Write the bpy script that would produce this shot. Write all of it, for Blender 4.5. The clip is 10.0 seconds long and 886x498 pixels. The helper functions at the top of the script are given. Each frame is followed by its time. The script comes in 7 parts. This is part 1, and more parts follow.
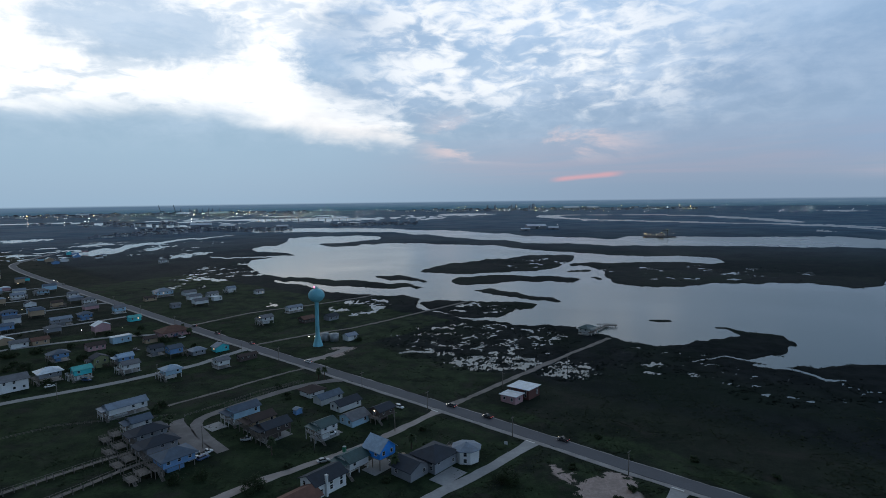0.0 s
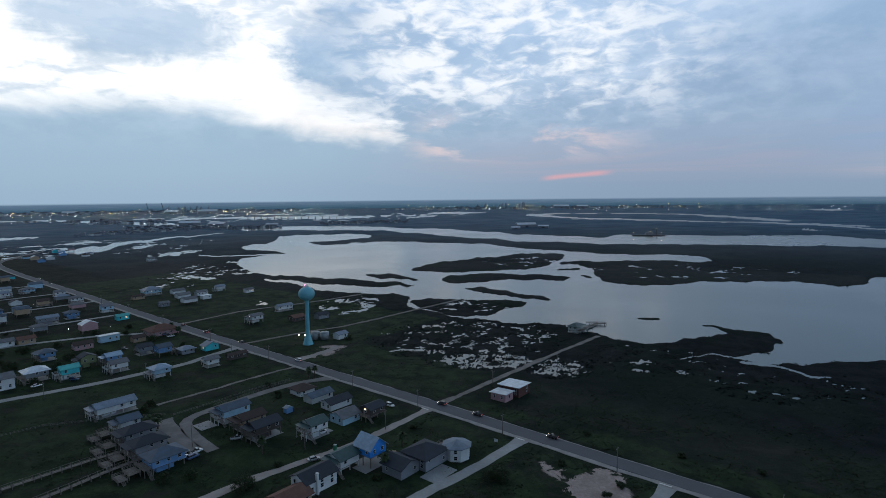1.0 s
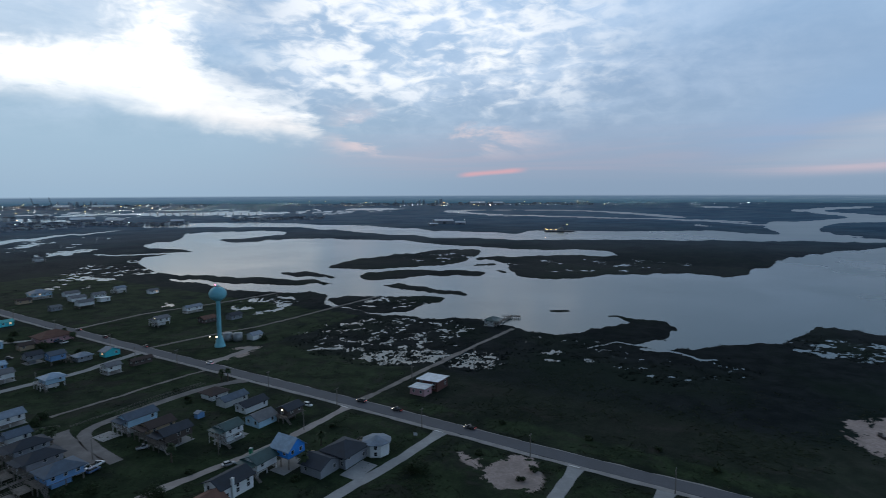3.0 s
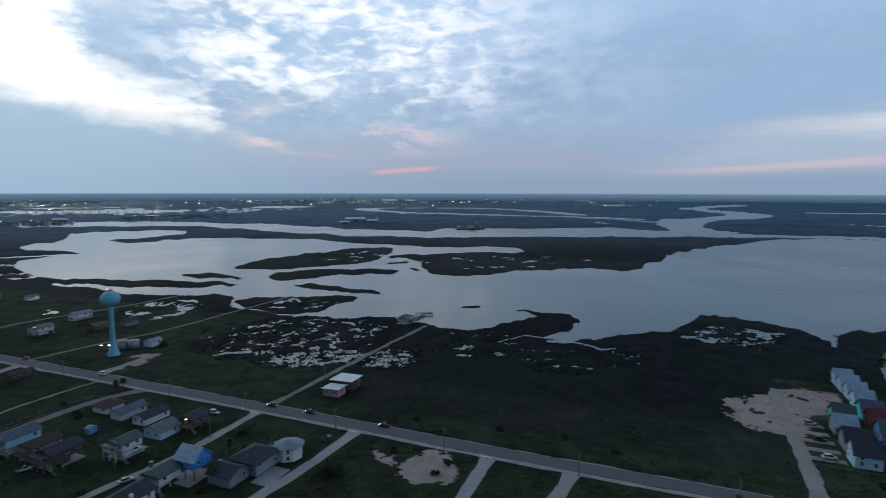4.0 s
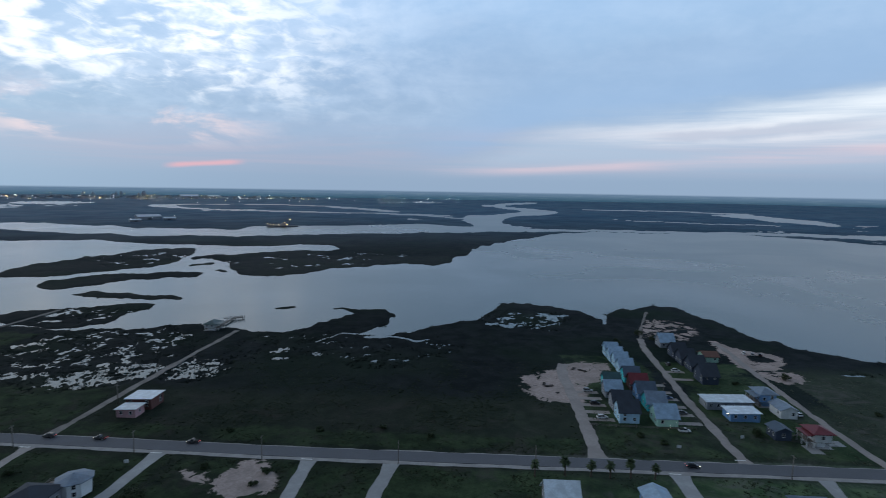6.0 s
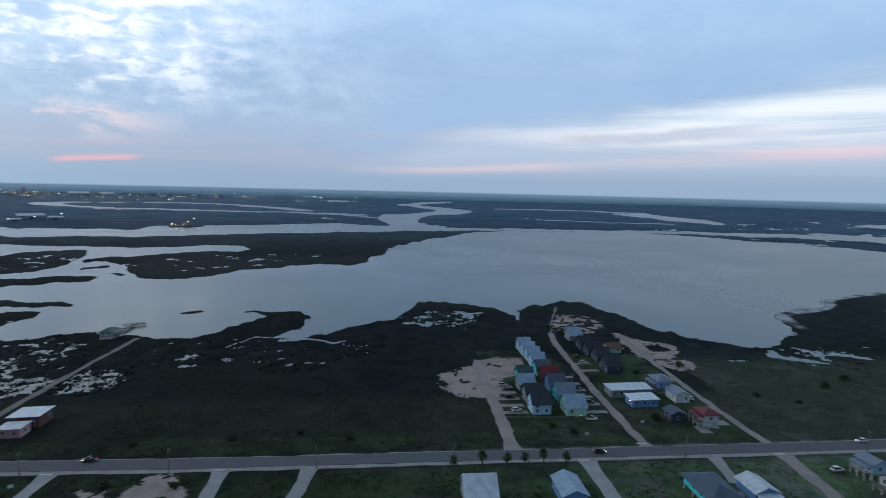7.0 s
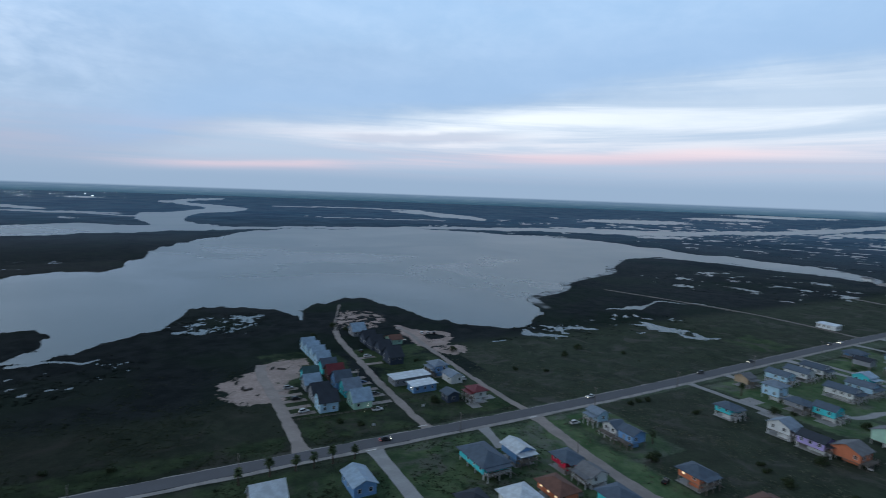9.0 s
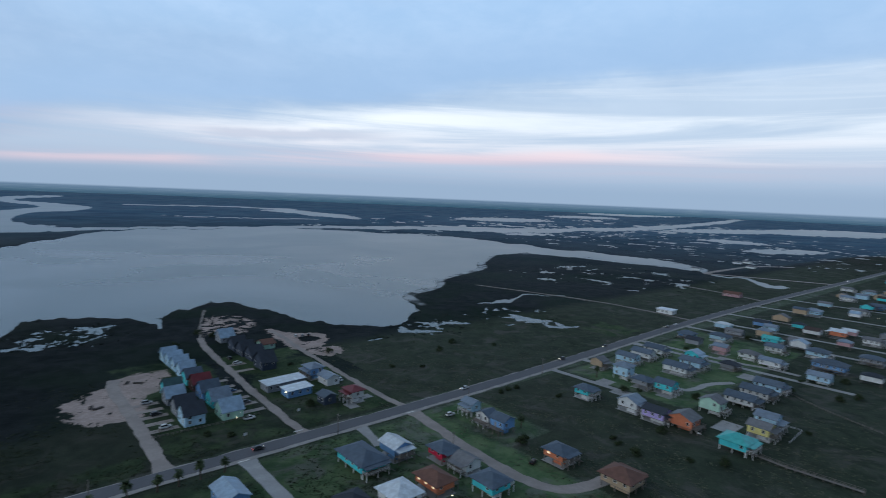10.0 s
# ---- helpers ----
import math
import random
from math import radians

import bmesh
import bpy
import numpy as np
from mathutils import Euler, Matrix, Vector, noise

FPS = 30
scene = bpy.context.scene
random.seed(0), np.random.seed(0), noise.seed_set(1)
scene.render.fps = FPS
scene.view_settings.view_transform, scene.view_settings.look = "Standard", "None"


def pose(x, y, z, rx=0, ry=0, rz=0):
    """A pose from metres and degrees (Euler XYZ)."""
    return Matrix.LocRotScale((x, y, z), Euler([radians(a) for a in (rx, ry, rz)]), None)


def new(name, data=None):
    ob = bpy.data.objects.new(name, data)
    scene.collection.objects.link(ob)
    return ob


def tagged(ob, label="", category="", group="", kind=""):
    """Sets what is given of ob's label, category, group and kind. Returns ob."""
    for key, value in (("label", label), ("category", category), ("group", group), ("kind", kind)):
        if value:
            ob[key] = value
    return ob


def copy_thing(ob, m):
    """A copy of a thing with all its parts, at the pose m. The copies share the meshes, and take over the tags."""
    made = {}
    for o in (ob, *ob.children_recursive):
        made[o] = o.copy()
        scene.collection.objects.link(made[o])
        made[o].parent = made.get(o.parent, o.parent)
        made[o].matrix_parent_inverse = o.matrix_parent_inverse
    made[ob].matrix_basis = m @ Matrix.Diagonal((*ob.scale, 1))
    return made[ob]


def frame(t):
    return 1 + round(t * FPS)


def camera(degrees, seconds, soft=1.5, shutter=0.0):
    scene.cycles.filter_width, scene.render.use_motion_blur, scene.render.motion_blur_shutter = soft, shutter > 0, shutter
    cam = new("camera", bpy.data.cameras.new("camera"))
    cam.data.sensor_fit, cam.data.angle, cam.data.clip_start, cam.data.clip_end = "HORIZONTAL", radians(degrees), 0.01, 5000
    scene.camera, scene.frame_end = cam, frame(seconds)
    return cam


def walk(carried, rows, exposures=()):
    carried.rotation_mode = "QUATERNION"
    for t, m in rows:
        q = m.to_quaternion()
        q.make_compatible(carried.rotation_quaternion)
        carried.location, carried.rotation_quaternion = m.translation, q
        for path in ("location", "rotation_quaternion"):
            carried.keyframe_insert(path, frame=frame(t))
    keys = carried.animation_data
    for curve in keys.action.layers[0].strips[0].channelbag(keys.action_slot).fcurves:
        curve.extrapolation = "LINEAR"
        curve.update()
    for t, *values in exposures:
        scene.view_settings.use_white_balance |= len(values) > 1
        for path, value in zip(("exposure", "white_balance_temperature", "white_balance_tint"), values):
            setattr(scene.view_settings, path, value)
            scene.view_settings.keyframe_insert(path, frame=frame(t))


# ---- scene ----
cam = camera(77.57, 10.0, soft=0.85, shutter=0.5)
# seconds, place, yaw, pitch, lean to the right
ROWS = [
    (0.0, 0.0, -0.0, 95.0, 0.0, -5.19, 0.73),
    (0.5, -0.15, -0.3, 95.1, -0.28, -5.28, 0.66),
    (1.0, -0.13, -0.7, 95.19, -1.01, -5.38, 0.59),
    (1.5, -0.04, -1.21, 95.28, -2.26, -5.48, 0.52),
    (2.0, -0.07, -1.77, 95.39, -3.79, -5.58, 0.45),
    (3.5, -0.47, -4.1, 95.98, -13.73, -5.95, 0.06),
    (4.0, -0.67, -4.82, 96.21, -18.63, -6.05, -0.11),
    (4.5, -0.93, -5.49, 96.46, -23.73, -6.13, -0.29),
    (5.0, -1.42, -6.05, 96.75, -28.57, -6.19, -0.48),
    (5.5, -1.94, -6.58, 97.06, -33.4, -6.23, -0.68),
    (7.0, -3.83, -7.38, 98.0, -46.61, -6.18, -1.35),
    (7.5, -4.46, -7.5, 98.25, -51.74, -6.12, -1.55),
    (8.0, -5.15, -7.57, 98.5, -57.11, -6.05, -1.73),
    (8.5, -5.84, -7.78, 98.76, -62.86, -5.95, -1.89),
    (9.0, -6.47, -8.19, 99.01, -69.2, -5.82, -2.05),
    (9.5, -7.09, -8.59, 99.22, -75.82, -5.66, -2.2),
    (10.0, -7.85, -8.7, 99.42, -82.17, -5.49, -2.35),
]
walk(cam, [(t, pose(x, y, z, 0, 0, yaw) @ pose(0, 0, 0, 90 + pitch, 0, 0) @ pose(0, 0, 0, 0, 0, -lean))
           for t, x, y, z, yaw, pitch, lean in ROWS], [(0.0, 0.0), (2.5, 0.02), (4.5, 0.13), (7.0, 0.33), (8.5, 0.38), (10.0, 0.38)])


# ---- world: dusk, broken cloud, the sun just gone ----
class Graph:
    """Short hand for node trees: every method returns an output socket."""

    def __init__(self, tree):
        self.tree = tree

    def node(self, kind, **props):
        n = self.tree.nodes.new(kind)
        for key, value in props.items():
            setattr(n, key, value)
        return n

    def feed(self, socket, value):
        if isinstance(value, (int, float)):
            socket.default_value = value
        elif isinstance(value, tuple):
            socket.default_value = value if len(value) == len(socket.default_value) else (*value, 1.0)
        else:
            self.tree.links.new(value, socket)

    def math(self, op, a, b=0.0, c=0.0, clamp=False):
        n = self.node("ShaderNodeMath", operation=op, use_clamp=clamp)
        for socket, value in zip(n.inputs, (a, b, c)):
            self.feed(socket, value)
        return n.outputs[0]

    def add(self, a, b):
        return self.math("ADD", a, b)

    def sub(self, a, b):
        return self.math("SUBTRACT", a, b)

    def mul(self, a, b):
        return self.math("MULTIPLY", a, b)

    def ramp(self, value, lo, hi, out_lo=0.0, out_hi=1.0):
        n = self.node("ShaderNodeMapRange", interpolation_type="SMOOTHSTEP")
        for socket, v in zip(n.inputs, (value, lo, hi, out_lo, out_hi)):
            self.feed(socket, v)
        return n.outputs[0]

    def mix(self, fac, a, b, kind="MIX"):
        n = self.node("ShaderNodeMix", data_type="RGBA", blend_type=kind)
        self.feed(n.inputs[0], fac), self.feed(n.inputs[6], a), self.feed(n.inputs[7], b)
        return n.outputs[2]

    def vec(self, x, y, z=0.0):
        n = self.node("ShaderNodeCombineXYZ")
        for socket, v in zip(n.inputs, (x, y, z)):
            self.feed(socket, v)
        return n.outputs[0]

    def noise(self, vector, scale, detail=6.0, rough=0.55, warp=0.0):
        n = self.node("ShaderNodeTexNoise")
        self.feed(n.inputs["Vector"], vector)
        for key, v in (("Scale", scale), ("Detail", detail), ("Roughness", rough), ("Distortion", warp)):
            n.inputs[key].default_value = v
        return n.outputs[0]

    def scaled(self, vector, x, y, z, move=(0, 0, 0)):
        n = self.node("ShaderNodeMapping")
        self.feed(n.inputs[0], vector)
        n.inputs["Scale"].default_value, n.inputs["Location"].default_value = (x, y, z), move
        return n.outputs[0]


def build_sky():
    world = bpy.data.worlds.new("dusk_sky")
    scene.world = world
    world.use_nodes = True
    tree = world.node_tree
    tree.nodes.clear()
    g = Graph(tree)
    way = g.node("ShaderNodeTexCoord").outputs["Generated"]
    split = g.node("ShaderNodeSeparateXYZ")
    g.feed(split.inputs[0], way)
    x, y, z = split.outputs
    up = g.math("MULTIPLY", g.math("ARCSINE", z), 57.2958)          # height over the horizon, degrees
    side = g.math("MULTIPLY", g.math("ARCTAN2", x, y), 57.2958)     # to the right of the first view, degrees
    lift = g.add(g.math("MAXIMUM", z, 0.0), 0.10)
    sheet = g.vec(g.math("DIVIDE", x, lift), g.math("DIVIDE", y, lift), 0.0)
    flat = g.vec(side, g.mul(up, 3.2), 0.0)

    clear = g.node("ShaderNodeTexSky", sky_type="NISHITA", sun_disc=False, sun_elevation=radians(-3.0), sun_rotation=radians(-18))
    big = g.noise(sheet, 0.55, 5.0, 0.55, 0.3)
    mid = g.noise(g.scaled(sheet, 1, 1, 1, (4.1, 2.3, 0)), 1.7, 7.0, 0.6, 0.4)
    wisps = g.noise(g.scaled(flat, 0.022, 0.12, 1), 1.0, 7.0, 0.58, 0.6)
    ragged = g.noise(g.scaled(flat, 0.05, 0.05, 1, (3, 1, 0)), 1.6, 8.0, 0.6, 0.5)
    puff = g.noise(g.scaled(flat, 0.10, 0.055, 1, (1.7, 5.2, 0)), 1.0, 9.0, 0.60, 0.5)
    curd = g.noise(g.scaled(flat, 0.34, 0.17, 1, (7.1, 2.4, 0)), 1.0, 8.0, 0.62, 0.4)
    mottle = g.add(g.mul(puff, 0.55), g.mul(curd, 0.45))

    # thick grey-blue layer, paler overhead
    calm = g.ramp(side, 48.0, 20.0, 0.22, 1.0)
    low = g.mix(g.ramp(up, 0.0, 7.0), (0.262, 0.362, 0.500), (0.300, 0.425, 0.600))
    low = g.mix(g.mul(g.ramp(side, 28.0, -26.0, 0.0, 1.0), g.ramp(up, -0.5, 5.0, 0.75, 1.0)), low, (0.355, 0.515, 0.670))
    base = g.mix(g.ramp(up, 6.0, 20.0), low, g.mix(g.ramp(side, 20.0, 62.0), (0.350, 0.535, 0.790), (0.318, 0.495, 0.735)))
    base = g.mix(g.mul(calm, g.mul(g.ramp(up, 4.0, 13.0), g.ramp(mid, 0.40, 0.68))), base, g.mix(0.5, base, (0.68, 0.82, 1.02)))
    base = g.mix(g.mul(g.ramp(up, 4.0, 12.0), g.ramp(big, 0.52, 0.34, 0.0, 0.34)), base, (0.25, 0.38, 0.58))
    base = g.mix(g.mul(calm, g.mul(g.ramp(up, 3.0, 10.0), g.ramp(mottle, 0.42, 0.62, 0.0, 0.26))), base, (0.72, 0.84, 1.0))

    # cloud sheets seen in perspective: lumps, cells and long rolls
    lumps = g.noise(g.scaled(sheet, 1, 1, 1, (2.7, 6.1, 0)), 2.1, 7.0, 0.60, 0.35)
    cells = g.noise(g.scaled(flat, 0.36, 0.27, 1, (9.3, 1.9, 0)), 1.0, 4.5, 0.56, 0.5)
    clots = g.noise(g.scaled(flat, 0.105, 0.085, 1, (3.3, 4.4, 0)), 1.0, 4.0, 0.55, 0.6)
    rolls = g.noise(g.scaled(flat, 0.045, 0.085, 1, (5.5, 8.0, 0)), 1.0, 6.0, 0.56, 0.5)

    # the bright opening towards the set sun, under a dark shelf and between torn banks
    edge = g.sub(g.add(7.3, g.ramp(side, -40.0, -28.0, 0.0, 1.0)), g.ramp(side, -24.0, -3.0, 0.0, 2.9))
    edge = g.add(edge, g.add(g.mul(g.sub(ragged, 0.5), 1.7), g.add(g.mul(g.sub(clots, 0.5), 3.2), g.mul(g.sub(curd, 0.5), 1.6))))
    right = g.add(g.sub(-2.0, g.ramp(up, 6.0, 13.5, 0.0, 12.5)), g.ramp(up, 14.0, 21.0, 0.0, 7.0))
    right = g.add(right, g.add(g.mul(g.sub(lumps, 0.5), 20.0), g.add(g.mul(g.sub(puff, 0.5), 10.0), g.mul(g.sub(curd, 0.5), 9.0))))
    hole = g.mul(g.mul(g.ramp(g.sub(up, edge), -1.0, 1.9), g.ramp(g.sub(right, side), -3.0, 3.5)), g.ramp(g.sub(side, -85.0), 0.0, 25.0))
    bank = g.node("ShaderNodeVectorMath", operation="LENGTH")
    g.feed(bank.inputs[0], g.vec(g.mul(g.add(side, 28.0), 0.115), g.mul(g.sub(up, g.sub(15.6, g.mul(g.add(side, 28.0), 0.06))), 0.33), 0.0))
    bank = g.ramp(g.add(bank.outputs["Value"], g.add(g.mul(g.sub(rolls, 0.5), 1.9), g.mul(g.sub(curd, 0.5), 1.2))), 1.25, 0.55, 0.0, 0.85)
    torn = g.ramp(g.add(g.mul(clots, 0.65), g.add(g.mul(cells, 0.35), g.mul(g.sub(up, 8.0), 0.006))), 0.53, 0.64, 0.0, 0.62)
    base = g.mix(g.mul(hole, 0.35), base, (0.62, 0.75, 0.88))
    base = g.mix(g.mul(hole, g.mul(g.sub(1.0, bank), g.sub(1.0, torn))), base, (1.14, 1.16, 1.18))
    rim = g.mul(hole, g.mul(g.ramp(g.sub(up, edge), 2.6, 0.4), g.ramp(side, -22.0, -9.0)))
    base = g.mix(g.mul(rim, 0.55), base, (1.02, 0.93, 0.88))

    # dappled cloud over the middle, its cells lit from beneath
    patch = g.mul(g.ramp(side, -13.0, -2.0), g.ramp(side, 34.0, 14.0))
    base = g.mix(g.mul(g.ramp(side, -16.0, -9.0), g.mul(g.ramp(side, 6.0, -2.0), g.mul(g.ramp(up, 5.5, 9.0), g.ramp(rolls, 0.40, 0.60, 0.15, 0.62)))), base, (0.31, 0.45, 0.64))
    dapple = g.add(g.mul(cells, 0.46), g.add(g.mul(clots, 0.40), g.mul(curd, 0.14)))
    dapple = g.mul(g.mul(patch, g.ramp(up, 5.0, 12.0, 0.0, 1.0)), g.ramp(g.add(dapple, g.mul(g.sub(up, 12.0), 0.006)), 0.445, 0.60))
    base = g.mix(g.mul(patch, g.ramp(up, 6.0, 14.0, 0.0, 0.24)), base, (0.60, 0.76, 0.98))
    base = g.mix(g.mul(dapple, 0.92), base, (1.00, 1.04, 1.09))

    # a lifted edge of cloud away to the right, with paler sky and streaks under it
    brim = g.add(g.add(2.7, g.ramp(side, 34.0, 52.0, 0.0, 4.0)), g.add(g.ramp(side, 52.0, 102.0, 0.0, 5.4), g.add(g.mul(g.sub(wisps, 0.5), 3.0), g.mul(g.sub(ragged, 0.5), 2.0))))
    under = g.sub(brim, up)
    rightward = g.mul(g.ramp(side, 26.0, 44.0), g.ramp(side, 185.0, 130.0))
    base = g.mix(g.mul(g.mul(g.ramp(side, 30.0, 46.0, 0.0, 0.6), g.ramp(side, 150.0, 95.0)), g.mul(g.ramp(under, 0.8, -1.2), g.ramp(under, -8.0, -1.5))), base, (0.285, 0.445, 0.68))
    base = g.mix(g.mul(rightward, g.mul(g.ramp(under, -1.0, 2.2, 0.0, 0.5), g.ramp(up, 0.8, 3.6))), base, (0.46, 0.57, 0.70))
    core = g.mul(g.mul(g.ramp(under, -0.4, 2.4), g.ramp(g.add(up, g.mul(g.sub(wisps, 0.5), 2.6)), 3.7, 4.9)), g.mul(g.ramp(side, 40.0, 62.0), g.ramp(side, 175.0, 130.0)))
    base = g.mix(g.mul(core, g.ramp(wisps, 0.36, 0.64, 0.10, g.ramp(side, 66.0, 100.0, 0.90, 0.70))), base, (0.80, 0.86, 0.92))
    streak = g.math("ABSOLUTE", g.sub(up, g.add(5.4, g.add(g.mul(g.sub(side, 66.0), 0.03), g.mul(g.sub(ragged, 0.5), 1.4)))))
    streak = g.mul(g.mul(g.ramp(streak, 0.75, 0.2), g.ramp(side, 56.0, 61.0)), g.ramp(side, 80.0, 71.0))
    base = g.mix(g.mul(streak, 0.75), base, (0.42, 0.51, 0.64))

    # afterglow low over the land
    glow = g.mul(g.mul(g.ramp(up, 0.8, 3.0), g.ramp(up, 7.5, 3.8)), g.mul(g.ramp(side, -12.0, 12.0), g.ramp(side, 150.0, 90.0)))
    base = g.mix(g.mul(glow, g.ramp(wisps, 0.35, 0.7, 0.05, 0.45)), base, (0.52, 0.42, 0.50))
    line = g.math("ABSOLUTE", g.sub(up, g.add(g.add(1.8, g.mul(g.sub(side, 38.0), 0.044)), g.mul(g.sub(wisps, 0.5), 1.2))))
    line = g.mul(g.mul(g.ramp(line, 0.95, 0.05), g.ramp(side, 34.0, 48.0)), g.ramp(side, 120.0, 88.0))
    base = g.mix(g.mul(line, g.ramp(wisps, 0.36, 0.60, 0.10, 0.52)), base, (0.78, 0.58, 0.62))
    ember = g.math("ABSOLUTE", g.sub(up, g.add(g.add(2.0, g.mul(g.sub(side, 14.5), 0.07)), g.mul(g.sub(ragged, 0.5), 0.5))))
    ember = g.mul(g.mul(g.ramp(ember, 0.38, 0.02), g.ramp(side, 10.6, 12.5)), g.ramp(side, 18.6, 16.5))
    base = g.mix(g.mul(ember, 0.6), base, (0.84, 0.42, 0.45))
    blush = g.mul(g.mul(g.ramp(side, -4.0, 3.0), g.ramp(side, 24.0, 10.0)), g.mul(g.ramp(up, 3.0, 5.0), g.ramp(up, 10.0, 6.0)))
    base = g.mix(g.mul(g.mul(blush, g.ramp(ragged, 0.48, 0.66)), 0.8), base, (0.95, 0.74, 0.72))

    # dark cloud added overhead and away from the sunset, unseen, to dim ground and walls
    behind = g.ramp(g.math("ABSOLUTE", g.add(side, -35.0)), 95.0, 165.0)
    base = g.mix(g.ramp(up, 28.0, 60.0), base, (0.110, 0.152, 0.22))
    base = g.mix(g.mul(behind, g.mul(g.ramp(up, 0.0, 14.0, 0.55, 1.0), g.ramp(up, 75.0, 45.0))), base, (0.060, 0.086, 0.130))
    sky = g.mix(0.04, base, clear.outputs[0])
    # beyond five kilometres a flat far plain with pale water lines is painted into the backdrop, out to the true
    # horizon, paler there as haze
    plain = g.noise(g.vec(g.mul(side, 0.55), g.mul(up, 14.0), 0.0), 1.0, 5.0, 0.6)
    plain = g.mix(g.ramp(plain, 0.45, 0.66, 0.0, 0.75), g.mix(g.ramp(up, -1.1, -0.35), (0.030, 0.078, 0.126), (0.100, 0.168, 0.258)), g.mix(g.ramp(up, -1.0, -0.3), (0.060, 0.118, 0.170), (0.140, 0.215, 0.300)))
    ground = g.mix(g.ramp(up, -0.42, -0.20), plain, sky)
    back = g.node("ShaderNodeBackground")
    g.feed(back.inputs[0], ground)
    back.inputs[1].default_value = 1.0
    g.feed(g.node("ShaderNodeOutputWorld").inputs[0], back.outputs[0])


build_sky()


# ---- materials ----
def material(name, colour, rough=0.7, metal=0.0, vary=0.25, scale=3.0, bump=0.15, grain=40.0, second=None, spec=0.3):
    """A painted, built or natural surface: colour with stains at two sizes and a fine relief."""
    m = bpy.data.materials.new(name)
    m.use_nodes = True
    g = Graph(m.node_tree)
    shader = m.node_tree.nodes["Principled BSDF"]
    place = g.node("ShaderNodeTexCoord").outputs["Object"]
    blots = g.noise(place, scale, 5.0, 0.6)
    fine = g.noise(place, grain, 3.0, 0.6)
    dark = tuple(c * (1 - vary) for c in colour)
    pale = tuple(min(1.0, c * (1 + vary * 0.7)) for c in (second or colour))
    c = g.mix(g.ramp(blots, 0.35, 0.65), dark, pale)
    c = g.mix(g.ramp(fine, 0.3, 0.7, 0.0, 0.5), c, tuple(k * 0.8 for k in colour))
    each = g.node("ShaderNodeObjectInfo").outputs["Random"]
    hsv = g.node("ShaderNodeHueSaturation")
    g.feed(hsv.inputs["Value"], g.ramp(each, 0.0, 1.0, 0.92, 1.08))
    g.feed(hsv.inputs["Color"], c)
    g.feed(shader.inputs["Base Color"], hsv.outputs[0])
    g.feed(shader.inputs["Roughness"], g.ramp(blots, 0.3, 0.7, max(0.05, rough - 0.1), min(1.0, rough + 0.1)))
    shader.inputs["Metallic"].default_value = metal
    shader.inputs["Specular IOR Level"].default_value = spec
    relief = g.node("ShaderNodeBump")
    relief.inputs["Strength"].default_value, relief.inputs["Distance"].default_value = bump, 0.02
    g.feed(relief.inputs["Height"], fine)
    g.feed(shader.inputs["Normal"], relief.outputs[0])
    return m


def lamp_material(name, colour, strength):
    m = bpy.data.materials.new(name)
    m.use_nodes = True
    shader = m.node_tree.nodes["Principled BSDF"]
    shader.inputs["Base Color"].default_value = (0.8, 0.8, 0.8, 1)
    shader.inputs["Emission Color"].default_value, shader.inputs["Emission Strength"].default_value = (*colour, 1), strength
    return m


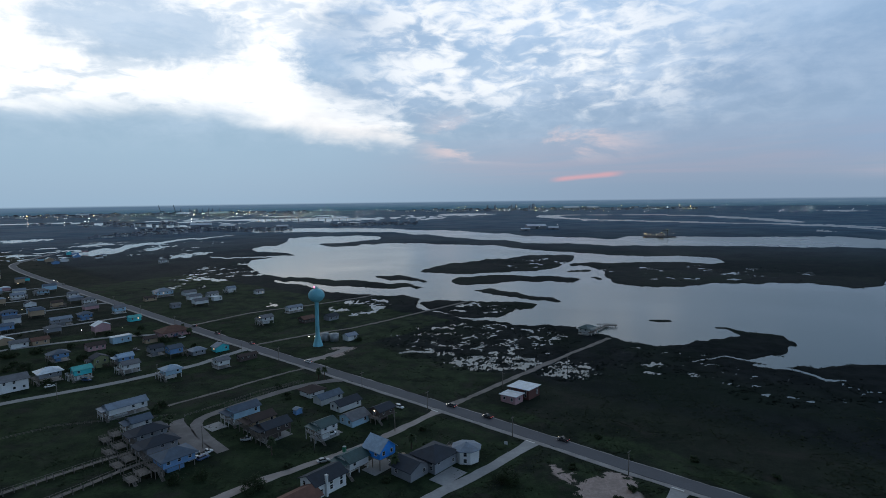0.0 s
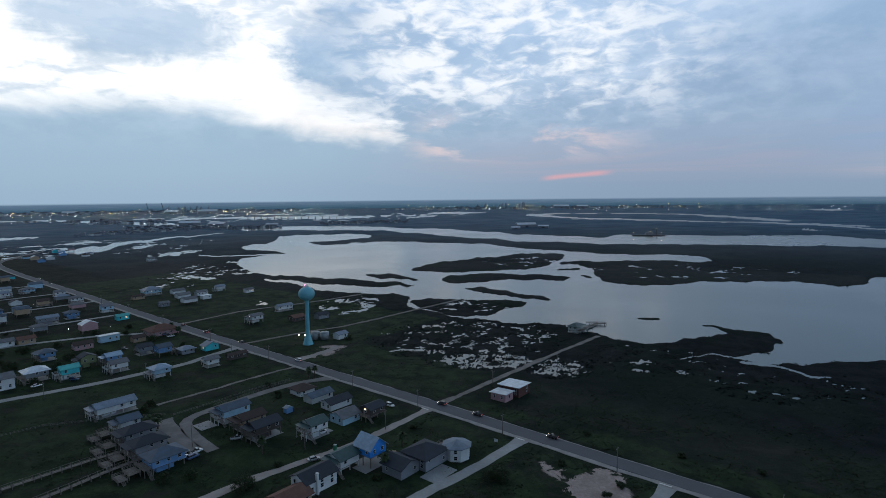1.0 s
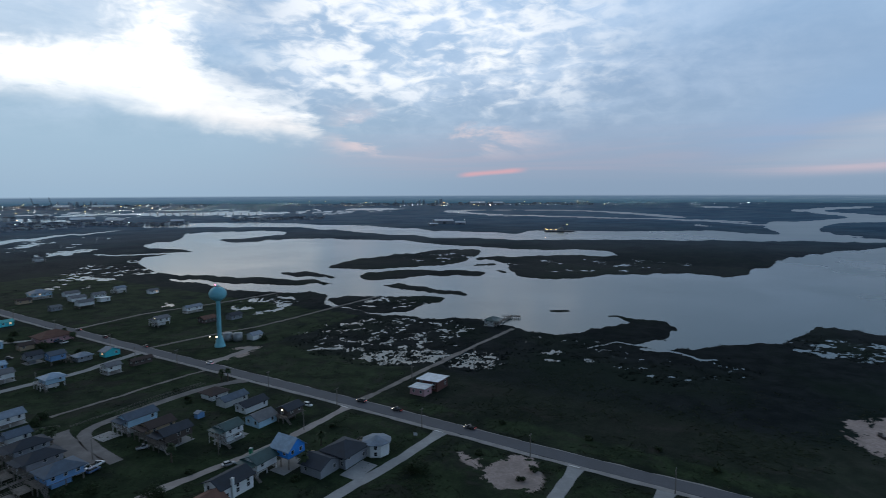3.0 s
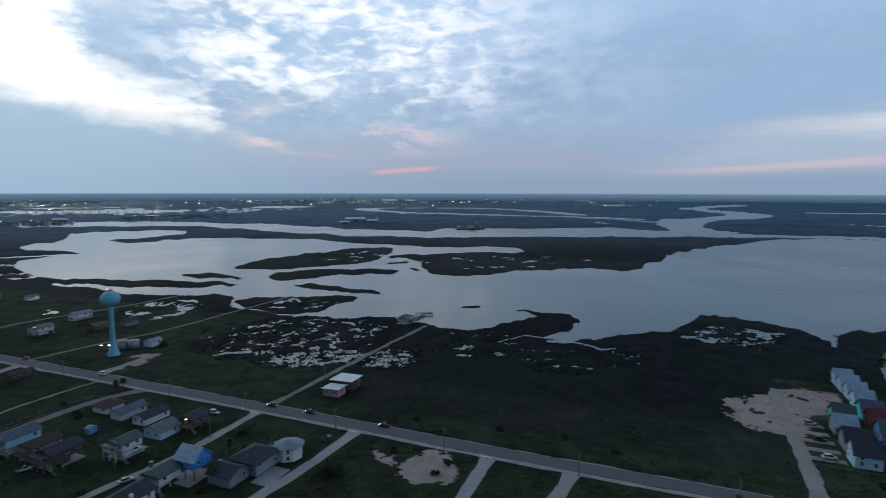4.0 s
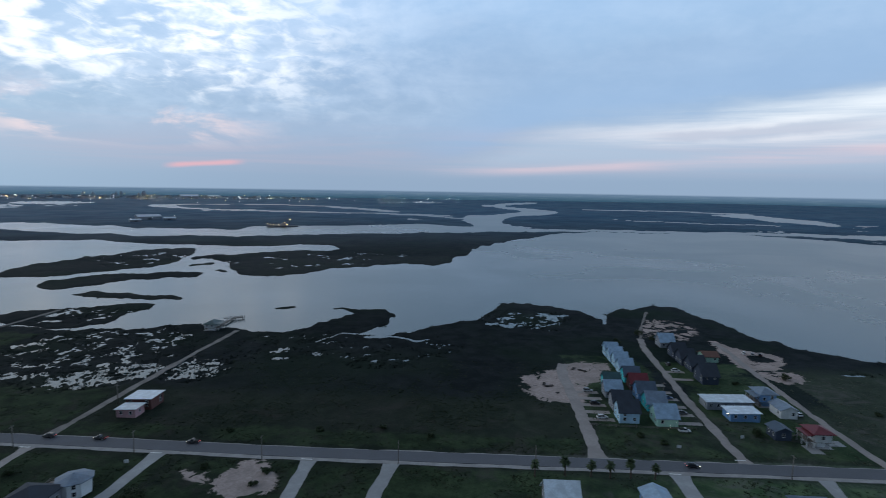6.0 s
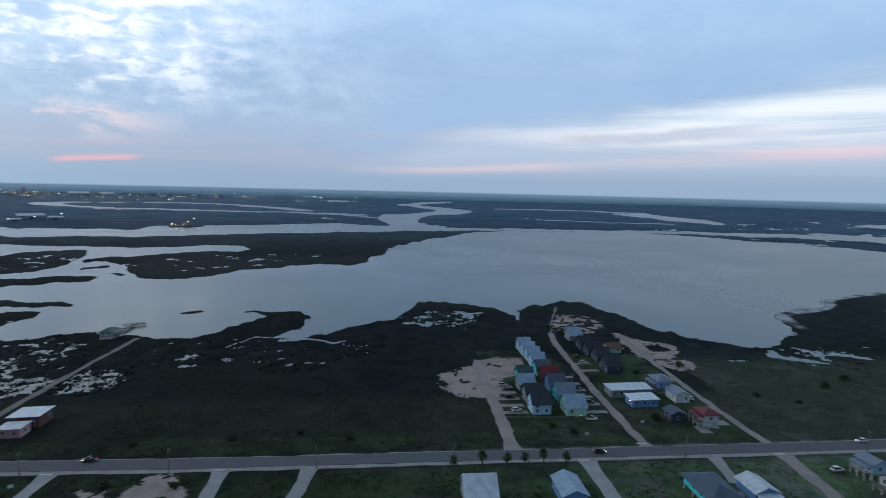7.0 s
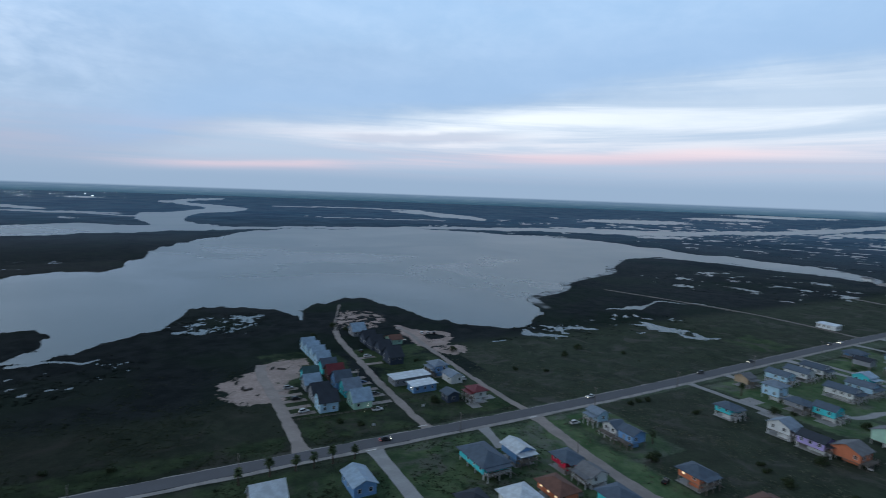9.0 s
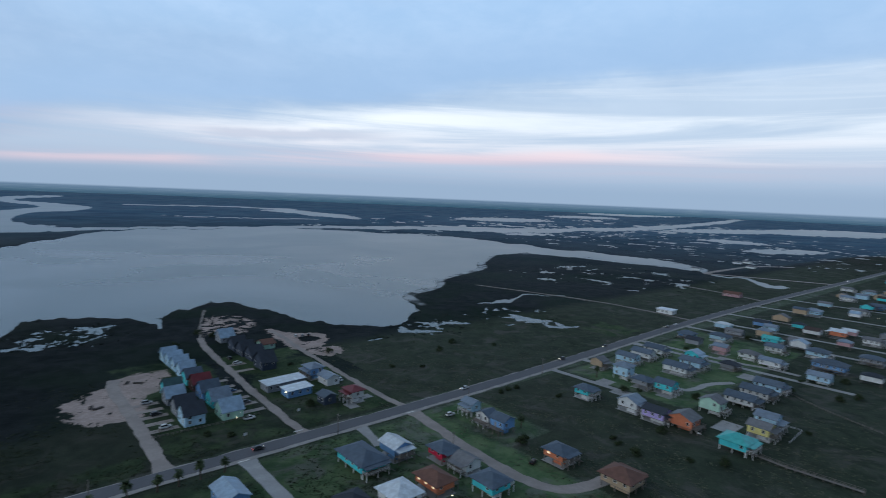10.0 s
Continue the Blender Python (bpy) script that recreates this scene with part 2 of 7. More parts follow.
def ground_material():
    m = bpy.data.materials.new("marsh_and_grass")
    m.use_nodes = True
    g = Graph(m.node_tree)
    shader = m.node_tree.nodes["Principled BSDF"]
    place = g.node("ShaderNodeNewGeometry").outputs["Position"]
    zone = g.node("ShaderNodeAttribute", attribute_name="zone").outputs["Vector"]
    split = g.node("ShaderNodeSeparateXYZ")
    g.feed(split.inputs[0], zone)
    marsh, lawn, sand = split.outputs
    # far off, wet land outshines dry grass by the road and carries painted haze
    wet_haze = g.node("ShaderNodeAttribute", attribute_name="far_wet_haze").outputs["Fac"]
    # eastward mask: browner dry grass, also lightened in colour for its front-lit look
    dry = g.node("ShaderNodeAttribute", attribute_name="dry").outputs["Fac"]
    wide = g.noise(place, 0.012, 6.0, 0.6, 0.4)
    mid = g.noise(place, 0.09, 6.0, 0.65, 0.3)
    fine = g.noise(place, 0.9, 5.0, 0.65)
    tuft = g.noise(place, 3.5, 3.0, 0.6)
    reed = g.mix(g.ramp(mid, 0.35, 0.65), (0.009, 0.012, 0.014), (0.023, 0.026, 0.027))
    reed = g.mix(g.ramp(wide, 0.42, 0.66, 0.0, 0.7), reed, (0.013, 0.024, 0.014))
    reed = g.mix(g.ramp(wet_haze, 0.1, 0.8, 0.0, 0.85), reed, g.mix(g.ramp(wide, 0.4, 0.62), (0.024, 0.034, 0.042), (0.040, 0.052, 0.060)))
    grass = g.mix(g.ramp(mid, 0.35, 0.68), (0.016, 0.022, 0.015), (0.034, 0.040, 0.027))
    grass = g.mix(g.ramp(wide, 0.5, 0.7, 0.0, 0.75), grass, (0.034, 0.032, 0.025))
    grass = g.mix(g.mul(dry, g.ramp(mid, 0.3, 0.7, 0.5, 1.0)), grass, g.mix(g.ramp(fine, 0.35, 0.65), (0.048, 0.066, 0.036), (0.112, 0.122, 0.078)))
    mown = g.mix(g.ramp(mid, 0.35, 0.65), (0.021, 0.032, 0.016), (0.043, 0.062, 0.029))
    mown = g.mix(dry, mown, g.mix(g.ramp(mid, 0.35, 0.65), (0.050, 0.088, 0.036), (0.108, 0.136, 0.064)))
    c = g.mix(g.ramp(g.add(marsh, g.mul(g.sub(mid, 0.5), 0.8)), 0.3, 0.7), grass, reed)
    c = g.mix(g.ramp(g.add(g.mul(lawn, 0.75), g.add(g.mul(g.sub(mid, 0.5), 0.9), g.mul(g.sub(g.noise(place, 0.035, 4.0, 0.6), 0.5), 1.6))), 0.35, 0.8), c, mown)
    c = g.mix(g.mul(g.ramp(dry, 0.0, 1.0, 1.0, 0.35), g.ramp(fine, 0.3, 0.75, 0.0, 0.5)), c, (0.012, 0.016, 0.010))
    c = g.mix(g.mul(g.ramp(marsh, 0.2, 0.8, 1.0, 0.35), g.ramp(tuft, 0.5, 0.8, 0.0, 0.22)), c, (0.066, 0.074, 0.054))
    worn = g.mul(g.ramp(g.noise(place, 0.05, 7.0, 0.7, 0.8), 0.50, 0.66, 0.0, 0.75), g.ramp(marsh, 0.1, 0.5, 1.0, 0.0))
    c = g.mix(worn, c, g.mix(dry, (0.042, 0.038, 0.031), (0.135, 0.122, 0.100)))
    # brighter and bluer in the east, standing in for how light falls there
    c = g.mix(1.0, c, g.mix(dry, (0.97, 1.05, 1.13), (1.20, 1.40, 1.56)), "MULTIPLY")
    beach = g.mix(g.ramp(fine, 0.3, 0.7), (0.33, 0.268, 0.245), (0.48, 0.39, 0.355))
    beach = g.mix(g.ramp(mid, 0.40, 0.66, 0.0, 0.55), beach, (0.24, 0.205, 0.185))
    # blue distance haze mixed into the base colour of the far land
    c = g.mix(g.ramp(wet_haze, 0.32, 0.90, 0.0, 0.94), c, g.mix(g.ramp(wide, 0.38, 0.64), (0.018, 0.070, 0.128), (0.030, 0.102, 0.165)))
    drift = g.add(sand, g.mul(g.sub(g.noise(place, 0.13, 6.0, 0.65, 0.6), 0.5), 3.8))
    c = g.mix(g.mul(g.ramp(drift, 0.36, 0.52), g.ramp(sand, 0.05, 0.35)), c, beach)
    spume = g.node("ShaderNodeAttribute", attribute_name="foam").outputs["Fac"]
    c = g.mix(g.mul(g.ramp(spume, 0.05, 0.4), g.ramp(g.noise(place, 0.05, 6.0, 0.65, 0.5), 0.36, 0.56, 0.1, 0.9)), c, (0.46, 0.50, 0.52))
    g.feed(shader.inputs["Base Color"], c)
    g.feed(shader.inputs["Roughness"], g.ramp(wet_haze, 0.0, 1.0, 0.92, 0.70))
    g.feed(shader.inputs["Specular IOR Level"], g.mul(g.ramp(wet_haze, 0.0, 1.0, 0.05, 0.08), g.ramp(g.noise(place, 0.005, 6.0, 0.65, 0.5), 0.38, 0.62, 0.35, 1.25)))
    relief = g.node("ShaderNodeBump")
    relief.inputs["Strength"].default_value, relief.inputs["Distance"].default_value = 0.8, 0.35
    g.feed(relief.inputs["Height"], g.add(g.mul(fine, 0.7), g.mul(tuft, 0.4)))
    g.feed(shader.inputs["Normal"], relief.outputs[0])
    return m


def water_material():
    m = bpy.data.materials.new("silty_water")
    m.use_nodes = True
    g = Graph(m.node_tree)
    shader = m.node_tree.nodes["Principled BSDF"]
    place = g.node("ShaderNodeNewGeometry").outputs["Position"]
    wide = g.noise(place, 0.006, 4.0, 0.55, 0.6)
    chop = g.noise(place, 0.16, 2.5, 0.55)
    swell = g.noise(place, 0.03, 2.0, 0.5)
    g.feed(shader.inputs["Base Color"], g.mix(g.ramp(wide, 0.4, 0.6), (0.030, 0.066, 0.072), (0.042, 0.084, 0.090)))
    # the wide eastern water is ruffled by the wind, the sheltered western arms lie smooth
    split = g.node("ShaderNodeSeparateXYZ")
    g.feed(split.inputs[0], place)
    open_water = g.ramp(g.add(split.outputs[0], g.mul(g.sub(wide, 0.5), 500.0)), -250.0, 950.0)
    g.feed(shader.inputs["Roughness"], g.add(g.mul(open_water, 0.15), g.ramp(wide, 0.3, 0.7, 0.13, 0.17)))
    shader.inputs["Specular Tint"].default_value = (0.95, 0.99, 0.99, 1)
    shader.inputs["IOR"].default_value = 1.333
    relief = g.node("ShaderNodeBump")
    relief.inputs["Strength"].default_value, relief.inputs["Distance"].default_value = 0.035, 0.22
    g.feed(relief.inputs["Height"], g.add(g.mul(chop, 0.4), g.mul(swell, 0.6)))
    g.feed(shader.inputs["Normal"], relief.outputs[0])
    return m


GROUND, WATER = ground_material(), water_material()
ASPHALT = material("worn_asphalt", (0.13, 0.135, 0.15), 0.85, scale=0.1, grain=1.5, vary=0.14, bump=0.05)
SHOULDER = material("pale_shoulder", (0.32, 0.31, 0.30), 0.9, scale=0.2, grain=1.0, vary=0.2, bump=0.05)
COURT = material("worn_court_paving", (0.185, 0.175, 0.17), 0.9, scale=0.12, grain=0.9, vary=0.3, bump=0.05)
CONCRETE = material("concrete", (0.33, 0.335, 0.335), 0.85, scale=0.15, grain=1.0, vary=0.14, bump=0.05)
TRACK = material("damp_shell_track", (0.215, 0.195, 0.18), 0.95, scale=0.12, grain=0.8, vary=0.28, bump=0.05)
SHELL = material("crushed_shell", (0.335, 0.30, 0.28), 0.95, scale=0.12, grain=1.0, vary=0.16, bump=0.05)
PAINT = material("road_paint", (0.75, 0.75, 0.72), 0.7, scale=0.8, grain=6.0)
TOWER = material("turquoise_tank_paint", (0.22, 0.60, 0.70), 0.45, scale=0.12, grain=1.2, vary=0.14)


# ---- the lie of the land ----
# the beach road runs straight; u is metres along it to the right, v metres from it towards the lagoon
ALONG, ACROSS, START = Vector((0.7567, -0.6537)), Vector((0.6537, 0.7567)), Vector((-6.3, 239.9))


def at(u, v):
    p = START + ALONG * u + ACROSS * v
    return p.x, p.y


ROAD_TURN = math.degrees(math.atan2(ALONG.y, ALONG.x))
SHORE_NORTH_WEST = [(-283, 764), (-308, 812), (-312, 880), (-298, 920), (-259, 952), (-260, 992), (-331, 1023), (-378, 1099), (-359, 1149), (-376, 1289), (-380, 1402), (-348, 1448), (-277, 1468), (-201, 1465), (-138, 1378), (-186, 1258), (-269, 1223), (-287, 1195), (-240, 1145), (-201, 1125), (-152, 1196), (-79, 1208), (-28, 1155), (76, 1124), (128, 1076), (173, 1010), (213, 956), (240, 927)]
SHORE_NORTH = [(263, 905), (288, 884), (331, 879), (367, 857), (410, 835), (416, 775), (374, 762), (339, 790), (259, 796), (224, 789), (183, 780), (189, 746), (204, 715), (200, 667), (186, 608), (191, 584), (234, 573), (270, 585), (316, 591)]
SHORE_POINT = [(332, 596), (373, 580), (412, 579), (413, 551), (454, 558), (482, 587), (558, 640), (610, 672), (724, 735), (843, 789), (980, 827), (1069, 813), (1139, 759), (1189, 708)]
SHORE_EAST = [(1305, 691), (1385, 631), (1348, 555), (1360, 428), (1354, 298), (1341, 183), (1306, 80), (1165, -47), (1109, -156), (1064, -222), (1012, -270), (921, -300)]
SHORE_SOUTH_EAST = [(880, -288), (930, -241), (945, -190), (976, -148), (1014, -93), (1016, -22), (984, 36), (903, 44), (824, 52), (774, 42), (738, 50), (676, 75), (629, 88), (612, 81), (572, 82), (522, 104), (493, 89), (472, 75), (435, 82), (414, 80), (394, 81), (388, 94), (384, 108), (387, 125), (392, 144), (401, 175), (419, 199), (438, 222), (437, 242), (423, 252), (413, 258), (385, 257), (361, 253)]
SHORE_TOWN = [(353, 250), (354, 257), (352, 294), (337, 319), (326, 319), (289, 310), (254, 300), (223, 296), (193, 299)]
SHORE_SOUTH = [(192, 297), (179, 305), (177, 313), (180, 316), (197, 319), (212, 331), (224, 346), (225, 362), (216, 373), (207, 385), (192, 397), (201, 374), (203, 366), (186, 359), (169, 356), (155, 349), (132, 346), (120, 354), (115, 366), (104, 376), (93, 397), (86, 403), (66, 411), (36, 411), (20, 424), (2, 450), (-20, 475), (-24, 491), (-27, 513), (-25, 528), (-47, 536), (-88, 549), (-129, 580), (-169, 618), (-201, 648), (-190, 668), (-172, 678)]
LAGOON = SHORE_NORTH_WEST + SHORE_NORTH + SHORE_POINT + SHORE_EAST + SHORE_SOUTH_EAST + SHORE_TOWN + SHORE_SOUTH
BANK_NORTH = [(-679, 1929), (-516, 1908), (-355, 1888), (-174, 1808), (-77, 1720), (28, 1650), (106, 1549), (173, 1449), (234, 1370), (293, 1319), (348, 1271), (392, 1245), (491, 1342), (476, 1299), (590, 1281), (739, 1251), (896, 1220), (895, 1114), (981, 1104)]
BANK_EAST = [(1024, 960), (1112, 875), (1387, 666), (1569, 496), (1673, 372), (1763, 246), (1949, 198), (1908, 152), (1828, 178), (1843, 84), (2025, -171), (2294, -416), (2938, -806), (5527, -2108), (5102, -1994), (2768, -838), (2016, -367), (1725, -62), (1585, 103), (1612, 156), (1573, 251), (1525, 338), (1463, 461), (1361, 558), (1365, 655)]
BANK_SOUTH = [(1198, 713), (1085, 824), (1021, 863), (878, 930), (701, 984), (489, 1039), (548, 1033), (446, 1042), (350, 1076), (302, 1103), (252, 1132), (199, 1163), (146, 1219), (87, 1281), (0, 1404), (-156, 1619), (-311, 1652), (-455, 1683), (-604, 1715)]
RIVER = BANK_NORTH + BANK_EAST + BANK_SOUTH
ISLAND_A = [(-204, 674), (-181, 687), (-125, 653), (-82, 636), (-41, 615), (-17, 597), (-30, 583), (-64, 586), (-109, 605), (-152, 624), (-188, 649)]
ISLAND_B = [(-23, 507), (3, 517), (34, 504), (60, 504), (88, 489), (73, 469), (56, 451), (42, 432), (26, 427), (7, 443), (-10, 475)]
ISLAND_C = [(26, 568), (56, 572), (77, 553), (94, 520), (109, 501), (102, 491), (86, 503), (64, 534), (37, 553)]
ISLAND_D = [(-92, 689), (-60, 691), (-13, 652), (-29, 631), (-64, 652)]
ISLAND_E = [(-42, 739), (5, 799), (48, 831), (59, 869), (124, 887), (165, 909), (205, 922), (200, 852), (177, 787), (155, 732), (130, 716), (84, 704), (40, 703), (-3, 707)]
ISLAND_F = [(4, 642), (25, 673), (60, 680), (114, 670), (150, 657), (160, 637), (149, 616), (107, 624), (68, 627), (40, 600), (16, 602)]
ISLET_A = [(171, 701), (185, 714), (191, 702), (178, 687)]
ISLET_B = [(168, 650), (180, 656), (186, 644), (173, 629)]
ISLET_C = [(160, 418), (172, 421), (179, 407), (170, 404)]
ISLANDS = [ISLAND_A, ISLAND_B, ISLAND_C, ISLAND_D, ISLAND_E, ISLAND_F, ISLET_A, ISLET_B, ISLET_C]
BEND = ([(1005, 1054), (1111, 1246), (1315, 1437), (1554, 1520), (1841, 1633), (2017, 1896), (2117, 2248), (2403, 2578), (3077, 2896)], 130, 160)
CANAL = ([(1177, 1313), (1193, 1485), (1092, 1766), (930, 1970), (735, 2182), (547, 2269)], 45, 28)
LOOP = ([(1212, 1917), (1253, 2236), (1250, 2616), (1032, 2906), (669, 3016), (507, 2835), (545, 2457), (798, 2124), (1001, 1889), (1251, 1590)], 90, 60)
OXB1 = ([(2359, 1783), (2583, 1584), (2666, 1355), (2666, 1194)], 90, 120)
OXB2 = ([(2484, 1083), (2304, 901), (2155, 751), (2049, 651)], 220, 120)
OXB3 = ([(1621, 1153), (1650, 1009), (1744, 840), (1847, 720)], 26, 40)
WEST1 = ([(-640, 1816), (-811, 1960), (-987, 2124), (-1152, 2233), (-1498, 2506), (-1924, 2750), (-2031, 2598)], 120, 120)
WEST2 = ([(-845, 2912), (-986, 2804), (-1185, 2870), (-1207, 2600)], 170, 120)
WEST3 = ([(-613, 1556), (-673, 1414), (-690, 1258), (-674, 1104), (-664, 1034)], 10, 70)
INLET = ([(180, 315), (168, 318), (156, 317), (142, 312)], 3, 1.5)
INLET2 = ([(176, 303), (185, 298), (191, 287), (193, 276), (205, 273)], 6, 2)
EASTCREEK = ([(902, -290), (838, -306), (812, -327), (775, -338), (742, -338)], 9, 22)
EASTCREEK2 = ([(514, 19), (515, 9), (542, 1), (577, -19), (575, -60), (554, -91)], 7, 3)
MARSH1 = ([(-396, 950), (-348, 926), (-304, 939), (-262, 962)], 8, 26)
NOTCHCREEK = ([(357, 254), (345, 242), (333, 235)], 8, 3)
CREEKS = [BEND, CANAL, LOOP, OXB1, OXB2, OXB3, WEST1, WEST2, WEST3, INLET, INLET2, EASTCREEK, EASTCREEK2, MARSH1, NOTCHCREEK]
# middle, half sizes and turn of single ponds
PONDS = [
    (-462, 988, 21.8, 52.7, -7),
    (111, 291, 3.9, 3.0, -3),
    (151, 256, 1.2, 3.9, -2),
    (165, 248, 3.4, 2.5, -2),
    (207, 259, 2.9, 2.4, -2),
    (162, 262, 2.2, 1.4, -3),
    (111, 293, 3.4, 2.6, -3),
    (-18, 339, 7.8, 3.9, -3),
    (76, 365, 1.0, 19.9, -3),
    (-162, 503, 5.3, 7.4, -4),
    (2272, 3140, 91.5, 196.8, -31),
    (982, 1424, 11.7, 40.0, -12),
    (-1090, 1427, 51.1, 55.4, -10),
    (-794, 1258, 28.9, 50.7, -9),
    (125, 3318, 146.7, 178.2, -24),
    (-587, 2821, 264.6, 175.7, -19),
    (274, 272, 8.5, 5.5, -22),
    (321, 269, 8.0, 5.4, -23),
]
PONDS += [
    (110, 292, 4.0, 2.8, -23),
    (389, 61, 5.0, 3.8, -47),
    (414, 34, 4.0, 3.2, -47),
    (352, 87, 5.5, 2.7, -46),
    (270, 274, 8.1, 7.5, -45),
    (327, 275, 13.6, 5.1, -45),
    (447, -18, 25, 5.5, 63),
    (432, -47, 9, 7, 60),
    (380, 61, 17, 7, -49),
    (417, 38, 9, 6, -49),
    (410, 52, 14, 2.5, -49),
    (2611, 72, 269.5, 176.2, -38),
    (3604, -399, 287.9, 197.6, -35),
    (1597, -42, 83.5, 39.5, -51),
    (1407, -641, 136.7, 52.6, -60),
    (5056, -992, 660.8, 323.7, -32),
    (2454, -880, 382.1, 124.8, -49),
    (2767, -1459, 538.6, 247.5, -51),
    (1699, -631, 74.3, 90.4, -56),
]
# middle, half sizes and turn of marsh full of small pools, the pools' size, and how many
POOLS = [
    (23, 368, 69.0, 62.3, -3, 4.2, 0.62),
    (30, 312, 37.5, 18.8, -2, 2.6, 1.05),
    (68, 298, 20.2, 22.9, -2, 2.6, 1.0),
    (135, 310, 48.0, 35.9, -3, 5, 0.46),
    (175, 262, 44.5, 28.2, -2, 5, 0.42),
    (-283, 751, 80.9, 210.2, -6, 16, 0.72),
    (-75, 494, 41.6, 55.4, -4, 9, 0.85),
    (327, 681, 141.9, 97.2, -6, 14, 0.46),
    (138, 806, 90.3, 94.8, -6, 9, 0.5),
    (32, 474, 36.9, 31.4, -4, 8, 0.75),
]
POOLS += [
    (296, 274, 37.7, 37.5, -23, 4.4, 0.74),
    (406, 55, 36.1, 32.6, -46, 5, 0.52),
    (756, -134, 148.1, 155.4, -66, 14, 0.5),
    (1606, -524, 656.2, 1029.7, -56, 26, 0.5),
    (2450, -250, 1500, 800, -35, 70, 0.5),
    (457, -3, 55.1, 46.0, -71, 9, 0.5),
    (-695, 1157, 263.1, 361.0, -8, 35, 0.6),
    (-700, 2900, 1300, 800, 0, 110, 0.62),
]
LAWNS = [(522, 562, 24, 60), (-300, 60, -140, -1), (60, 325, -130, -1), (325, 350, -50, -1), (425, 600, -75, -2), (215, 262, 14, 140), (268, 318, 14, 130), (-560, -110, 12, 150), (-110, 0, 11, 60), (0, 210, 11, 26)]
SAND_PAD = [(190, 95), (201, 103), (211, 109), (222, 123), (242, 126), (241, 114), (232, 96), (223, 86), (216, 61), (207, 64), (200, 61), (192, 74)]
SAND_POINT = [(302, 242), (319, 231), (328, 217), (318, 188), (301, 173), (288, 178), (277, 176), (283, 200), (293, 226)]
SAND_TURN = [(321, 178), (326, 178), (329, 164), (336, 155), (348, 152), (349, 141), (345, 133), (337, 121), (325, 118), (315, 119), (317, 140), (319, 160)]
SAND_HEAP = [(321, 118), (340, 120), (344, 106), (332, 98), (319, 102)]
ROUND_ISLAND = (335.2, 141.5, 6.4, 7.2)
SAND_LOT = [(66, -9.5), (73, -13), (77, -11), (80, -15.5), (83, -12.5), (84, -5), (86, -1.2), (93, -1.5), (97, -10), (101, -15), (101, -22), (93, -26), (85, -24), (78, -17), (72, -15)]
SAND_TOWER = [(-104, 14), (-108, 30), (-121, 33), (-119, 43), (-105, 50), (-100, 36)]
SANDS = [SAND_PAD, SAND_POINT, SAND_TURN, SAND_HEAP, SAND_LOT, SAND_TOWER]
BARE = [0.92, 0.42, 1.0, 0.9, 0.85, 0.6]                     # how bare of grass each one is


PERM = [np.random.RandomState(k).permutation(512) for k in range(8)]


def gradient_noise(x, y, seed):
    p = PERM[seed % 8]
    xi, yi = np.floor(x).astype(np.int64), np.floor(y).astype(np.int64)
    fx, fy = x - xi, y - yi
    sx, sy = fx * fx * fx * (fx * (fx * 6 - 15) + 10), fy * fy * fy * (fy * (fy * 6 - 15) + 10)

    def corner(i, j):
        h = p[(p[(xi + i) & 511] + yi + j) & 511] * (2 * np.pi / 512)
        return np.cos(h) * (fx - i) + np.sin(h) * (fy - j)

    a = corner(0, 0) * (1 - sx) + corner(1, 0) * sx
    b = corner(0, 1) * (1 - sx) + corner(1, 1) * sx
    return (a * (1 - sy) + b * sy) * 1.4


def layers(x, y, size, octaves, seed):
    total, amount = 0.0, 1.0
    for k in range(octaves):
        total = total + amount * gradient_noise(x * 2 ** k / size + 7.3 * k, y * 2 ** k / size + 3.1 * k, seed + k)
        amount *= 0.5
    return total


def rounded(points, closed=True):
    """Chaikin's corner cutting."""
    out = []
    n = len(points)
    for k in range(n if closed else n - 1):
        (ax, ay), (bx, by) = points[k], points[(k + 1) % n]
        out += [(0.75 * ax + 0.25 * bx, 0.75 * ay + 0.25 * by), (0.25 * ax + 0.75 * bx, 0.25 * ay + 0.75 * by)]
    return out if closed else [points[0]] + out + [points[-1]]


def near(x, y, points, reach):
    xs, ys = [p[0] for p in points], [p[1] for p in points]
    return np.nonzero((x > min(xs) - reach) & (x < max(xs) + reach) & (y > min(ys) - reach) & (y < max(ys) + reach))[0]


def inside(x, y, points, reach=40.0):
    """Metres inside a rounded outline (outside: minus), to +-reach."""
    points = rounded(points)
    full = np.full(x.shape, -reach, np.float32)
    pick = near(x, y, points, reach)
    px, py = x[pick], y[pick]
    best, within = np.full(px.shape, reach * reach, np.float32), np.zeros(px.shape, bool)
    for e in range(len(points)):
        (ax, ay), (bx, by) = points[e], points[(e + 1) % len(points)]
        dx, dy = bx - ax, by - ay
        k = np.nonzero((px > min(ax, bx) - reach) & (px < max(ax, bx) + reach) & (py > min(ay, by) - reach) & (py < max(ay, by) + reach))[0]
        qx, qy = px[k] - ax, py[k] - ay
        t = np.clip((qx * dx + qy * dy) / (dx * dx + dy * dy + 1e-9), 0, 1)
        best[k] = np.minimum(best[k], (qx - t * dx) ** 2 + (qy - t * dy) ** 2)
        if ay != by:
            within ^= ((ay > py) != (by > py)) & (px < (bx - ax) * (py - ay) / (by - ay) + ax)
    full[pick] = np.where(within, 1, -1) * np.sqrt(best)
    return full


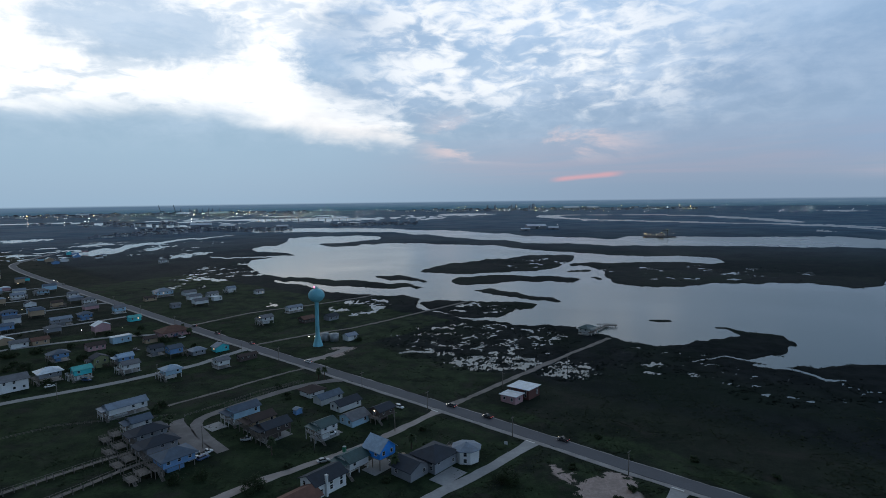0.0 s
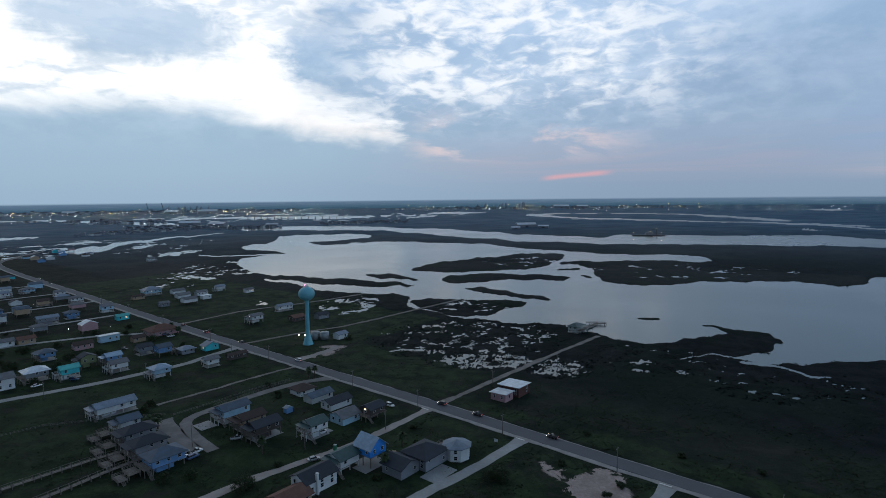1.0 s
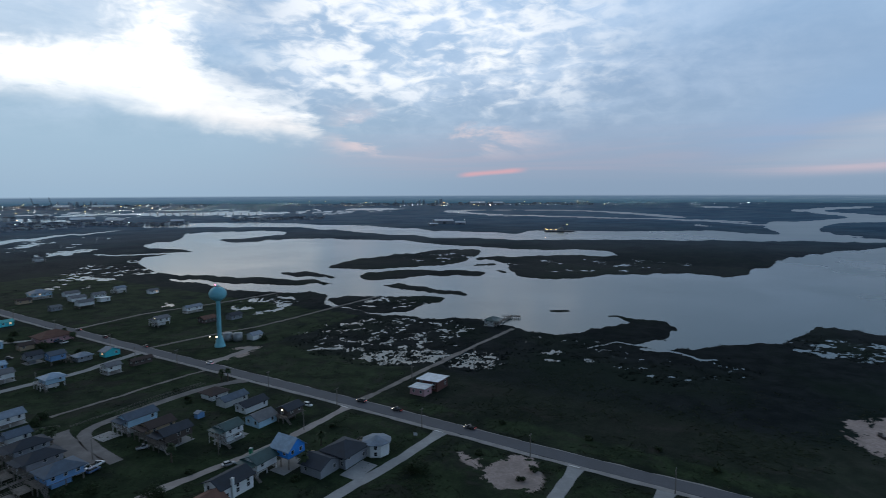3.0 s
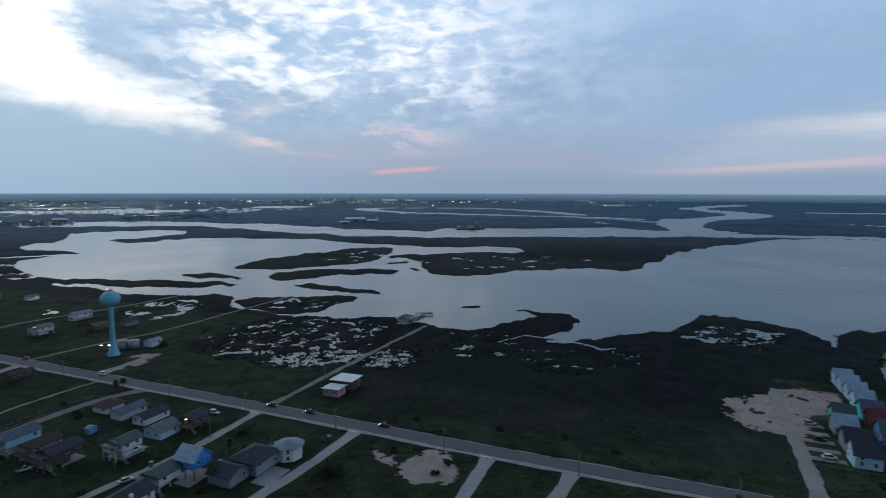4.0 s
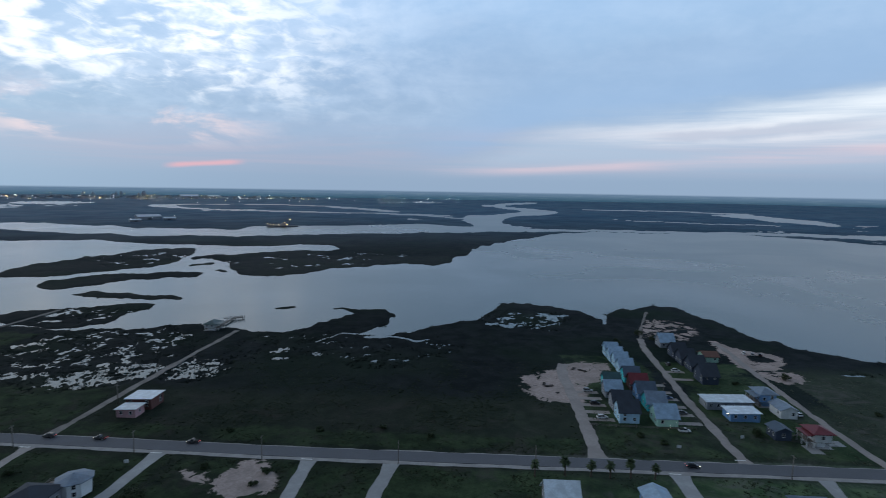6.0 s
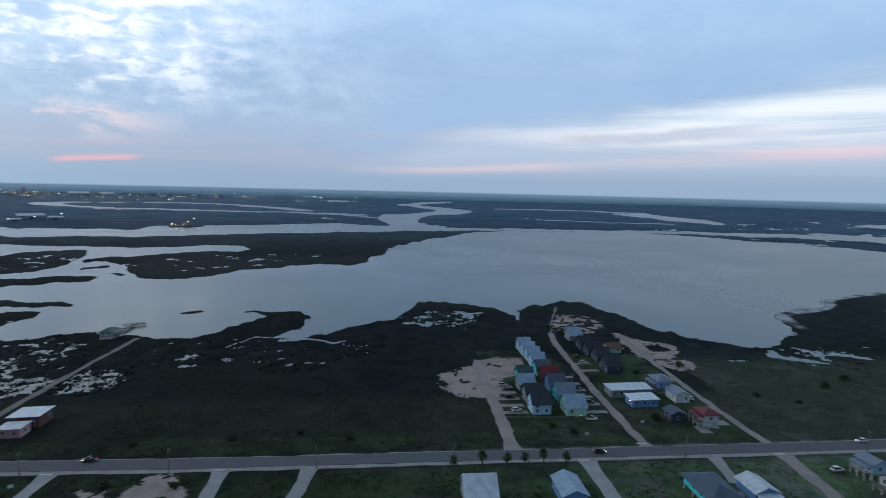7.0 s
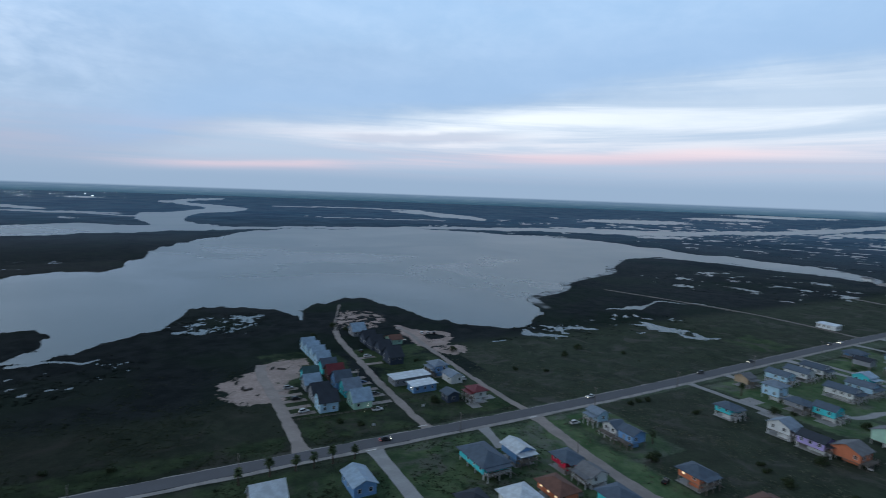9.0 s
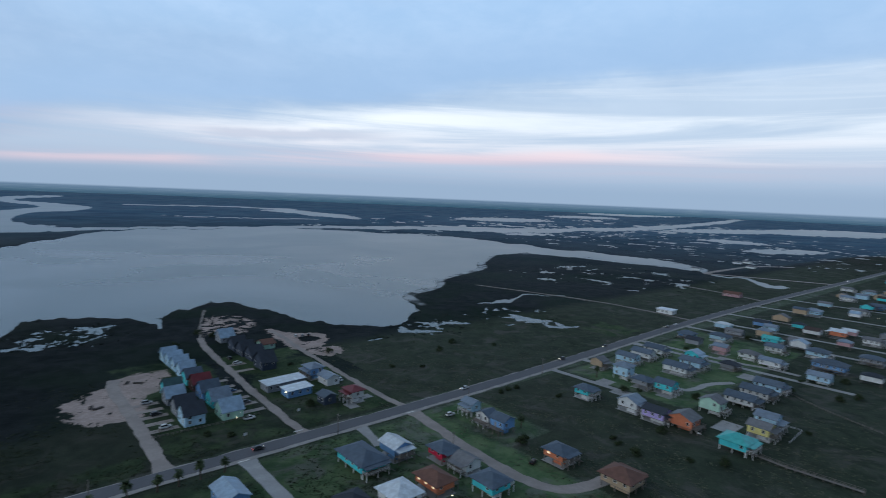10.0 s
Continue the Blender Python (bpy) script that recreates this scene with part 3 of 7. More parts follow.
def along_line(x, y, points, w0, w1, reach=60.0):
    """Metres inside a winding band whose width goes from w0 to w1."""
    points = rounded(points, False)
    full = np.full(x.shape, -reach, np.float32)
    pick = near(x, y, points, reach + max(w0, w1))
    px, py = x[pick], y[pick]
    best, n = np.full(px.shape, -reach), len(points) - 1
    for k in range(n):
        (ax, ay), (bx, by) = points[k], points[k + 1]
        dx, dy = bx - ax, by - ay
        t = np.clip(((px - ax) * dx + (py - ay) * dy) / (dx * dx + dy * dy + 1e-9), 0, 1)
        half = 0.5 * (w0 + (w1 - w0) * (k + t) / n)
        best = np.maximum(best, half - np.hypot(px - ax - t * dx, py - ay - t * dy))
    full[pick] = best
    return full


def oval(x, y, cx, cy, rx, ry, turn=0.0):
    c, s = math.cos(radians(turn)), math.sin(radians(turn))
    dx, dy = x - cx, y - cy
    return (1 - np.hypot((dx * c + dy * s) / rx, (dy * c - dx * s) / ry)) * min(rx, ry)


def wetness(x, y):
    """Metres from the shore, inside the water (on land: minus)."""
    r = np.hypot(x, y)
    sway = 1.5 + 0.009 * r
    size = 10 + 0.045 * r
    fray = np.clip(0.6 + 0.0235 * (r - 150), 0.8, 36.0)
    curl = 4.5 + 0.040 * r
    wx = x + sway * layers(x / size, y / size, 1.0, 4, 1) + fray * layers(x / curl, y / curl, 1.0, 4, 3)
    wy = y + sway * layers(x / size, y / size, 1.0, 4, 4) + fray * layers(x / curl, y / curl, 1.0, 4, 6)
    s = np.maximum(inside(wx, wy, LAGOON), inside(wx, wy, RIVER))
    for island in ISLANDS:
        s = np.minimum(s, -inside(wx, wy, island))
    for line, w0, w1 in CREEKS:
        s = np.maximum(s, along_line(wx, wy, line, w0, w1))
    for cx, cy, rx, ry, turn in PONDS:
        k = np.nonzero(np.hypot(x - cx, y - cy) < 1.4 * max(rx, ry) + 20)[0]
        qx, qy, sw = x[k], y[k], 2.2 * sway[k]
        s[k] = np.maximum(s[k], oval(qx + sw * layers(qx / 16, qy / 16, 1.0, 3, 2), qy + sw * layers(qx / 16, qy / 16, 1.0, 3, 5), cx, cy, rx, ry, turn))
    for cx, cy, rx, ry, turn, grain, amount in POOLS:
        k = np.nonzero(oval(x, y, cx, cy, rx, ry, turn) > 0)[0]
        qx, qy = x[k], y[k]
        soft = np.clip(oval(qx, qy, cx, cy, rx, ry, turn) / (0.35 * min(rx, ry)), 0, 1)
        worm = 0.42 - 1.5 * np.abs(layers(qx, qy, grain, 3, 3))
        v = worm + 0.75 * layers(qx, qy, grain * 2.3, 3, 6)
        s[k] = np.maximum(s[k], (v - (1.0 - soft * amount)) * grain * 0.45)
    return s


def build_ground():
    seen = np.arange(-54.0, 130.0, 0.135)                       # degrees to the right of the first view
    rest = np.arange(130.0, 306.0, 2.0)
    turn = np.radians(np.concatenate([seen, rest]))
    drop = np.radians(np.concatenate([[88, 70, 58, 50, 46, 42, 39], np.arange(37.5, 16.0, -0.115), np.arange(16.0, 9.0, -0.075), np.arange(9.0, 1.04, -0.052), [0.98]]))
    reach = 97.0 / np.tan(drop)
    reach[0] = 0.001
    r, a = np.meshgrid(reach, turn, indexing="ij")
    x, y = (r * np.sin(a)).ravel(), (r * np.cos(a)).ravel()
    s = wetness(x.astype(np.float32), y.astype(np.float32)).astype(np.float64)
    u = (x - START.x) * ALONG.x + (y - START.y) * ALONG.y
    v = (x - START.x) * ACROSS.x + (y - START.y) * ACROSS.y
    dry = np.clip((np.abs(v - 5) < 14) * 1.0, 0, 1)
    s = np.where(dry > 0, np.minimum(s, -3.5), s)
    z = np.where(s > 0, -np.minimum(s * 0.15, 1.5), np.minimum(-s * 0.14, 0.5))
    rows, cols = r.shape
    k = np.arange(rows * cols).reshape(rows, cols)
    n = np.roll(k, -1, axis=1)
    quads = np.stack([k[:-1], k[1:], n[1:], n[:-1]], -1).reshape(-1, 4)
    mesh = bpy.data.meshes.new("ground")
    mesh.vertices.add(rows * cols)
    mesh.vertices.foreach_set("co", np.stack([x, y, z], 1).ravel())
    mesh.loops.add(quads.size)
    mesh.loops.foreach_set("vertex_index", quads.ravel()[::1].astype(np.int32))
    mesh.polygons.add(len(quads))
    mesh.polygons.foreach_set("loop_start", np.arange(0, quads.size, 4, dtype=np.int32))
    mesh.polygons.foreach_set("use_smooth", np.ones(len(quads), bool))
    mesh.update(calc_edges=True)
    marsh = np.clip((v - 45) / 40, 0, 1) * np.where(u > 330, np.clip((v - 90) / 60, 0, 1), 1) + np.clip((np.abs(u - 230) - 1400) / 300, 0, 1)
    lawn = np.zeros_like(x)
    for u0, u1, v0, v1 in LAWNS:
        lawn = np.maximum(lawn, np.clip(np.minimum(np.minimum(u - u0, u1 - u), np.minimum(v - v0, v1 - v)) / 8 + 0.5, 0, 1))
    sand = np.zeros_like(x)
    for outline, bare in zip(SANDS, BARE):
        sand = np.maximum(sand, bare * np.clip(0.5 + inside(x, y, [at(*p) for p in outline], 20.0) / 6, 0, 1))
    sand *= np.clip(-oval(u, v, *ROUND_ISLAND) / 1.5 + 0.3, 0, 1)
    bank = inside(x, y, LAGOON)
    foam = np.clip(1 - np.abs(bank + 3.0) / 8.0, 0, 1) * np.clip((x - 470) / 40, 0, 1) * np.clip((1030 - x) / 40, 0, 1) * np.clip((115 - y) / 20, 0, 1)
    spume = mesh.attributes.new("foam", "FLOAT", "POINT")
    spume.data.foreach_set("value", foam)
    zone = mesh.attributes.new("zone", "FLOAT_VECTOR", "POINT")
    zone.data.foreach_set("vector", np.stack([np.clip(marsh, 0, 1), lawn, sand], 1).ravel())
    # grows with distance from the eye: painted haze as well as wet shine
    far_wet_haze = mesh.attributes.new("far_wet_haze", "FLOAT", "POINT")
    far_wet_haze.data.foreach_set("value", np.clip((np.hypot(x, y) - 350) / 2200, 0, 1) ** 0.7 * np.clip(marsh, 0, 1))
    wild = np.where((v < 0) & (lawn < 0.5), 0.45, 1.0)
    # rises eastward: drier grass, and lighter colour in place of front light
    dry = mesh.attributes.new("dry", "FLOAT", "POINT")
    dry.data.foreach_set("value", np.clip((u - 130) / 180, 0, 1) * np.clip((1500 - u) / 300, 0, 1) * np.where(v > 12, 0.45, 1.0) * wild)
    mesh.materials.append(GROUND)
    ground = new("ground", mesh)
    return tagged(ground, "dark coastal grassland and salt marsh at dusk", "ground", kind="structure")


def build_water():
    bm = bmesh.new()
    reach = 5400.0
    ring = [bm.verts.new((reach * math.sin(k * math.pi / 32), reach * math.cos(k * math.pi / 32), 0.0)) for k in range(64)]
    bm.faces.new(ring[::-1])
    mesh = bpy.data.meshes.new("water")
    bm.to_mesh(mesh)
    mesh.materials.append(WATER)
    return tagged(new("water", mesh), "calm grey silty lagoon water mirroring the cloudy sky", "water", kind="structure")


build_ground(), build_water()


# ---- helpers for things ----
def part(name, bm, mat, parent=None, label=""):
    mesh = bpy.data.meshes.new(name)
    bm.to_mesh(mesh)
    bm.free()
    mesh.materials.append(mat)
    ob = new(name, mesh)
    ob.parent = parent
    return tagged(ob, label)


def box(bm, x0, x1, y0, y1, z0, z1):
    v = [bm.verts.new((x, y, z)) for z in (z0, z1) for y in (y0, y1) for x in (x0, x1)]
    for f in ((0, 2, 3, 1), (4, 5, 7, 6), (0, 1, 5, 4), (2, 6, 7, 3), (0, 4, 6, 2), (1, 3, 7, 5)):
        bm.faces.new([v[k] for k in f])
    return v


def boxes(*spans):
    bm = bmesh.new()
    for span in spans:
        box(bm, *span)
    return bm


def lathe(profile, sides=24):
    bm = bmesh.new()
    rings = [[bm.verts.new((r * math.cos(2 * math.pi * k / sides), r * math.sin(2 * math.pi * k / sides), z)) for k in range(sides)] for r, z in profile]
    for a, b in zip(rings, rings[1:]):
        for k in range(sides):
            bm.faces.new((a[k], a[(k + 1) % sides], b[(k + 1) % sides], b[k])).smooth = True
    bm.faces.new(rings[-1])
    bm.faces.new(rings[0][::-1])
    return bm


def ribbon(points, width, z, thick=0.3, cut=1, wobble=0.0, flare=0.0, step=3.0):
    """A slab of that width along a line; wobble: how uneven its edges are; flare: how much wider its mouth is at the start."""
    for _ in range(cut):
        points = rounded(points, False)
    path = [Vector(points[0])]
    for a, b in zip(points, points[1:]):
        a, b = Vector(a), Vector(b)
        n = max(1, int((b - a).length / step))
        path += [a.lerp(b, (k + 1) / n) for k in range(n)]
    bm, rows, gone = bmesh.new(), [], 0.0
    for k, p in enumerate(path):
        a, b = path[max(0, k - 1)], path[min(len(path) - 1, k + 1)]
        gone += (p - path[k - 1]).length if k else 0.0
        way = (b - a).normalized()
        side = Vector((-way.y, way.x))
        half = width / 2 * (1 + flare * max(0.0, 1 - gone / 11) ** 2)
        left = half + wobble * noise.noise((p.x * 0.13, p.y * 0.13, 1.7)) + 0.6 * wobble * noise.noise((p.x * 0.45, p.y * 0.45, 4.1))
        right = half + wobble * noise.noise((p.x * 0.13, p.y * 0.13, 8.2)) + 0.6 * wobble * noise.noise((p.x * 0.45, p.y * 0.45, 6.6))
        rows.append([bm.verts.new((p.x + s * side.x, p.y + s * side.y, h)) for s, h in ((left, z - thick), (left, z), (-right, z), (-right, z - thick))])
    for a, b in zip(rows, rows[1:]):
        for k in range(3):
            bm.faces.new((a[k], b[k], b[k + 1], a[k + 1]))
    for end in (rows[0], rows[-1][::-1]):
        bm.faces.new(end[::-1])
    bmesh.ops.recalc_face_normals(bm, faces=bm.faces)
    return bm


def water_tower():
    root = new("water_tower")
    root.location = (*at(-131.8, 36.0), 0.5)
    stem = [(3.4, -0.3), (3.4, 0.25), (3.1, 1.0), (2.35, 3.4), (1.75, 5.6), (1.42, 7.2), (1.32, 8.2), (1.28, 14), (1.28, 28.6), (1.5, 29.2)]
    part("stem", lathe(stem, 28), TOWER, root)
    tank = [(1.45, 28.9)]
    for k in range(1, 25):
        a = -1.30 + 2.80 * k / 24
        tank.append((5.25 * math.cos(a), 33.4 + 4.5 * math.sin(a)))
    part("tank", lathe(tank, 40), TOWER, root)
    part("railing", rails(-1.1, 1.1, -1.1, 1.1, 37.85, ""), STEEL_RAIL, root)
    lamp = part("warning_lamp", lathe([(0.1, 38.4), (0.28, 38.6), (0.28, 38.9), (0.08, 39.05)], 8), WARNING, root, "lit red warning lamp")
    lamp.location = (-1.3, 0.6, 0)
    part("ladder", boxes((-0.25, -0.2, -1.42, -1.34, 6.5, 29), (0.2, 0.25, -1.42, -1.34, 6.5, 29)), TOWER, root)
    part("vent", lathe([(0.5, 37.6), (0.5, 38.2), (0.75, 38.3), (0.45, 38.6), (0.1, 38.7)], 14), TOWER, root)
    return tagged(root, "turquoise single-pedestal ball water tower with a flared foot", "water tower")


STEEL_RAIL = material("painted_rail", (0.2, 0.5, 0.58), 0.5)
WARNING = lamp_material("warning_red", (1.0, 0.05, 0.10), 25.0)


# ---- streets ----
LANES = []


def street(name, line, width, z, mat, label, category="road", cut=1, wobble=0.0, flare=0.0, step=3.0):
    LANES.append((line, width))
    return tagged(part(name, ribbon([at(*p) for p in line], width, z, 0.4, cut, wobble, flare, step), mat), label, category, kind="structure")


MAIN = [(-1070, 124), (-1015, 90), (-960, 55), (-912, 31), (-849, 22), (-739, 16), (-560, 13), (-430, 11), (-240, 7.4), (-100, 7.0), (0, 6.9), (60, 6.2), (100, 5.3), (190, 6.0),
        (330, 6.3), (385, 7.6), (444, 10), (619, 19), (817, 21), (1119, 15), (1700, 10), (2600, 30)]


def beside(line, off):
    """The same line, shifted sideways."""
    out = []
    for k, p in enumerate(line):
        a, b = Vector(line[max(0, k - 1)]), Vector(line[min(len(line) - 1, k + 1)])
        n = (b - a).normalized().orthogonal()
        n = n if n.y > 0 else -n
        out.append((p[0] + n.x * off, p[1] + n.y * off))
    return out


street("road", MAIN, 7.3, 0.66, ASPHALT, "worn grey two-lane asphalt beach road", cut=2)
street("shoulder", beside(MAIN, -4.8), 2.3, 0.62, SHOULDER, "pale concrete shoulder along the beach road", "shoulder", 2, 0.5)
street("shoulder", beside(MAIN, 3.8), 0.8, 0.62, SHOULDER, "pale gravel shoulder along the beach road", "shoulder", 2, 0.8)
for line, width, mat, label in (
        ([(3, 9), (3.4, 30), (4, 56), (5, 115), (8.2, 170)], 3.3, TRACK, "damp shell road across the marsh to the pier"),
        ([(3, 3), (3.5, -20), (4.4, -42), (0, -66), (-3, -80), (-5, -130)], 3.9, SHELL, "pale shell side street"),
        ([(52.5, 3), (51.5, -31), (48, -54), (46, -120)], 4.6, CONCRETE, "pale concrete side street"),
        ([(108, 3), (108.2, -13), (108.4, -28), (108, -110)], 4.6, CONCRETE, "pale concrete side street"),
        ([(138, 3), (136.3, -12), (134.8, -20), (133, -110)], 4.6, CONCRETE, "pale concrete side street"),
        ([(212, 8), (213, 39), (213.7, 75), (213.6, 108), (217, 120)], 5.4, SHELL, "wide pale sandy lane to the cottages"),
        ([(264.8, 8), (265, 35), (266.4, 70), (270, 117), (272, 154), (277, 179)], 4.0, SHELL, "pale lane between the cottages"),
        ([(277, 178), (283, 200), (293, 228), (307, 263)], 1.5, TRACK, "faint sandy track to the water"),
        ([(315.5, 8), (314.6, 25), (315, 55), (317.7, 93), (319.1, 125), (323.5, 157), (321.6, 174)], 3.4, SHELL, "pale lane to the sandy turning place"),
        ([(237.3, 3), (237, -30), (236, -110)], 5.4, CONCRETE, "pale concrete side street"),
        ([(286.5, 3), (285, -8), (283, -18)], 4.2, CONCRETE, "concrete drive"),
        ([(314.8, 3), (310, -38), (308, -64), (311, -80), (320, -86), (345, -90)], 5.4, SHELL, "pale side street past the beach houses"),
        ([(421, 6), (421.5, -22), (422, -35), (422.4, -48)], 3.8, CONCRETE, "pale concrete side street"),
        ([(454.2, 8), (455, -24), (452, -52), (451, -60), (460, -63), (473, -63), (489, -71)], 4.0, CONCRETE, "pale concrete side street"),
        ([(637, 16), (642, 60), (641, 114), (620, 190), (600, 250)], 4.0, TRACK, "damp marsh track"),
        ([(809, 20), (826, 68), (836, 120)], 4.0, TRACK, "damp marsh track"),
        ([(1060, 15), (1000, 150), (989, 166), (1090, 168), (1192, 168), (1250, 122)], 9.0, SHELL, "pale causeway through the marsh"),
        ([(-162, 4), (-157, -20), (-152, -36), (-154, -58), (-155, -78), (-160, -101), (-165, -124), (-172, -170)], 5.0, CONCRETE, "pale concrete side street"),
        ([(-97, 3), (-99.5, -12), (-98.7, -45), (-99, -73)], 2.2, TRACK, "faint sandy track through grass"),
        ([(-66, 2), (-74, -15), (-75, -36), (-74, -58), (-73, -70), (-66, -76), (-50, -79), (-34, -80)], 4.8, COURT, "worn paved street that ends in a curved court"),
        ([(-79, -81), (-66, -81.5), (-52, -84.5), (-40, -85)], 7.5, COURT, "worn dirt court in front of the beach houses"),
        ([(-258, 8), (-262, 40), (-266, 70), (-251, 122), (-245, 190)], 3.0, TRACK, "damp track on the marsh side"),
        ([(-167, 8), (-164, 30), (-160, 57), (-151, 88), (-151, 166), (-150, 215)], 3.0, TRACK, "damp track on the marsh side"),
        ([(-243, 3), (-245, -12), (-258, -30), (-268, -41), (-284, -87), (-290, -150)], 4.6, CONCRETE, "pale concrete side street"),
        ([(-335, 6), (-336, -60), (-338, -150)], 4.4, CONCRETE, "pale concrete side street"),
        ([(-420, 8), (-421, -60), (-424, -150)], 4.4, CONCRETE, "pale concrete side street"),
        ([(-500, 8), (-502, -60), (-504, -150)], 4.4, CONCRETE, "pale concrete side street"),
        ([(-585, 8), (-587, -60), (-590, -150)], 4.4, CONCRETE, "pale concrete side street"),
        ([(520, 8), (523, -40), (526, -120)], 4.4, CONCRETE, "pale concrete side street"),
        ([(610, 12), (613, -40), (616, -120)], 4.2, CONCRETE, "pale concrete side street"),
        ([(650, 14), (653, -40), (656, -140)], 4.2, CONCRETE, "pale concrete side street"),
        ([(700, 14), (703, -40), (706, -140)], 4.2, CONCRETE, "pale concrete side street"),
        ([(770, 14), (773, -40), (776, -160)], 4.2, CONCRETE, "pale concrete side street"),
        ([(850, 14), (853, -40), (856, -160)], 4.2, CONCRETE, "pale concrete side street"),
        ([(532, 8), (533, -58), (539, -72), (538, -90)], 4.2, CONCRETE, "pale concrete side street"),
        ([(-108, 12), (-108, 22), (-109, 32), (-112, 46)], 5.0, SHELL, "pale shell drive beside the water tower")):
    street("side_street", line, width, 0.6, mat, label, "road", 1, 0.9 if mat in (SHELL, TRACK) else 0.4, 0.6 if width > 3 else 0.3, 2.5)

for u, v, a, b in ((-59, -70.5, 8, 7), (44, -40, 7, 12), (-15, -43, 5, 6), (21, -52, 7, 8),
                   (296, 24, 5, 7), (307.5, 30, 6, 5), (302, -60, 8, 6), (438, -58, 12, 8), (404, -60, 7, 16), (420, -95, 14, 9), (428, -27, 9, 8), (419, -42, 7, 10), (560, -64, 13, 9), (447, -50, 8, 9), (508, -72, 12, 9), (536, -48, 8, 10)):
    slab = part("driveway", boxes((-a / 2, a / 2, -b / 2, b / 2, -0.3, 0.07)), CONCRETE)
    slab.matrix_world = pose(*at(u, v), 0.5, 0, 0, ROAD_TURN)
    tagged(slab, "pale concrete parking pad beside a house", "driveway", kind="structure")
for u, v in ((221, 45), (221, 53), (221, 61), (221, 69), (221, 77), (257, 44), (257, 53), (257, 62), (257, 71), (257, 80), (257, 90), (275, 100), (275, 112)):
    slab = part("driveway", boxes((-5.5, 5.5, -1.6, 1.6, -0.3, 0.07)), SHELL)
    slab.matrix_world = pose(*at(u, v), 0.5, 0, 0, ROAD_TURN)
    tagged(slab, "short pale shell drive of a cottage", "driveway", kind="structure")
for u, v in ((1.5, 0.6), (51.5, 0.4), (107, 0.4), (313, 1.4), (263.5, 12.6), (236, 0.6)):
    bar = part("stop_line", boxes((-2.0, 2.0, -0.3, 0.3, 0, 0.012)), PAINT)
    bar.matrix_world = pose(*at(u, v), 0.665, 0, 0, ROAD_TURN)
    tagged(bar, "white painted stop line at a junction", "road marking", kind="structure")


# ---- houses ----
ROOFS = {
    "BROWN": ("dark brown shingle", (0.07, 0.052, 0.048), 0.85), "SLATE": ("slate-blue shingle", (0.11, 0.15, 0.20), 0.75),
    "CHARCOAL": ("charcoal shingle", (0.040, 0.050, 0.066), 0.8), "GREY": ("grey shingle", (0.17, 0.18, 0.195), 0.8),
    "NAVY": ("dark blue-grey shingle", (0.085, 0.12, 0.165), 0.7), "GREEN": ("dark green metal", (0.045, 0.095, 0.10), 0.5),
    "BLUEMETAL": ("pale blue metal", (0.30, 0.43, 0.56), 0.45), "BLUEGREY": ("blue-grey metal", (0.19, 0.25, 0.32), 0.5),
    "RUST": ("reddish-brown shingle", (0.17, 0.09, 0.07), 0.85), "WHITEMETAL": ("white metal", (0.62, 0.70, 0.76), 0.4),
    "TURQ": ("turquoise metal", (0.07, 0.46, 0.45), 0.45), "DARKRED": ("dark red metal", (0.17, 0.032, 0.04), 0.5)}
WALLS = {
    "WHITE": ("white", (0.64, 0.67, 0.68)), "PALE": ("pale grey", (0.50, 0.52, 0.52)), "PALEBLUE": ("pale blue", (0.36, 0.55, 0.68)),
    "BROWNWALL": ("dark brown", (0.085, 0.068, 0.062)), "BLUE": ("bright blue", (0.035, 0.25, 0.72)), "TAN": ("tan", (0.38, 0.29, 0.20)),
    "DARKBLUE": ("dark slate-blue", (0.045, 0.062, 0.095)), "GREYWALL": ("grey", (0.23, 0.25, 0.28)), "BLUEWALL": ("mid-blue", (0.14, 0.29, 0.52)), "REDBROWN": ("red-brown", (0.125, 0.058, 0.052)),
    "PINK": ("dusty pink", (0.44, 0.27, 0.29)), "TEAL": ("teal", (0.06, 0.52, 0.58)), "OLIVE": ("olive", (0.20, 0.22, 0.12)),
    "RED": ("crimson", (0.50, 0.02, 0.06)), "ORANGE": ("coral orange", (0.58, 0.19, 0.10)), "LAVENDER": ("lavender", (0.40, 0.34, 0.64)),
    "MINT": ("mint green", (0.38, 0.60, 0.50)), "YELLOW": ("pale yellow", (0.66, 0.60, 0.24))}
ROOF_MATS = {k: material("roof_" + k.lower(), c, r, scale=0.35, grain=2.2, vary=0.22, bump=0.3) for k, (_, c, r) in ROOFS.items()}
WALL_MATS = {k: material("wall_" + k.lower(), tuple(min(0.84, 1.16 * x) for x in c), 0.65, scale=0.3, grain=3.0, vary=0.12, bump=0.2) for k, (_, c) in WALLS.items()}
TIMBER = material("weathered_timber", (0.21, 0.19, 0.17), 0.85, scale=1.2, grain=9.0, vary=0.3)
TRIM = material("white_trim", (0.66, 0.68, 0.69), 0.55, scale=1.0, vary=0.1)
GLASS = material("dark_window_glass", (0.02, 0.025, 0.03), 0.08, scale=0.5, vary=0.3, bump=0.02, spec=0.6)
LIT = lamp_material("lit_window", (1.0, 0.62, 0.28), 0.9)
BULB = lamp_material("porch_bulb", (1.0, 0.80, 0.50), 8.0)
WHITE_BULB = lamp_material("white_bulb", (0.85, 0.95, 1.0), 11.0)
DOOR = material("painted_door", (0.30, 0.31, 0.33), 0.5, scale=1.0)


def shared(bm, name, mat):
    mesh = bpy.data.meshes.new(name)
    bm.to_mesh(mesh)
    bm.free()
    mesh.materials.append(mat)
    return mesh


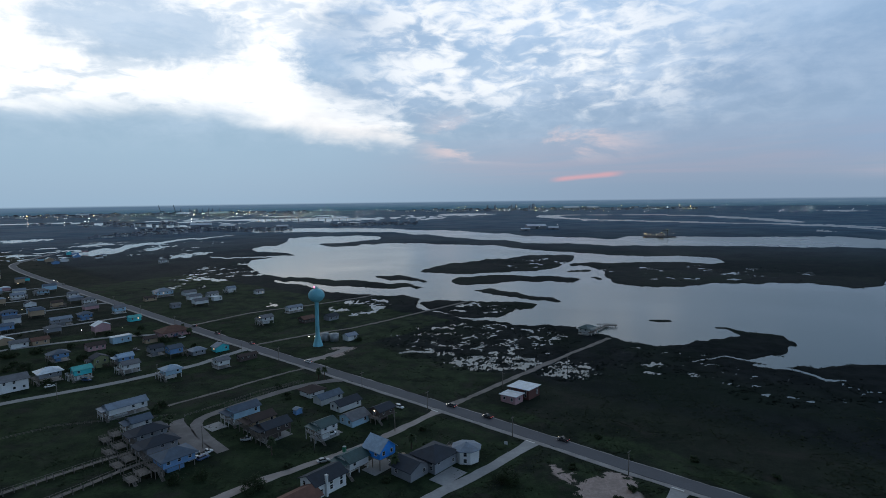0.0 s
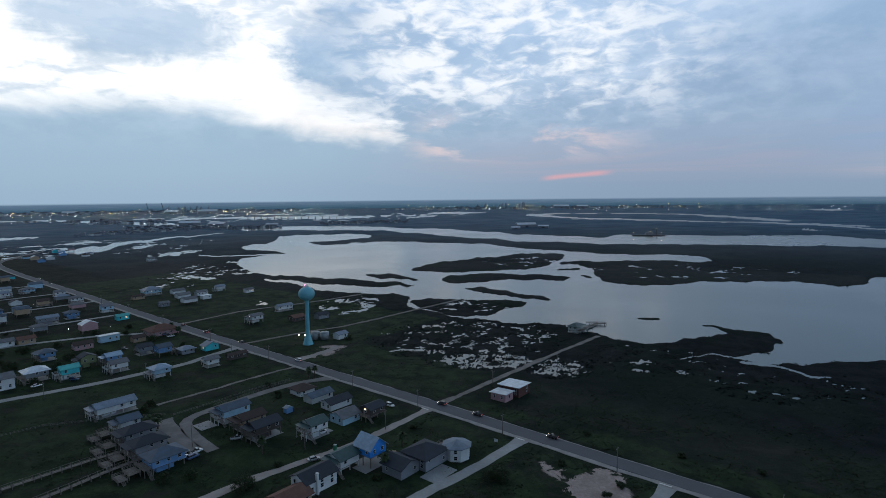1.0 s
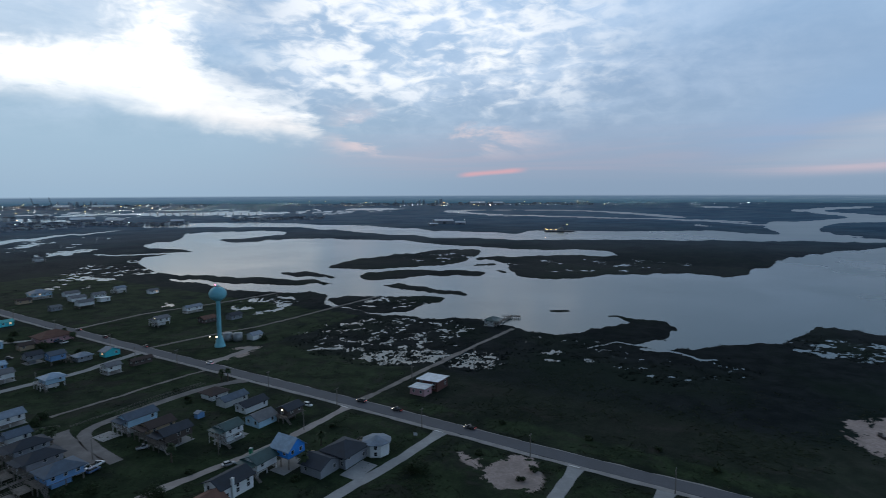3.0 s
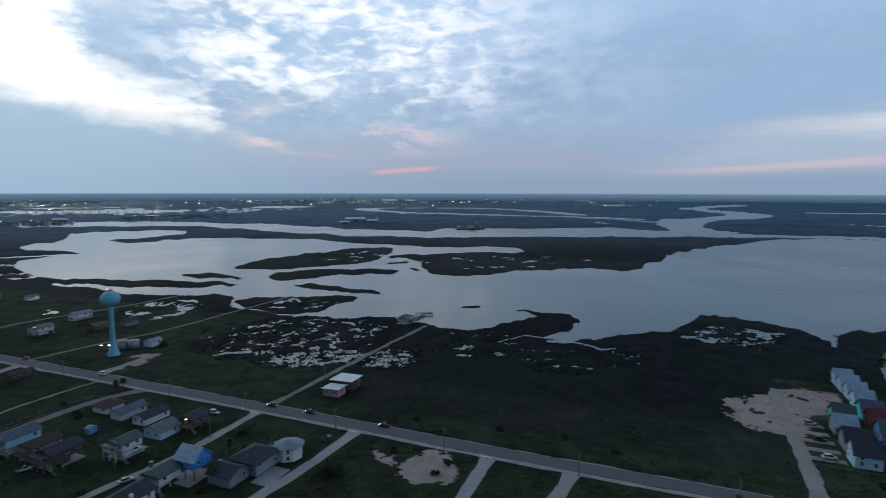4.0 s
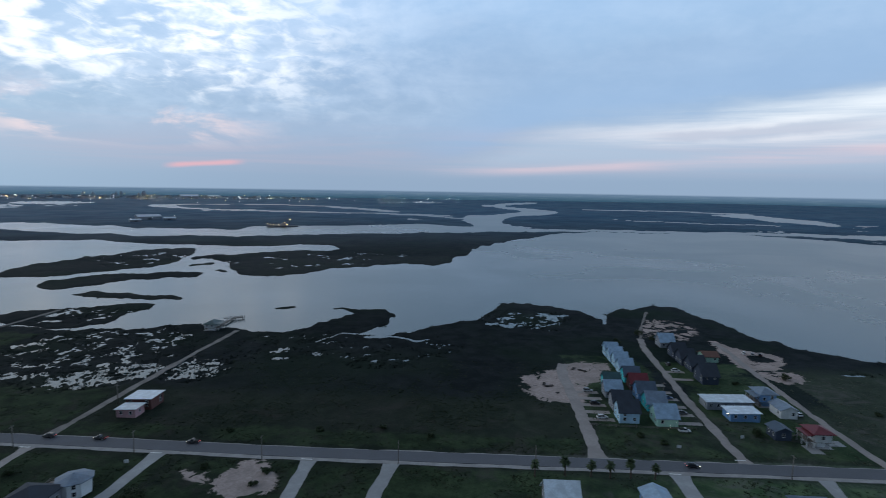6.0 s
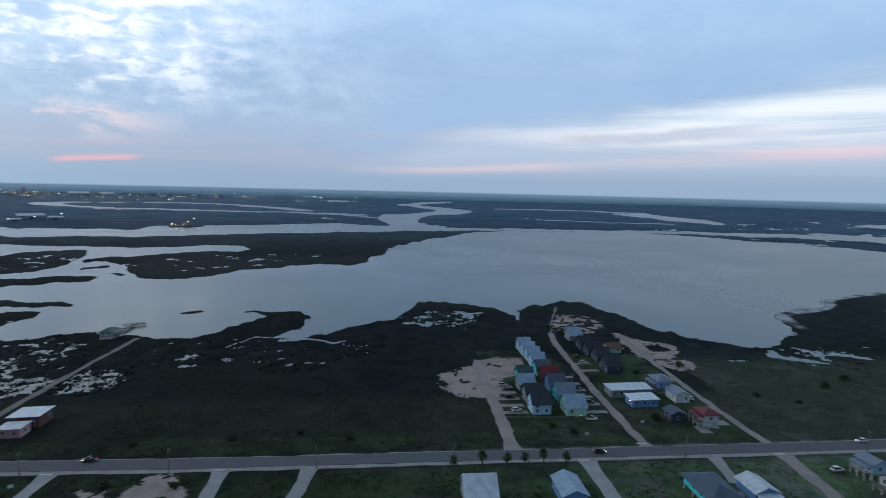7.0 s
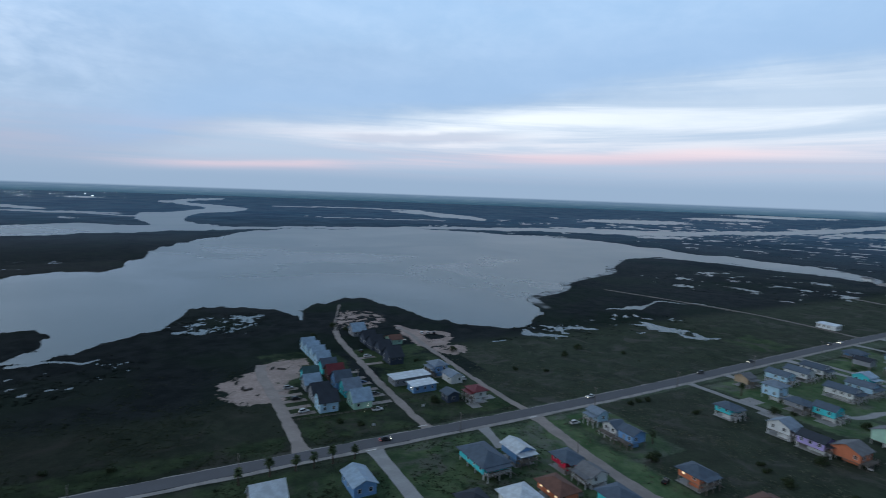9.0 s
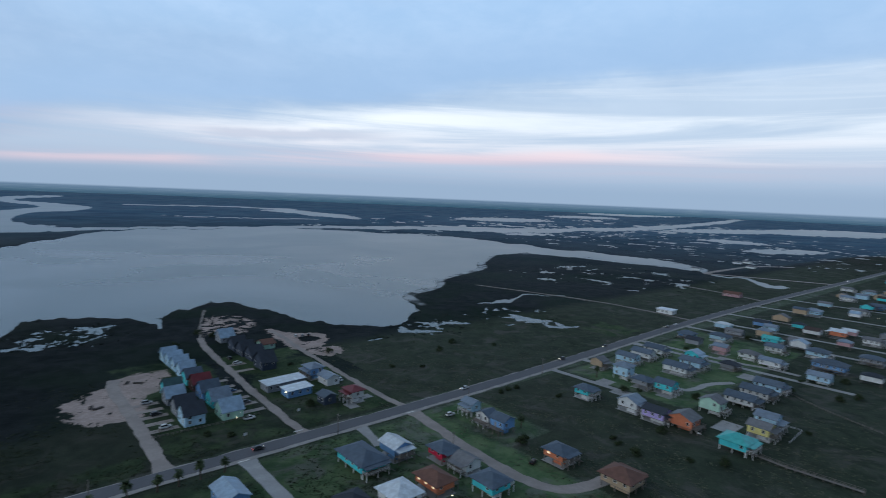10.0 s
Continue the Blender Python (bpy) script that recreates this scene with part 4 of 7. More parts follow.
POST = shared(boxes((-0.15, 0.15, -0.15, 0.15, 0, 1)), "post", TIMBER)
WHITE_POST = shared(boxes((-0.15, 0.15, -0.15, 0.15, 0, 1)), "post", TRIM)
FRAME = shared(boxes((-0.62, -0.52, -0.05, 0.06, -0.75, 0.75), (0.52, 0.62, -0.05, 0.06, -0.75, 0.75), (-0.52, 0.52, -0.05, 0.06, 0.65, 0.75),
                     (-0.52, 0.52, -0.05, 0.08, -0.75, -0.65), (-0.52, 0.52, -0.02, 0.04, -0.03, 0.03)), "window_frame", TRIM)
PANE = shared(boxes((-0.52, 0.52, -0.03, 0.02, -0.65, 0.65)), "pane", GLASS)
PANE_LIT = shared(boxes((-0.52, 0.52, -0.03, 0.02, -0.65, 0.65)), "pane", LIT)
LEAF = shared(boxes((-0.48, 0.48, -0.03, 0.05, 0, 2.05), (0.34, 0.40, 0.05, 0.10, 0.95, 1.05)), "door", DOOR)


def child(name, mesh, parent, m, label=""):
    ob = new(name, mesh)
    ob.parent = parent
    ob.matrix_local = m
    return tagged(ob, label)


def roof_mesh(kind, a, b, z, over):
    """The roof's solid, and the ridge's height over the wall top."""
    bm = bmesh.new()
    if kind == "hip":
        rise, long_v = 0.23 * min(a, b), b >= a
        A, B = a / 2 + over, b / 2 + over
        run = abs(b - a) / 2
        low = z - 0.12 - (over - 0.5) * 0.35
        base = [bm.verts.new((x, y, h)) for h in (low - 0.2, low) for x, y in ((-A, -B), (A, -B), (A, B), (-A, B))]
        r0, r1 = ((0, -run - 0.01), (0, run + 0.01)) if long_v else ((-run - 0.01, 0), (run + 0.01, 0))
        p, q = bm.verts.new((*r0, z + rise)), bm.verts.new((*r1, z + rise))
        for k in range(4):
            bm.faces.new((base[k], base[(k + 1) % 4], base[4 + (k + 1) % 4], base[4 + k]))
        bm.faces.new(base[3::-1])
        s, e, n, w = ((base[4], base[5]), (base[5], base[6]), (base[6], base[7]), (base[7], base[4]))
        if long_v:
            bm.faces.new((*s, p)), bm.faces.new((*e, q, p)), bm.faces.new((*n, q)), bm.faces.new((*w, p, q))
        else:
            bm.faces.new((*s, q, p)), bm.faces.new((*e, q)), bm.faces.new((*n, p, q)), bm.faces.new((*w, p))
        return bm, rise
    span, length = (a, b) if kind in ("gable_v", "shed") else (b, a)
    rise = {"shed": 0.35, "steep_u": 0.42 * span, "mid_u": 0.30 * span}.get(kind, 0.22 * span)
    A, L = span / 2 + over, length / 2 + over
    slope = rise / (span / 2)
    if kind == "shed":
        top = [(-A, z - over * 0.05 + 0.12), (A, z + 0.47 + over * 0.05)]
    else:
        top = [(-A, z - over * slope + 0.12), (0, z + rise + 0.12), (A, z - over * slope + 0.12)]
    outline = top + [(x, h - 0.2) for x, h in reversed(top)]
    ends = [[bm.verts.new((x, y, h) if kind not in ("gable_u", "steep_u", "mid_u") else (y, x, h)) for x, h in outline] for y in (-L, L)]
    n = len(outline)
    for k in range(n):
        bm.faces.new((ends[0][k], ends[0][(k + 1) % n], ends[1][(k + 1) % n], ends[1][k]))
    half = len(top)
    for end in ends:
        for k in range(half - 1):
            bm.faces.new((end[k], end[k + 1], end[n - 2 - k], end[n - 1 - k]))
    bmesh.ops.recalc_face_normals(bm, faces=bm.faces)
    return bm, rise


def wall_mesh(kind, a, b, z0, z1, rise):
    bm = boxes((-a / 2, a / 2, -b / 2, b / 2, z0, z1))
    if kind != "hip":
        if kind == "shed":
            tri = [(-a / 2, z1), (a / 2, z1), (a / 2, z1 + 0.34)]
        else:
            s = a / 2 if kind == "gable_v" else b / 2
            tri = [(-s, z1), (s, z1), (0, z1 + rise - 0.06)]
        L = a / 2 if kind in ("gable_u", "steep_u", "mid_u") else b / 2
        ends = [[bm.verts.new((x, y, h) if kind not in ("gable_u", "steep_u", "mid_u") else (y, x, h)) for x, h in tri] for y in (-L, L)]
        for k in range(3):
            bm.faces.new((ends[0][k], ends[0][(k + 1) % 3], ends[1][(k + 1) % 3], ends[1][k]))
        bm.faces.new(ends[0]), bm.faces.new(ends[1][::-1])
        bmesh.ops.recalc_face_normals(bm, faces=bm.faces)
    return bm


def rails(x0, x1, y0, y1, z, open_side):
    """Railing round a deck, but for the side at the house."""
    bm = bmesh.new()
    sides = {"-x": ((x0, y0), (x0, y1)), "+x": ((x1, y0), (x1, y1)), "-y": ((x0, y0), (x1, y0)), "+y": ((x0, y1), (x1, y1))}
    for key, (p, q) in sides.items():
        if key == open_side:
            continue
        n = max(2, int(math.dist(p, q) / 0.9))
        for k in range(n + 1):
            x, y = p[0] + (q[0] - p[0]) * k / n, p[1] + (q[1] - p[1]) * k / n
            box(bm, x - 0.05, x + 0.05, y - 0.05, y + 0.05, z, z + 1.0)
        for h in (0.45, 0.95):
            box(bm, min(p[0], q[0]) - 0.06, max(p[0], q[0]) + 0.06, min(p[1], q[1]) - 0.06, max(p[1], q[1]) + 0.06, z + h, z + h + 0.09)
    return bm


def stairs(x, y, dx, dy, z, width=1.1):
    """Open timber steps that go down from (x, y) in the direction (dx, dy)."""
    bm = bmesh.new()
    n = max(2, int(z / 0.18))
    for k in range(n):
        cx, cy, h = x + dx * 0.27 * (k + 0.5), y + dy * 0.27 * (k + 0.5), z - z * (k + 1) / n
        ex, ey = (0.15, width / 2) if dx else (width / 2, 0.15)
        box(bm, cx - ex, cx + ex, cy - ey, cy + ey, h, h + 0.06)
    ends = ((x, y, z), (x + dx * 0.27 * n, y + dy * 0.27 * n, 0.05))
    for s in (-width / 2, width / 2):
        ox, oy = (0, s) if dx else (s, 0)
        v = []
        for px, py, pz in ends:
            for w, h in ((-0.04, -0.22), (0.04, -0.22), (0.04, 0.04), (-0.04, 0.04)):
                wx, wy = (0, w) if dx else (w, 0)
                v.append(bm.verts.new((px + ox + wx, py + oy + wy, max(0.0, pz + h))))
        for k in range(4):
            bm.faces.new((v[k], v[(k + 1) % 4], v[4 + (k + 1) % 4], v[4 + k]))
        bm.faces.new(v[3::-1]), bm.faces.new(v[4:])
    return bm


COUNT = random.Random(7)
PORCHES = random.Random(19)


def porch_roof(root, x0, x1, y0, y1, z, side, mat, posts):
    """A lean-to roof over a deck, falling away from the house, on slim posts."""
    bm = bmesh.new()
    over = 0.35
    near_z, far_z = z + 2.62, z + 2.30
    corners = []
    for x, y in ((x0 - over, y0 - over), (x1 + over, y0 - over), (x1 + over, y1 + over), (x0 - over, y1 + over)):
        outer = (x < x0) if side == (-1, 0) else (x > x1) if side == (1, 0) else (y < y0) if side == (0, -1) else (y > y1)
        if not outer:
            x = min(max(x, x0 + 0.02), x1 - 0.02) if side[0] else x
            y = min(max(y, y0 + 0.02), y1 - 0.02) if side[1] else y
        corners.append((x, y, far_z if outer else near_z))
    low = [bm.verts.new((x, y, h - 0.14)) for x, y, h in corners]
    high = [bm.verts.new(p) for p in corners]
    bm.faces.new(low[::-1]), bm.faces.new(high)
    for k in range(4):
        bm.faces.new((low[k], low[(k + 1) % 4], high[(k + 1) % 4], high[k]))
    part("porch_roof", bm, mat, root)
    for t in (0.03, 0.5, 0.97):
        if side[0]:
            p = (x0 + 0.12 if side[0] < 0 else x1 - 0.12, y0 + (y1 - y0) * t)
        else:
            p = (x0 + (x1 - x0) * t, y0 + 0.12 if side[1] < 0 else y1 - 0.12)
        part("porch_post", boxes((-0.07, 0.07, -0.07, 0.07, z - 0.05, z + 2.24)), posts, root).location = (*p, 0)


def house(u, v, a, b, kind, lift, tall, roof, wall, deck="-", turn=0.0, glow=0, group="beach houses"):
    """A timber beach house: a metres along the road, b from it; kind of roof, height of its pilings and walls."""
    root = new("beach_house")
    pile = WHITE_POST if wall in ("WHITE", "PALEBLUE", "TEAL", "MINT", "LAVENDER", "YELLOW", "PALE") else POST
    root.matrix_world = pose(*at(u, v), 0.5, 0, 0, ROAD_TURN + turn)
    top = lift + tall
    bm, rise = roof_mesh(kind, a, b, top, 1.05 if kind == "hip" else 0.7)
    part("roof", bm, ROOF_MATS[roof], root, ROOFS[roof][0] + " roof")
    part("wall", wall_mesh(kind, a, b, max(0.0, lift - 0.25) if lift > 1 else -0.4, top, rise), WALL_MATS[wall], root)
    if lift > 1:
        part("floor_beam", boxes((-a / 2 + 0.1, a / 2 - 0.1, -b / 2 + 0.1, b / 2 - 0.1, lift - 0.5, lift - 0.27)), TIMBER, root)
        nx, ny = max(2, round(a / 5.2) + 1), max(2, round(b / 5.2) + 1)
        for i in range(nx):
            for j in range(ny):
                x, y = (-a / 2 + 0.25) + (a - 0.5) * i / (nx - 1), (-b / 2 + 0.25) + (b - 0.5) * j / (ny - 1)
                child("post", pile, root, Matrix.Translation((x, y, -0.3)) @ Matrix.Diagonal((1, 1, lift - 0.2, 1)))
        if COUNT.random() < 0.8:
            w = a * COUNT.uniform(0.35, 0.7)
            part("storage_room", boxes((-w / 2, w / 2, -b * 0.34, b * COUNT.uniform(0.0, 0.3), -0.3, lift - 0.52)), WALL_MATS["WHITE" if pile is WHITE_POST else wall], root)
    if lift > 1 and PORCHES.random() < 0.6:
        part("slab", boxes((-a / 2 - 0.6, a / 2 + 0.6, -b / 2 - 0.6, b / 2 + 0.6, -0.25, 0.06)), CONCRETE, root, "pale concrete slab under the house")
    storeys = 2 if tall > 3.9 else 1
    for sx, sy, length, off in ((0, -1, a, b / 2), (0, 1, a, b / 2), (-1, 0, b, a / 2), (1, 0, b, a / 2)):
        n = max(1, int(length / 3.3))
        face = pose(0, 0, 0, 0, 0, {(0, -1): 180, (0, 1): 0, (-1, 0): 90, (1, 0): -90}[(sx, sy)])
        for storey in range(storeys):
            h = lift + (1.55 if storeys == 1 else 1.35 + storey * (tall - 2.5))
            for k in range(n):
                if COUNT.random() < 0.27:
                    continue
                t = length * ((k + 0.5) / n - 0.5)
                m = face @ Matrix.Translation((t, off, h))
                win = child("window", FRAME, root, m)
                child("pane", PANE_LIT if glow and COUNT.random() < 0.3 else PANE, win, Matrix.Identity(4))
    if deck == "-" and lift > 1 and COUNT.random() < 0.75:
        deck = COUNT.choice(("-v", "+v", "-u", "-v"))
    side = {"-u": (-1, 0), "+u": (1, 0), "-v": (0, -1), "+v": (0, 1)}.get(deck)
    door_side = side or (0, 1)
    face = pose(0, 0, 0, 0, 0, {(0, -1): 180, (0, 1): 0, (-1, 0): 90, (1, 0): -90}[door_side])
    child("door", LEAF, root, face @ Matrix.Translation((0.12 * a, (a if door_side[0] else b) / 2 + 0.01, lift)))
    if side:
        d = 2.7
        if side[0]:
            x0, x1 = (-a / 2 - d, -a / 2) if side[0] < 0 else (a / 2, a / 2 + d)
            y0, y1 = -b * 0.46, b * 0.46
            open_side = "+x" if side[0] < 0 else "-x"
        else:
            y0, y1 = (-b / 2 - d, -b / 2) if side[1] < 0 else (b / 2, b / 2 + d)
            x0, x1 = -a * 0.48, a * 0.48
            open_side = "+y" if side[1] < 0 else "-y"
        z = max(lift, 0.3)
        deck_ob = part("deck", boxes((x0, x1, y0, y1, z - 0.14, z - 0.04)), TIMBER, root, "weathered timber deck")
        part("railing", rails(x0 + 0.1, x1 - 0.1, y0 + 0.1, y1 - 0.1, z - 0.04, open_side), TRIM if wall in ("WHITE", "PALEBLUE", "TEAL", "MINT") else TIMBER, deck_ob)
        if tall > 2.55 and PORCHES.random() < 0.62:
            porch_roof(root, x0, x1, y0, y1, z - 0.04, side, ROOF_MATS[roof], TRIM if wall not in ("BROWNWALL", "TAN") else TIMBER)
        if lift > 1:
            for i in range(3):
                for j in range(2):
                    if side[0]:
                        x, y = (x0 + 0.2, x1 - 0.2)[j], y0 + 0.2 + (y1 - y0 - 0.4) * i / 2
                    else:
                        x, y = x0 + 0.2 + (x1 - x0 - 0.4) * i / 2, (y0 + 0.2, y1 - 0.2)[j]
                    child("post", pile, root, Matrix.Translation((x, y, -0.3)) @ Matrix.Diagonal((0.8, 0.8, lift + 0.18, 1)))
            if side[0]:
                part("stairs", stairs((x0 + x1) / 2, y1, 0, 1, z - 0.1), TIMBER, root)
            else:
                part("stairs", stairs(x1, (y0 + y1) / 2, 1, 0, z - 0.1), TIMBER, root)
    if glow:
        gx, gy = door_side[0] * (a / 2 + 0.25), door_side[1] * (b / 2 + 0.25)
        part("porch_lamp", lathe([(0.05, top - 0.5), (0.22, top - 0.42), (0.22, top - 0.2), (0.05, top - 0.12)], 8), BULB if glow == 1 else WHITE_BULB, root, "lit porch lamp").location = (gx, gy, 0)
    stand = "on timber pilings" if lift > 1 else "on a ground slab"
    shape = {"hip": "hipped", "gable_u": "gabled", "gable_v": "gabled", "steep_u": "steep", "mid_u": "gabled", "shed": "low-pitched"}[kind]
    return tagged(root, f"{WALLS[wall][0]} house {stand}, {shape} {ROOFS[roof][0]} roof", "house", group)


house(-59.2, -21.3, 8.4, 8.4, "hip", 0.4, 2.8, "BROWN", "WHITE", "-")
house(-46.0, -21.8, 6.5, 12.1, "gable_v", 0.4, 2.8, "SLATE", "PALE", "-")
house(-32.9, -21.7, 7, 12.1, "gable_v", 0.4, 2.8, "CHARCOAL", "WHITE", "-")
house(-16.9, -30.1, 8.4, 9.3, "gable_v", 0.4, 2.9, "GREY", "PALEBLUE", "-")
house(-11.0, -19.5, 6.5, 8.4, "gable_v", 2.2, 2.6, "CHARCOAL", "BROWNWALL", "-v", glow=1)
house(-15.6, -46.9, 7, 7.9, "gable_v", 3, 2.7, "GREEN", "WHITE", "-v")
house(19.3, -48.8, 8.2, 7.6, "steep_u", 4.2, 2.9, "BLUEMETAL", "BLUE", "none")
house(14.7, -57.6, 7.4, 8.4, "gable_v", 2.4, 2.7, "GREEN", "WHITE", "-v")
house(17.3, -72.1, 8.4, 12.1, "gable_v", 0.6, 4.2, "CHARCOAL", "WHITE", "-")
house(20.3, -83.6, 8.4, 10.2, "gable_v", 0.5, 2.8, "RUST", "TAN", "-")
house(34.7, -36.5, 10.7, 11.6, "hip", 0.5, 4.4, "CHARCOAL", "GREYWALL", "-")
house(32.6, -47.1, 9.3, 8.8, "gable_u", 0.5, 3.2, "CHARCOAL", "GREYWALL", "-")
house(-57.4, -58.6, 7, 12.1, "gable_v", 2.6, 3, "NAVY", "PALEBLUE", "-v")
house(-42.9, -59.1, 7, 10.2, "gable_v", 2.6, 2.7, "BROWN", "TAN", "-v")
house(-31.0, -60.1, 7, 11.2, "gable_v", 3, 2.7, "CHARCOAL", "BROWNWALL", "-v")
house(-105.5, -88.8, 7, 15.8, "gable_v", 2, 2.7, "BLUEGREY", "WHITE", "-v")
house(-79.6, -92.7, 6.5, 7.4, "gable_v", 2.6, 2.8, "NAVY", "WHITE", "-v")
house(-66.2, -94.3, 7.4, 11.2, "hip", 2.6, 2.8, "CHARCOAL", "GREYWALL", "-v")
house(-52.0, -96.2, 7.4, 11.2, "hip", 2.6, 2.8, "CHARCOAL", "GREYWALL", "-v")
house(-36.2, -97.2, 8.4, 11.2, "hip", 2.6, 2.9, "NAVY", "BLUEWALL", "-v", glow=1)
house(21.9, 42.6, 11.2, 9.6, "shed", 0.6, 4, "WHITEMETAL", "REDBROWN", "-")
house(21.8, 32.2, 8.2, 6.4, "shed", 0.5, 3, "WHITEMETAL", "PINK", "-")
house(-9.8, 172.7, 6.9, 10.3, "hip", 2, 2.7, "GREEN", "PALE", "+u", glow=1)
house(-141.9, -53.4, 7.4, 8.4, "hip", 2.6, 2.7, "BLUEMETAL", "PALEBLUE", "-v")
house(-137.7, -26.8, 6, 6.9, "gable_v", 2, 2.6, "GREY", "WHITE", "-")
house(-140.0, -9.7, 3.9, 11.2, "gable_v", 0.7, 2.4, "BROWN", "BROWNWALL", "-")
house(-171.8, -9.9, 6, 8.6, "gable_u", 0.5, 2.8, "BLUEGREY", "TEAL", "-", glow=1)
house(-175.9, -23.2, 6.9, 7.7, "hip", 0.5, 2.8, "BLUEGREY", "GREYWALL", "-")
house(-195.0, -40.1, 6.9, 7.7, "gable_v", 2.4, 2.7, "CHARCOAL", "GREYWALL", "-")
house(-181.7, -34.4, 6.9, 7.7, "gable_v", 2.8, 3.2, "NAVY", "BLUEWALL", "-")
house(-187.1, -60.6, 6.5, 7.7, "gable_v", 2.8, 2.8, "BLUEMETAL", "BLUEWALL", "-v")
house(-171.1, -63.7, 7, 8.4, "gable_v", 2.4, 2.6, "GREY", "WHITE", "-v")
house(-247.3, -42.1, 6.3, 11.7, "shed", 0.6, 3.6, "WHITEMETAL", "PALEBLUE", "-")
house(-239.5, -10.6, 13.8, 18.9, "hip", 0.3, 3.6, "RUST", "PINK", "-")
house(-230.3, -29.8, 6, 7.7, "gable_v", 0.5, 2.7, "BROWN", "TAN", "-")
house(-194.4, -71.6, 6.9, 7.7, "gable_u", 2.6, 3.4, "CHARCOAL", "OLIVE", "-")
house(-179.3, -85.0, 6.5, 8.4, "gable_v", 2.8, 2.8, "TURQ", "TEAL", "-v")
house(-188.8, -97.7, 8.4, 10.2, "hip", 2.8, 2.8, "WHITEMETAL", "GREYWALL", "-v")
house(-185.9, -114.1, 9.3, 12.1, "gable_v", 0.5, 5.4, "GREY", "WHITE", "-")
house(-229.0, -82.2, 7.7, 7.7, "hip", 2.5, 2.8, "NAVY", "BLUEWALL", "-")
house(-239.5, -59.9, 6.9, 10.3, "gable_v", 0.5, 3, "BROWN", "PINK", "-")
house(-285.4, -79.1, 6.9, 9.5, "gable_v", 0.5, 3, "RUST", "TAN", "-")
house(-287.5, -90.2, 6.9, 9.5, "gable_v", 0.5, 3, "GREY", "WHITE", "-")
house(-343.7, -51.8, 6.9, 13.8, "gable_v", 2.5, 2.8, "BLUEGREY", "GREYWALL", "-")
house(-351.2, -33.0, 7.7, 8.6, "hip", 2.5, 2.8, "NAVY", "BLUEWALL", "-")
house(-357.7, -5.5, 7.7, 8.6, "gable_v", 2.4, 3, "GREY", "PALEBLUE", "-")
house(-313.5, -9.4, 6, 8.6, "gable_v", 0.5, 2.8, "TURQ", "TEAL", "-", glow=2)
house(-415.3, 55.1, 12, 15.5, "hip", 2.6, 3.2, "BLUEGREY", "PALEBLUE", "-", glow=2)
house(-372.1, 84.8, 6.9, 10.3, "gable_v", 0.5, 3, "GREY", "WHITE", "-")
house(-348.3, 77.4, 6.3, 8.1, "shed", 0.5, 2.8, "WHITEMETAL", "WHITE", "-")
house(-380.5, 109.1, 6.9, 8.6, "gable_v", 2.4, 2.6, "BLUEGREY", "WHITE", "-")
house(-219.0, 51.3, 6.9, 9.5, "gable_v", 2.6, 2.8, "GREY", "WHITE", "-v", glow=1)
house(-239.0, 90.5, 6, 13.8, "gable_v", 2, 2.7, "BLUEGREY", "WHITE", "-")
house(-197.5, 74.1, 7.7, 10.3, "gable_v", 0.5, 2.8, "RUST", "BROWNWALL", "-")
house(-188.9, 91.1, 6.9, 9.5, "gable_v", 0.5, 3, "CHARCOAL", "GREYWALL", "-")
house(-127.6, 59.3, 6, 7.7, "gable_v", 0.5, 3, "BLUEGREY", "WHITE", "-")
house(-341.9, 35.5, 6, 7.7, "gable_v", 0.5, 2.8, "GREY", "GREYWALL", "-")
house(-348.2, 122.6, 6, 8.6, "gable_v", 0.5, 2.8, "GREY", "WHITE", "-", glow=2)
house(-730.7, 184.8, 7.7, 10.3, "gable_v", 2, 2.8, "GREY", "WHITE", "-")
house(-409.8, -54.0, 6.9, 9.5, "gable_v", 2, 2.8, "BLUEGREY", "PALEBLUE", "-")
house(-415.6, -70.4, 6.9, 10.3, "hip", 2, 2.8, "NAVY", "BLUEWALL", "-")
house(-435.4, -31.1, 6.9, 8.6, "gable_v", 2, 2.8, "BROWN", "TAN", "-")
house(-517.6, -43.7, 7.7, 10.3, "gable_v", 2, 2.8, "BLUEGREY", "WHITE", "-")
house(-530.7, -19.3, 6.9, 10.3, "hip", 2, 2.8, "GREY", "PALEBLUE", "-")
house(-481.8, -5.5, 6.9, 8.6, "gable_v", 2, 2.8, "GREY", "WHITE", "-")
house(-348.8, -85.1, 6.9, 8.6, "gable_v", 2.4, 2.8, "SLATE", "BLUEWALL", "-")
house(-430.1, -6.4, 6.9, 10.3, "hip", 2, 2.8, "GREY", "WHITE", "-")
house(-398.8, 35.9, 6, 10.3, "gable_v", 0.5, 2.8, "BROWN", "TAN", "-")
house(268.2, -27.7, 10.3, 16.3, "hip", 2.2, 3, "NAVY", "TEAL", "-v")
house(283.0, -28.2, 7.7, 9.5, "gable_v", 2.6, 2.9, "WHITEMETAL", "BLUEWALL", "-v")
house(295.9, -40.7, 7.3, 7.7, "hip", 2.4, 2.8, "NAVY", "RED", "-v")
house(297.5, -52.2, 6.9, 7.7, "gable_v", 1.6, 2.7, "GREY", "WHITE", "-u")
house(279.2, -55.8, 7.7, 11.2, "hip", 2.4, 2.8, "RUST", "ORANGE", "+u", glow=1)
house(292.9, -69.0, 8.6, 9.5, "hip", 2.8, 2.9, "NAVY", "TEAL", "+u")
house(264.3, -55.9, 9.5, 10.3, "hip", 2.4, 3, "WHITEMETAL", "WHITE", "+u")
house(251.4, -49.0, 7.7, 8.6, "hip", 0.6, 3, "CHARCOAL", "GREYWALL", "-")
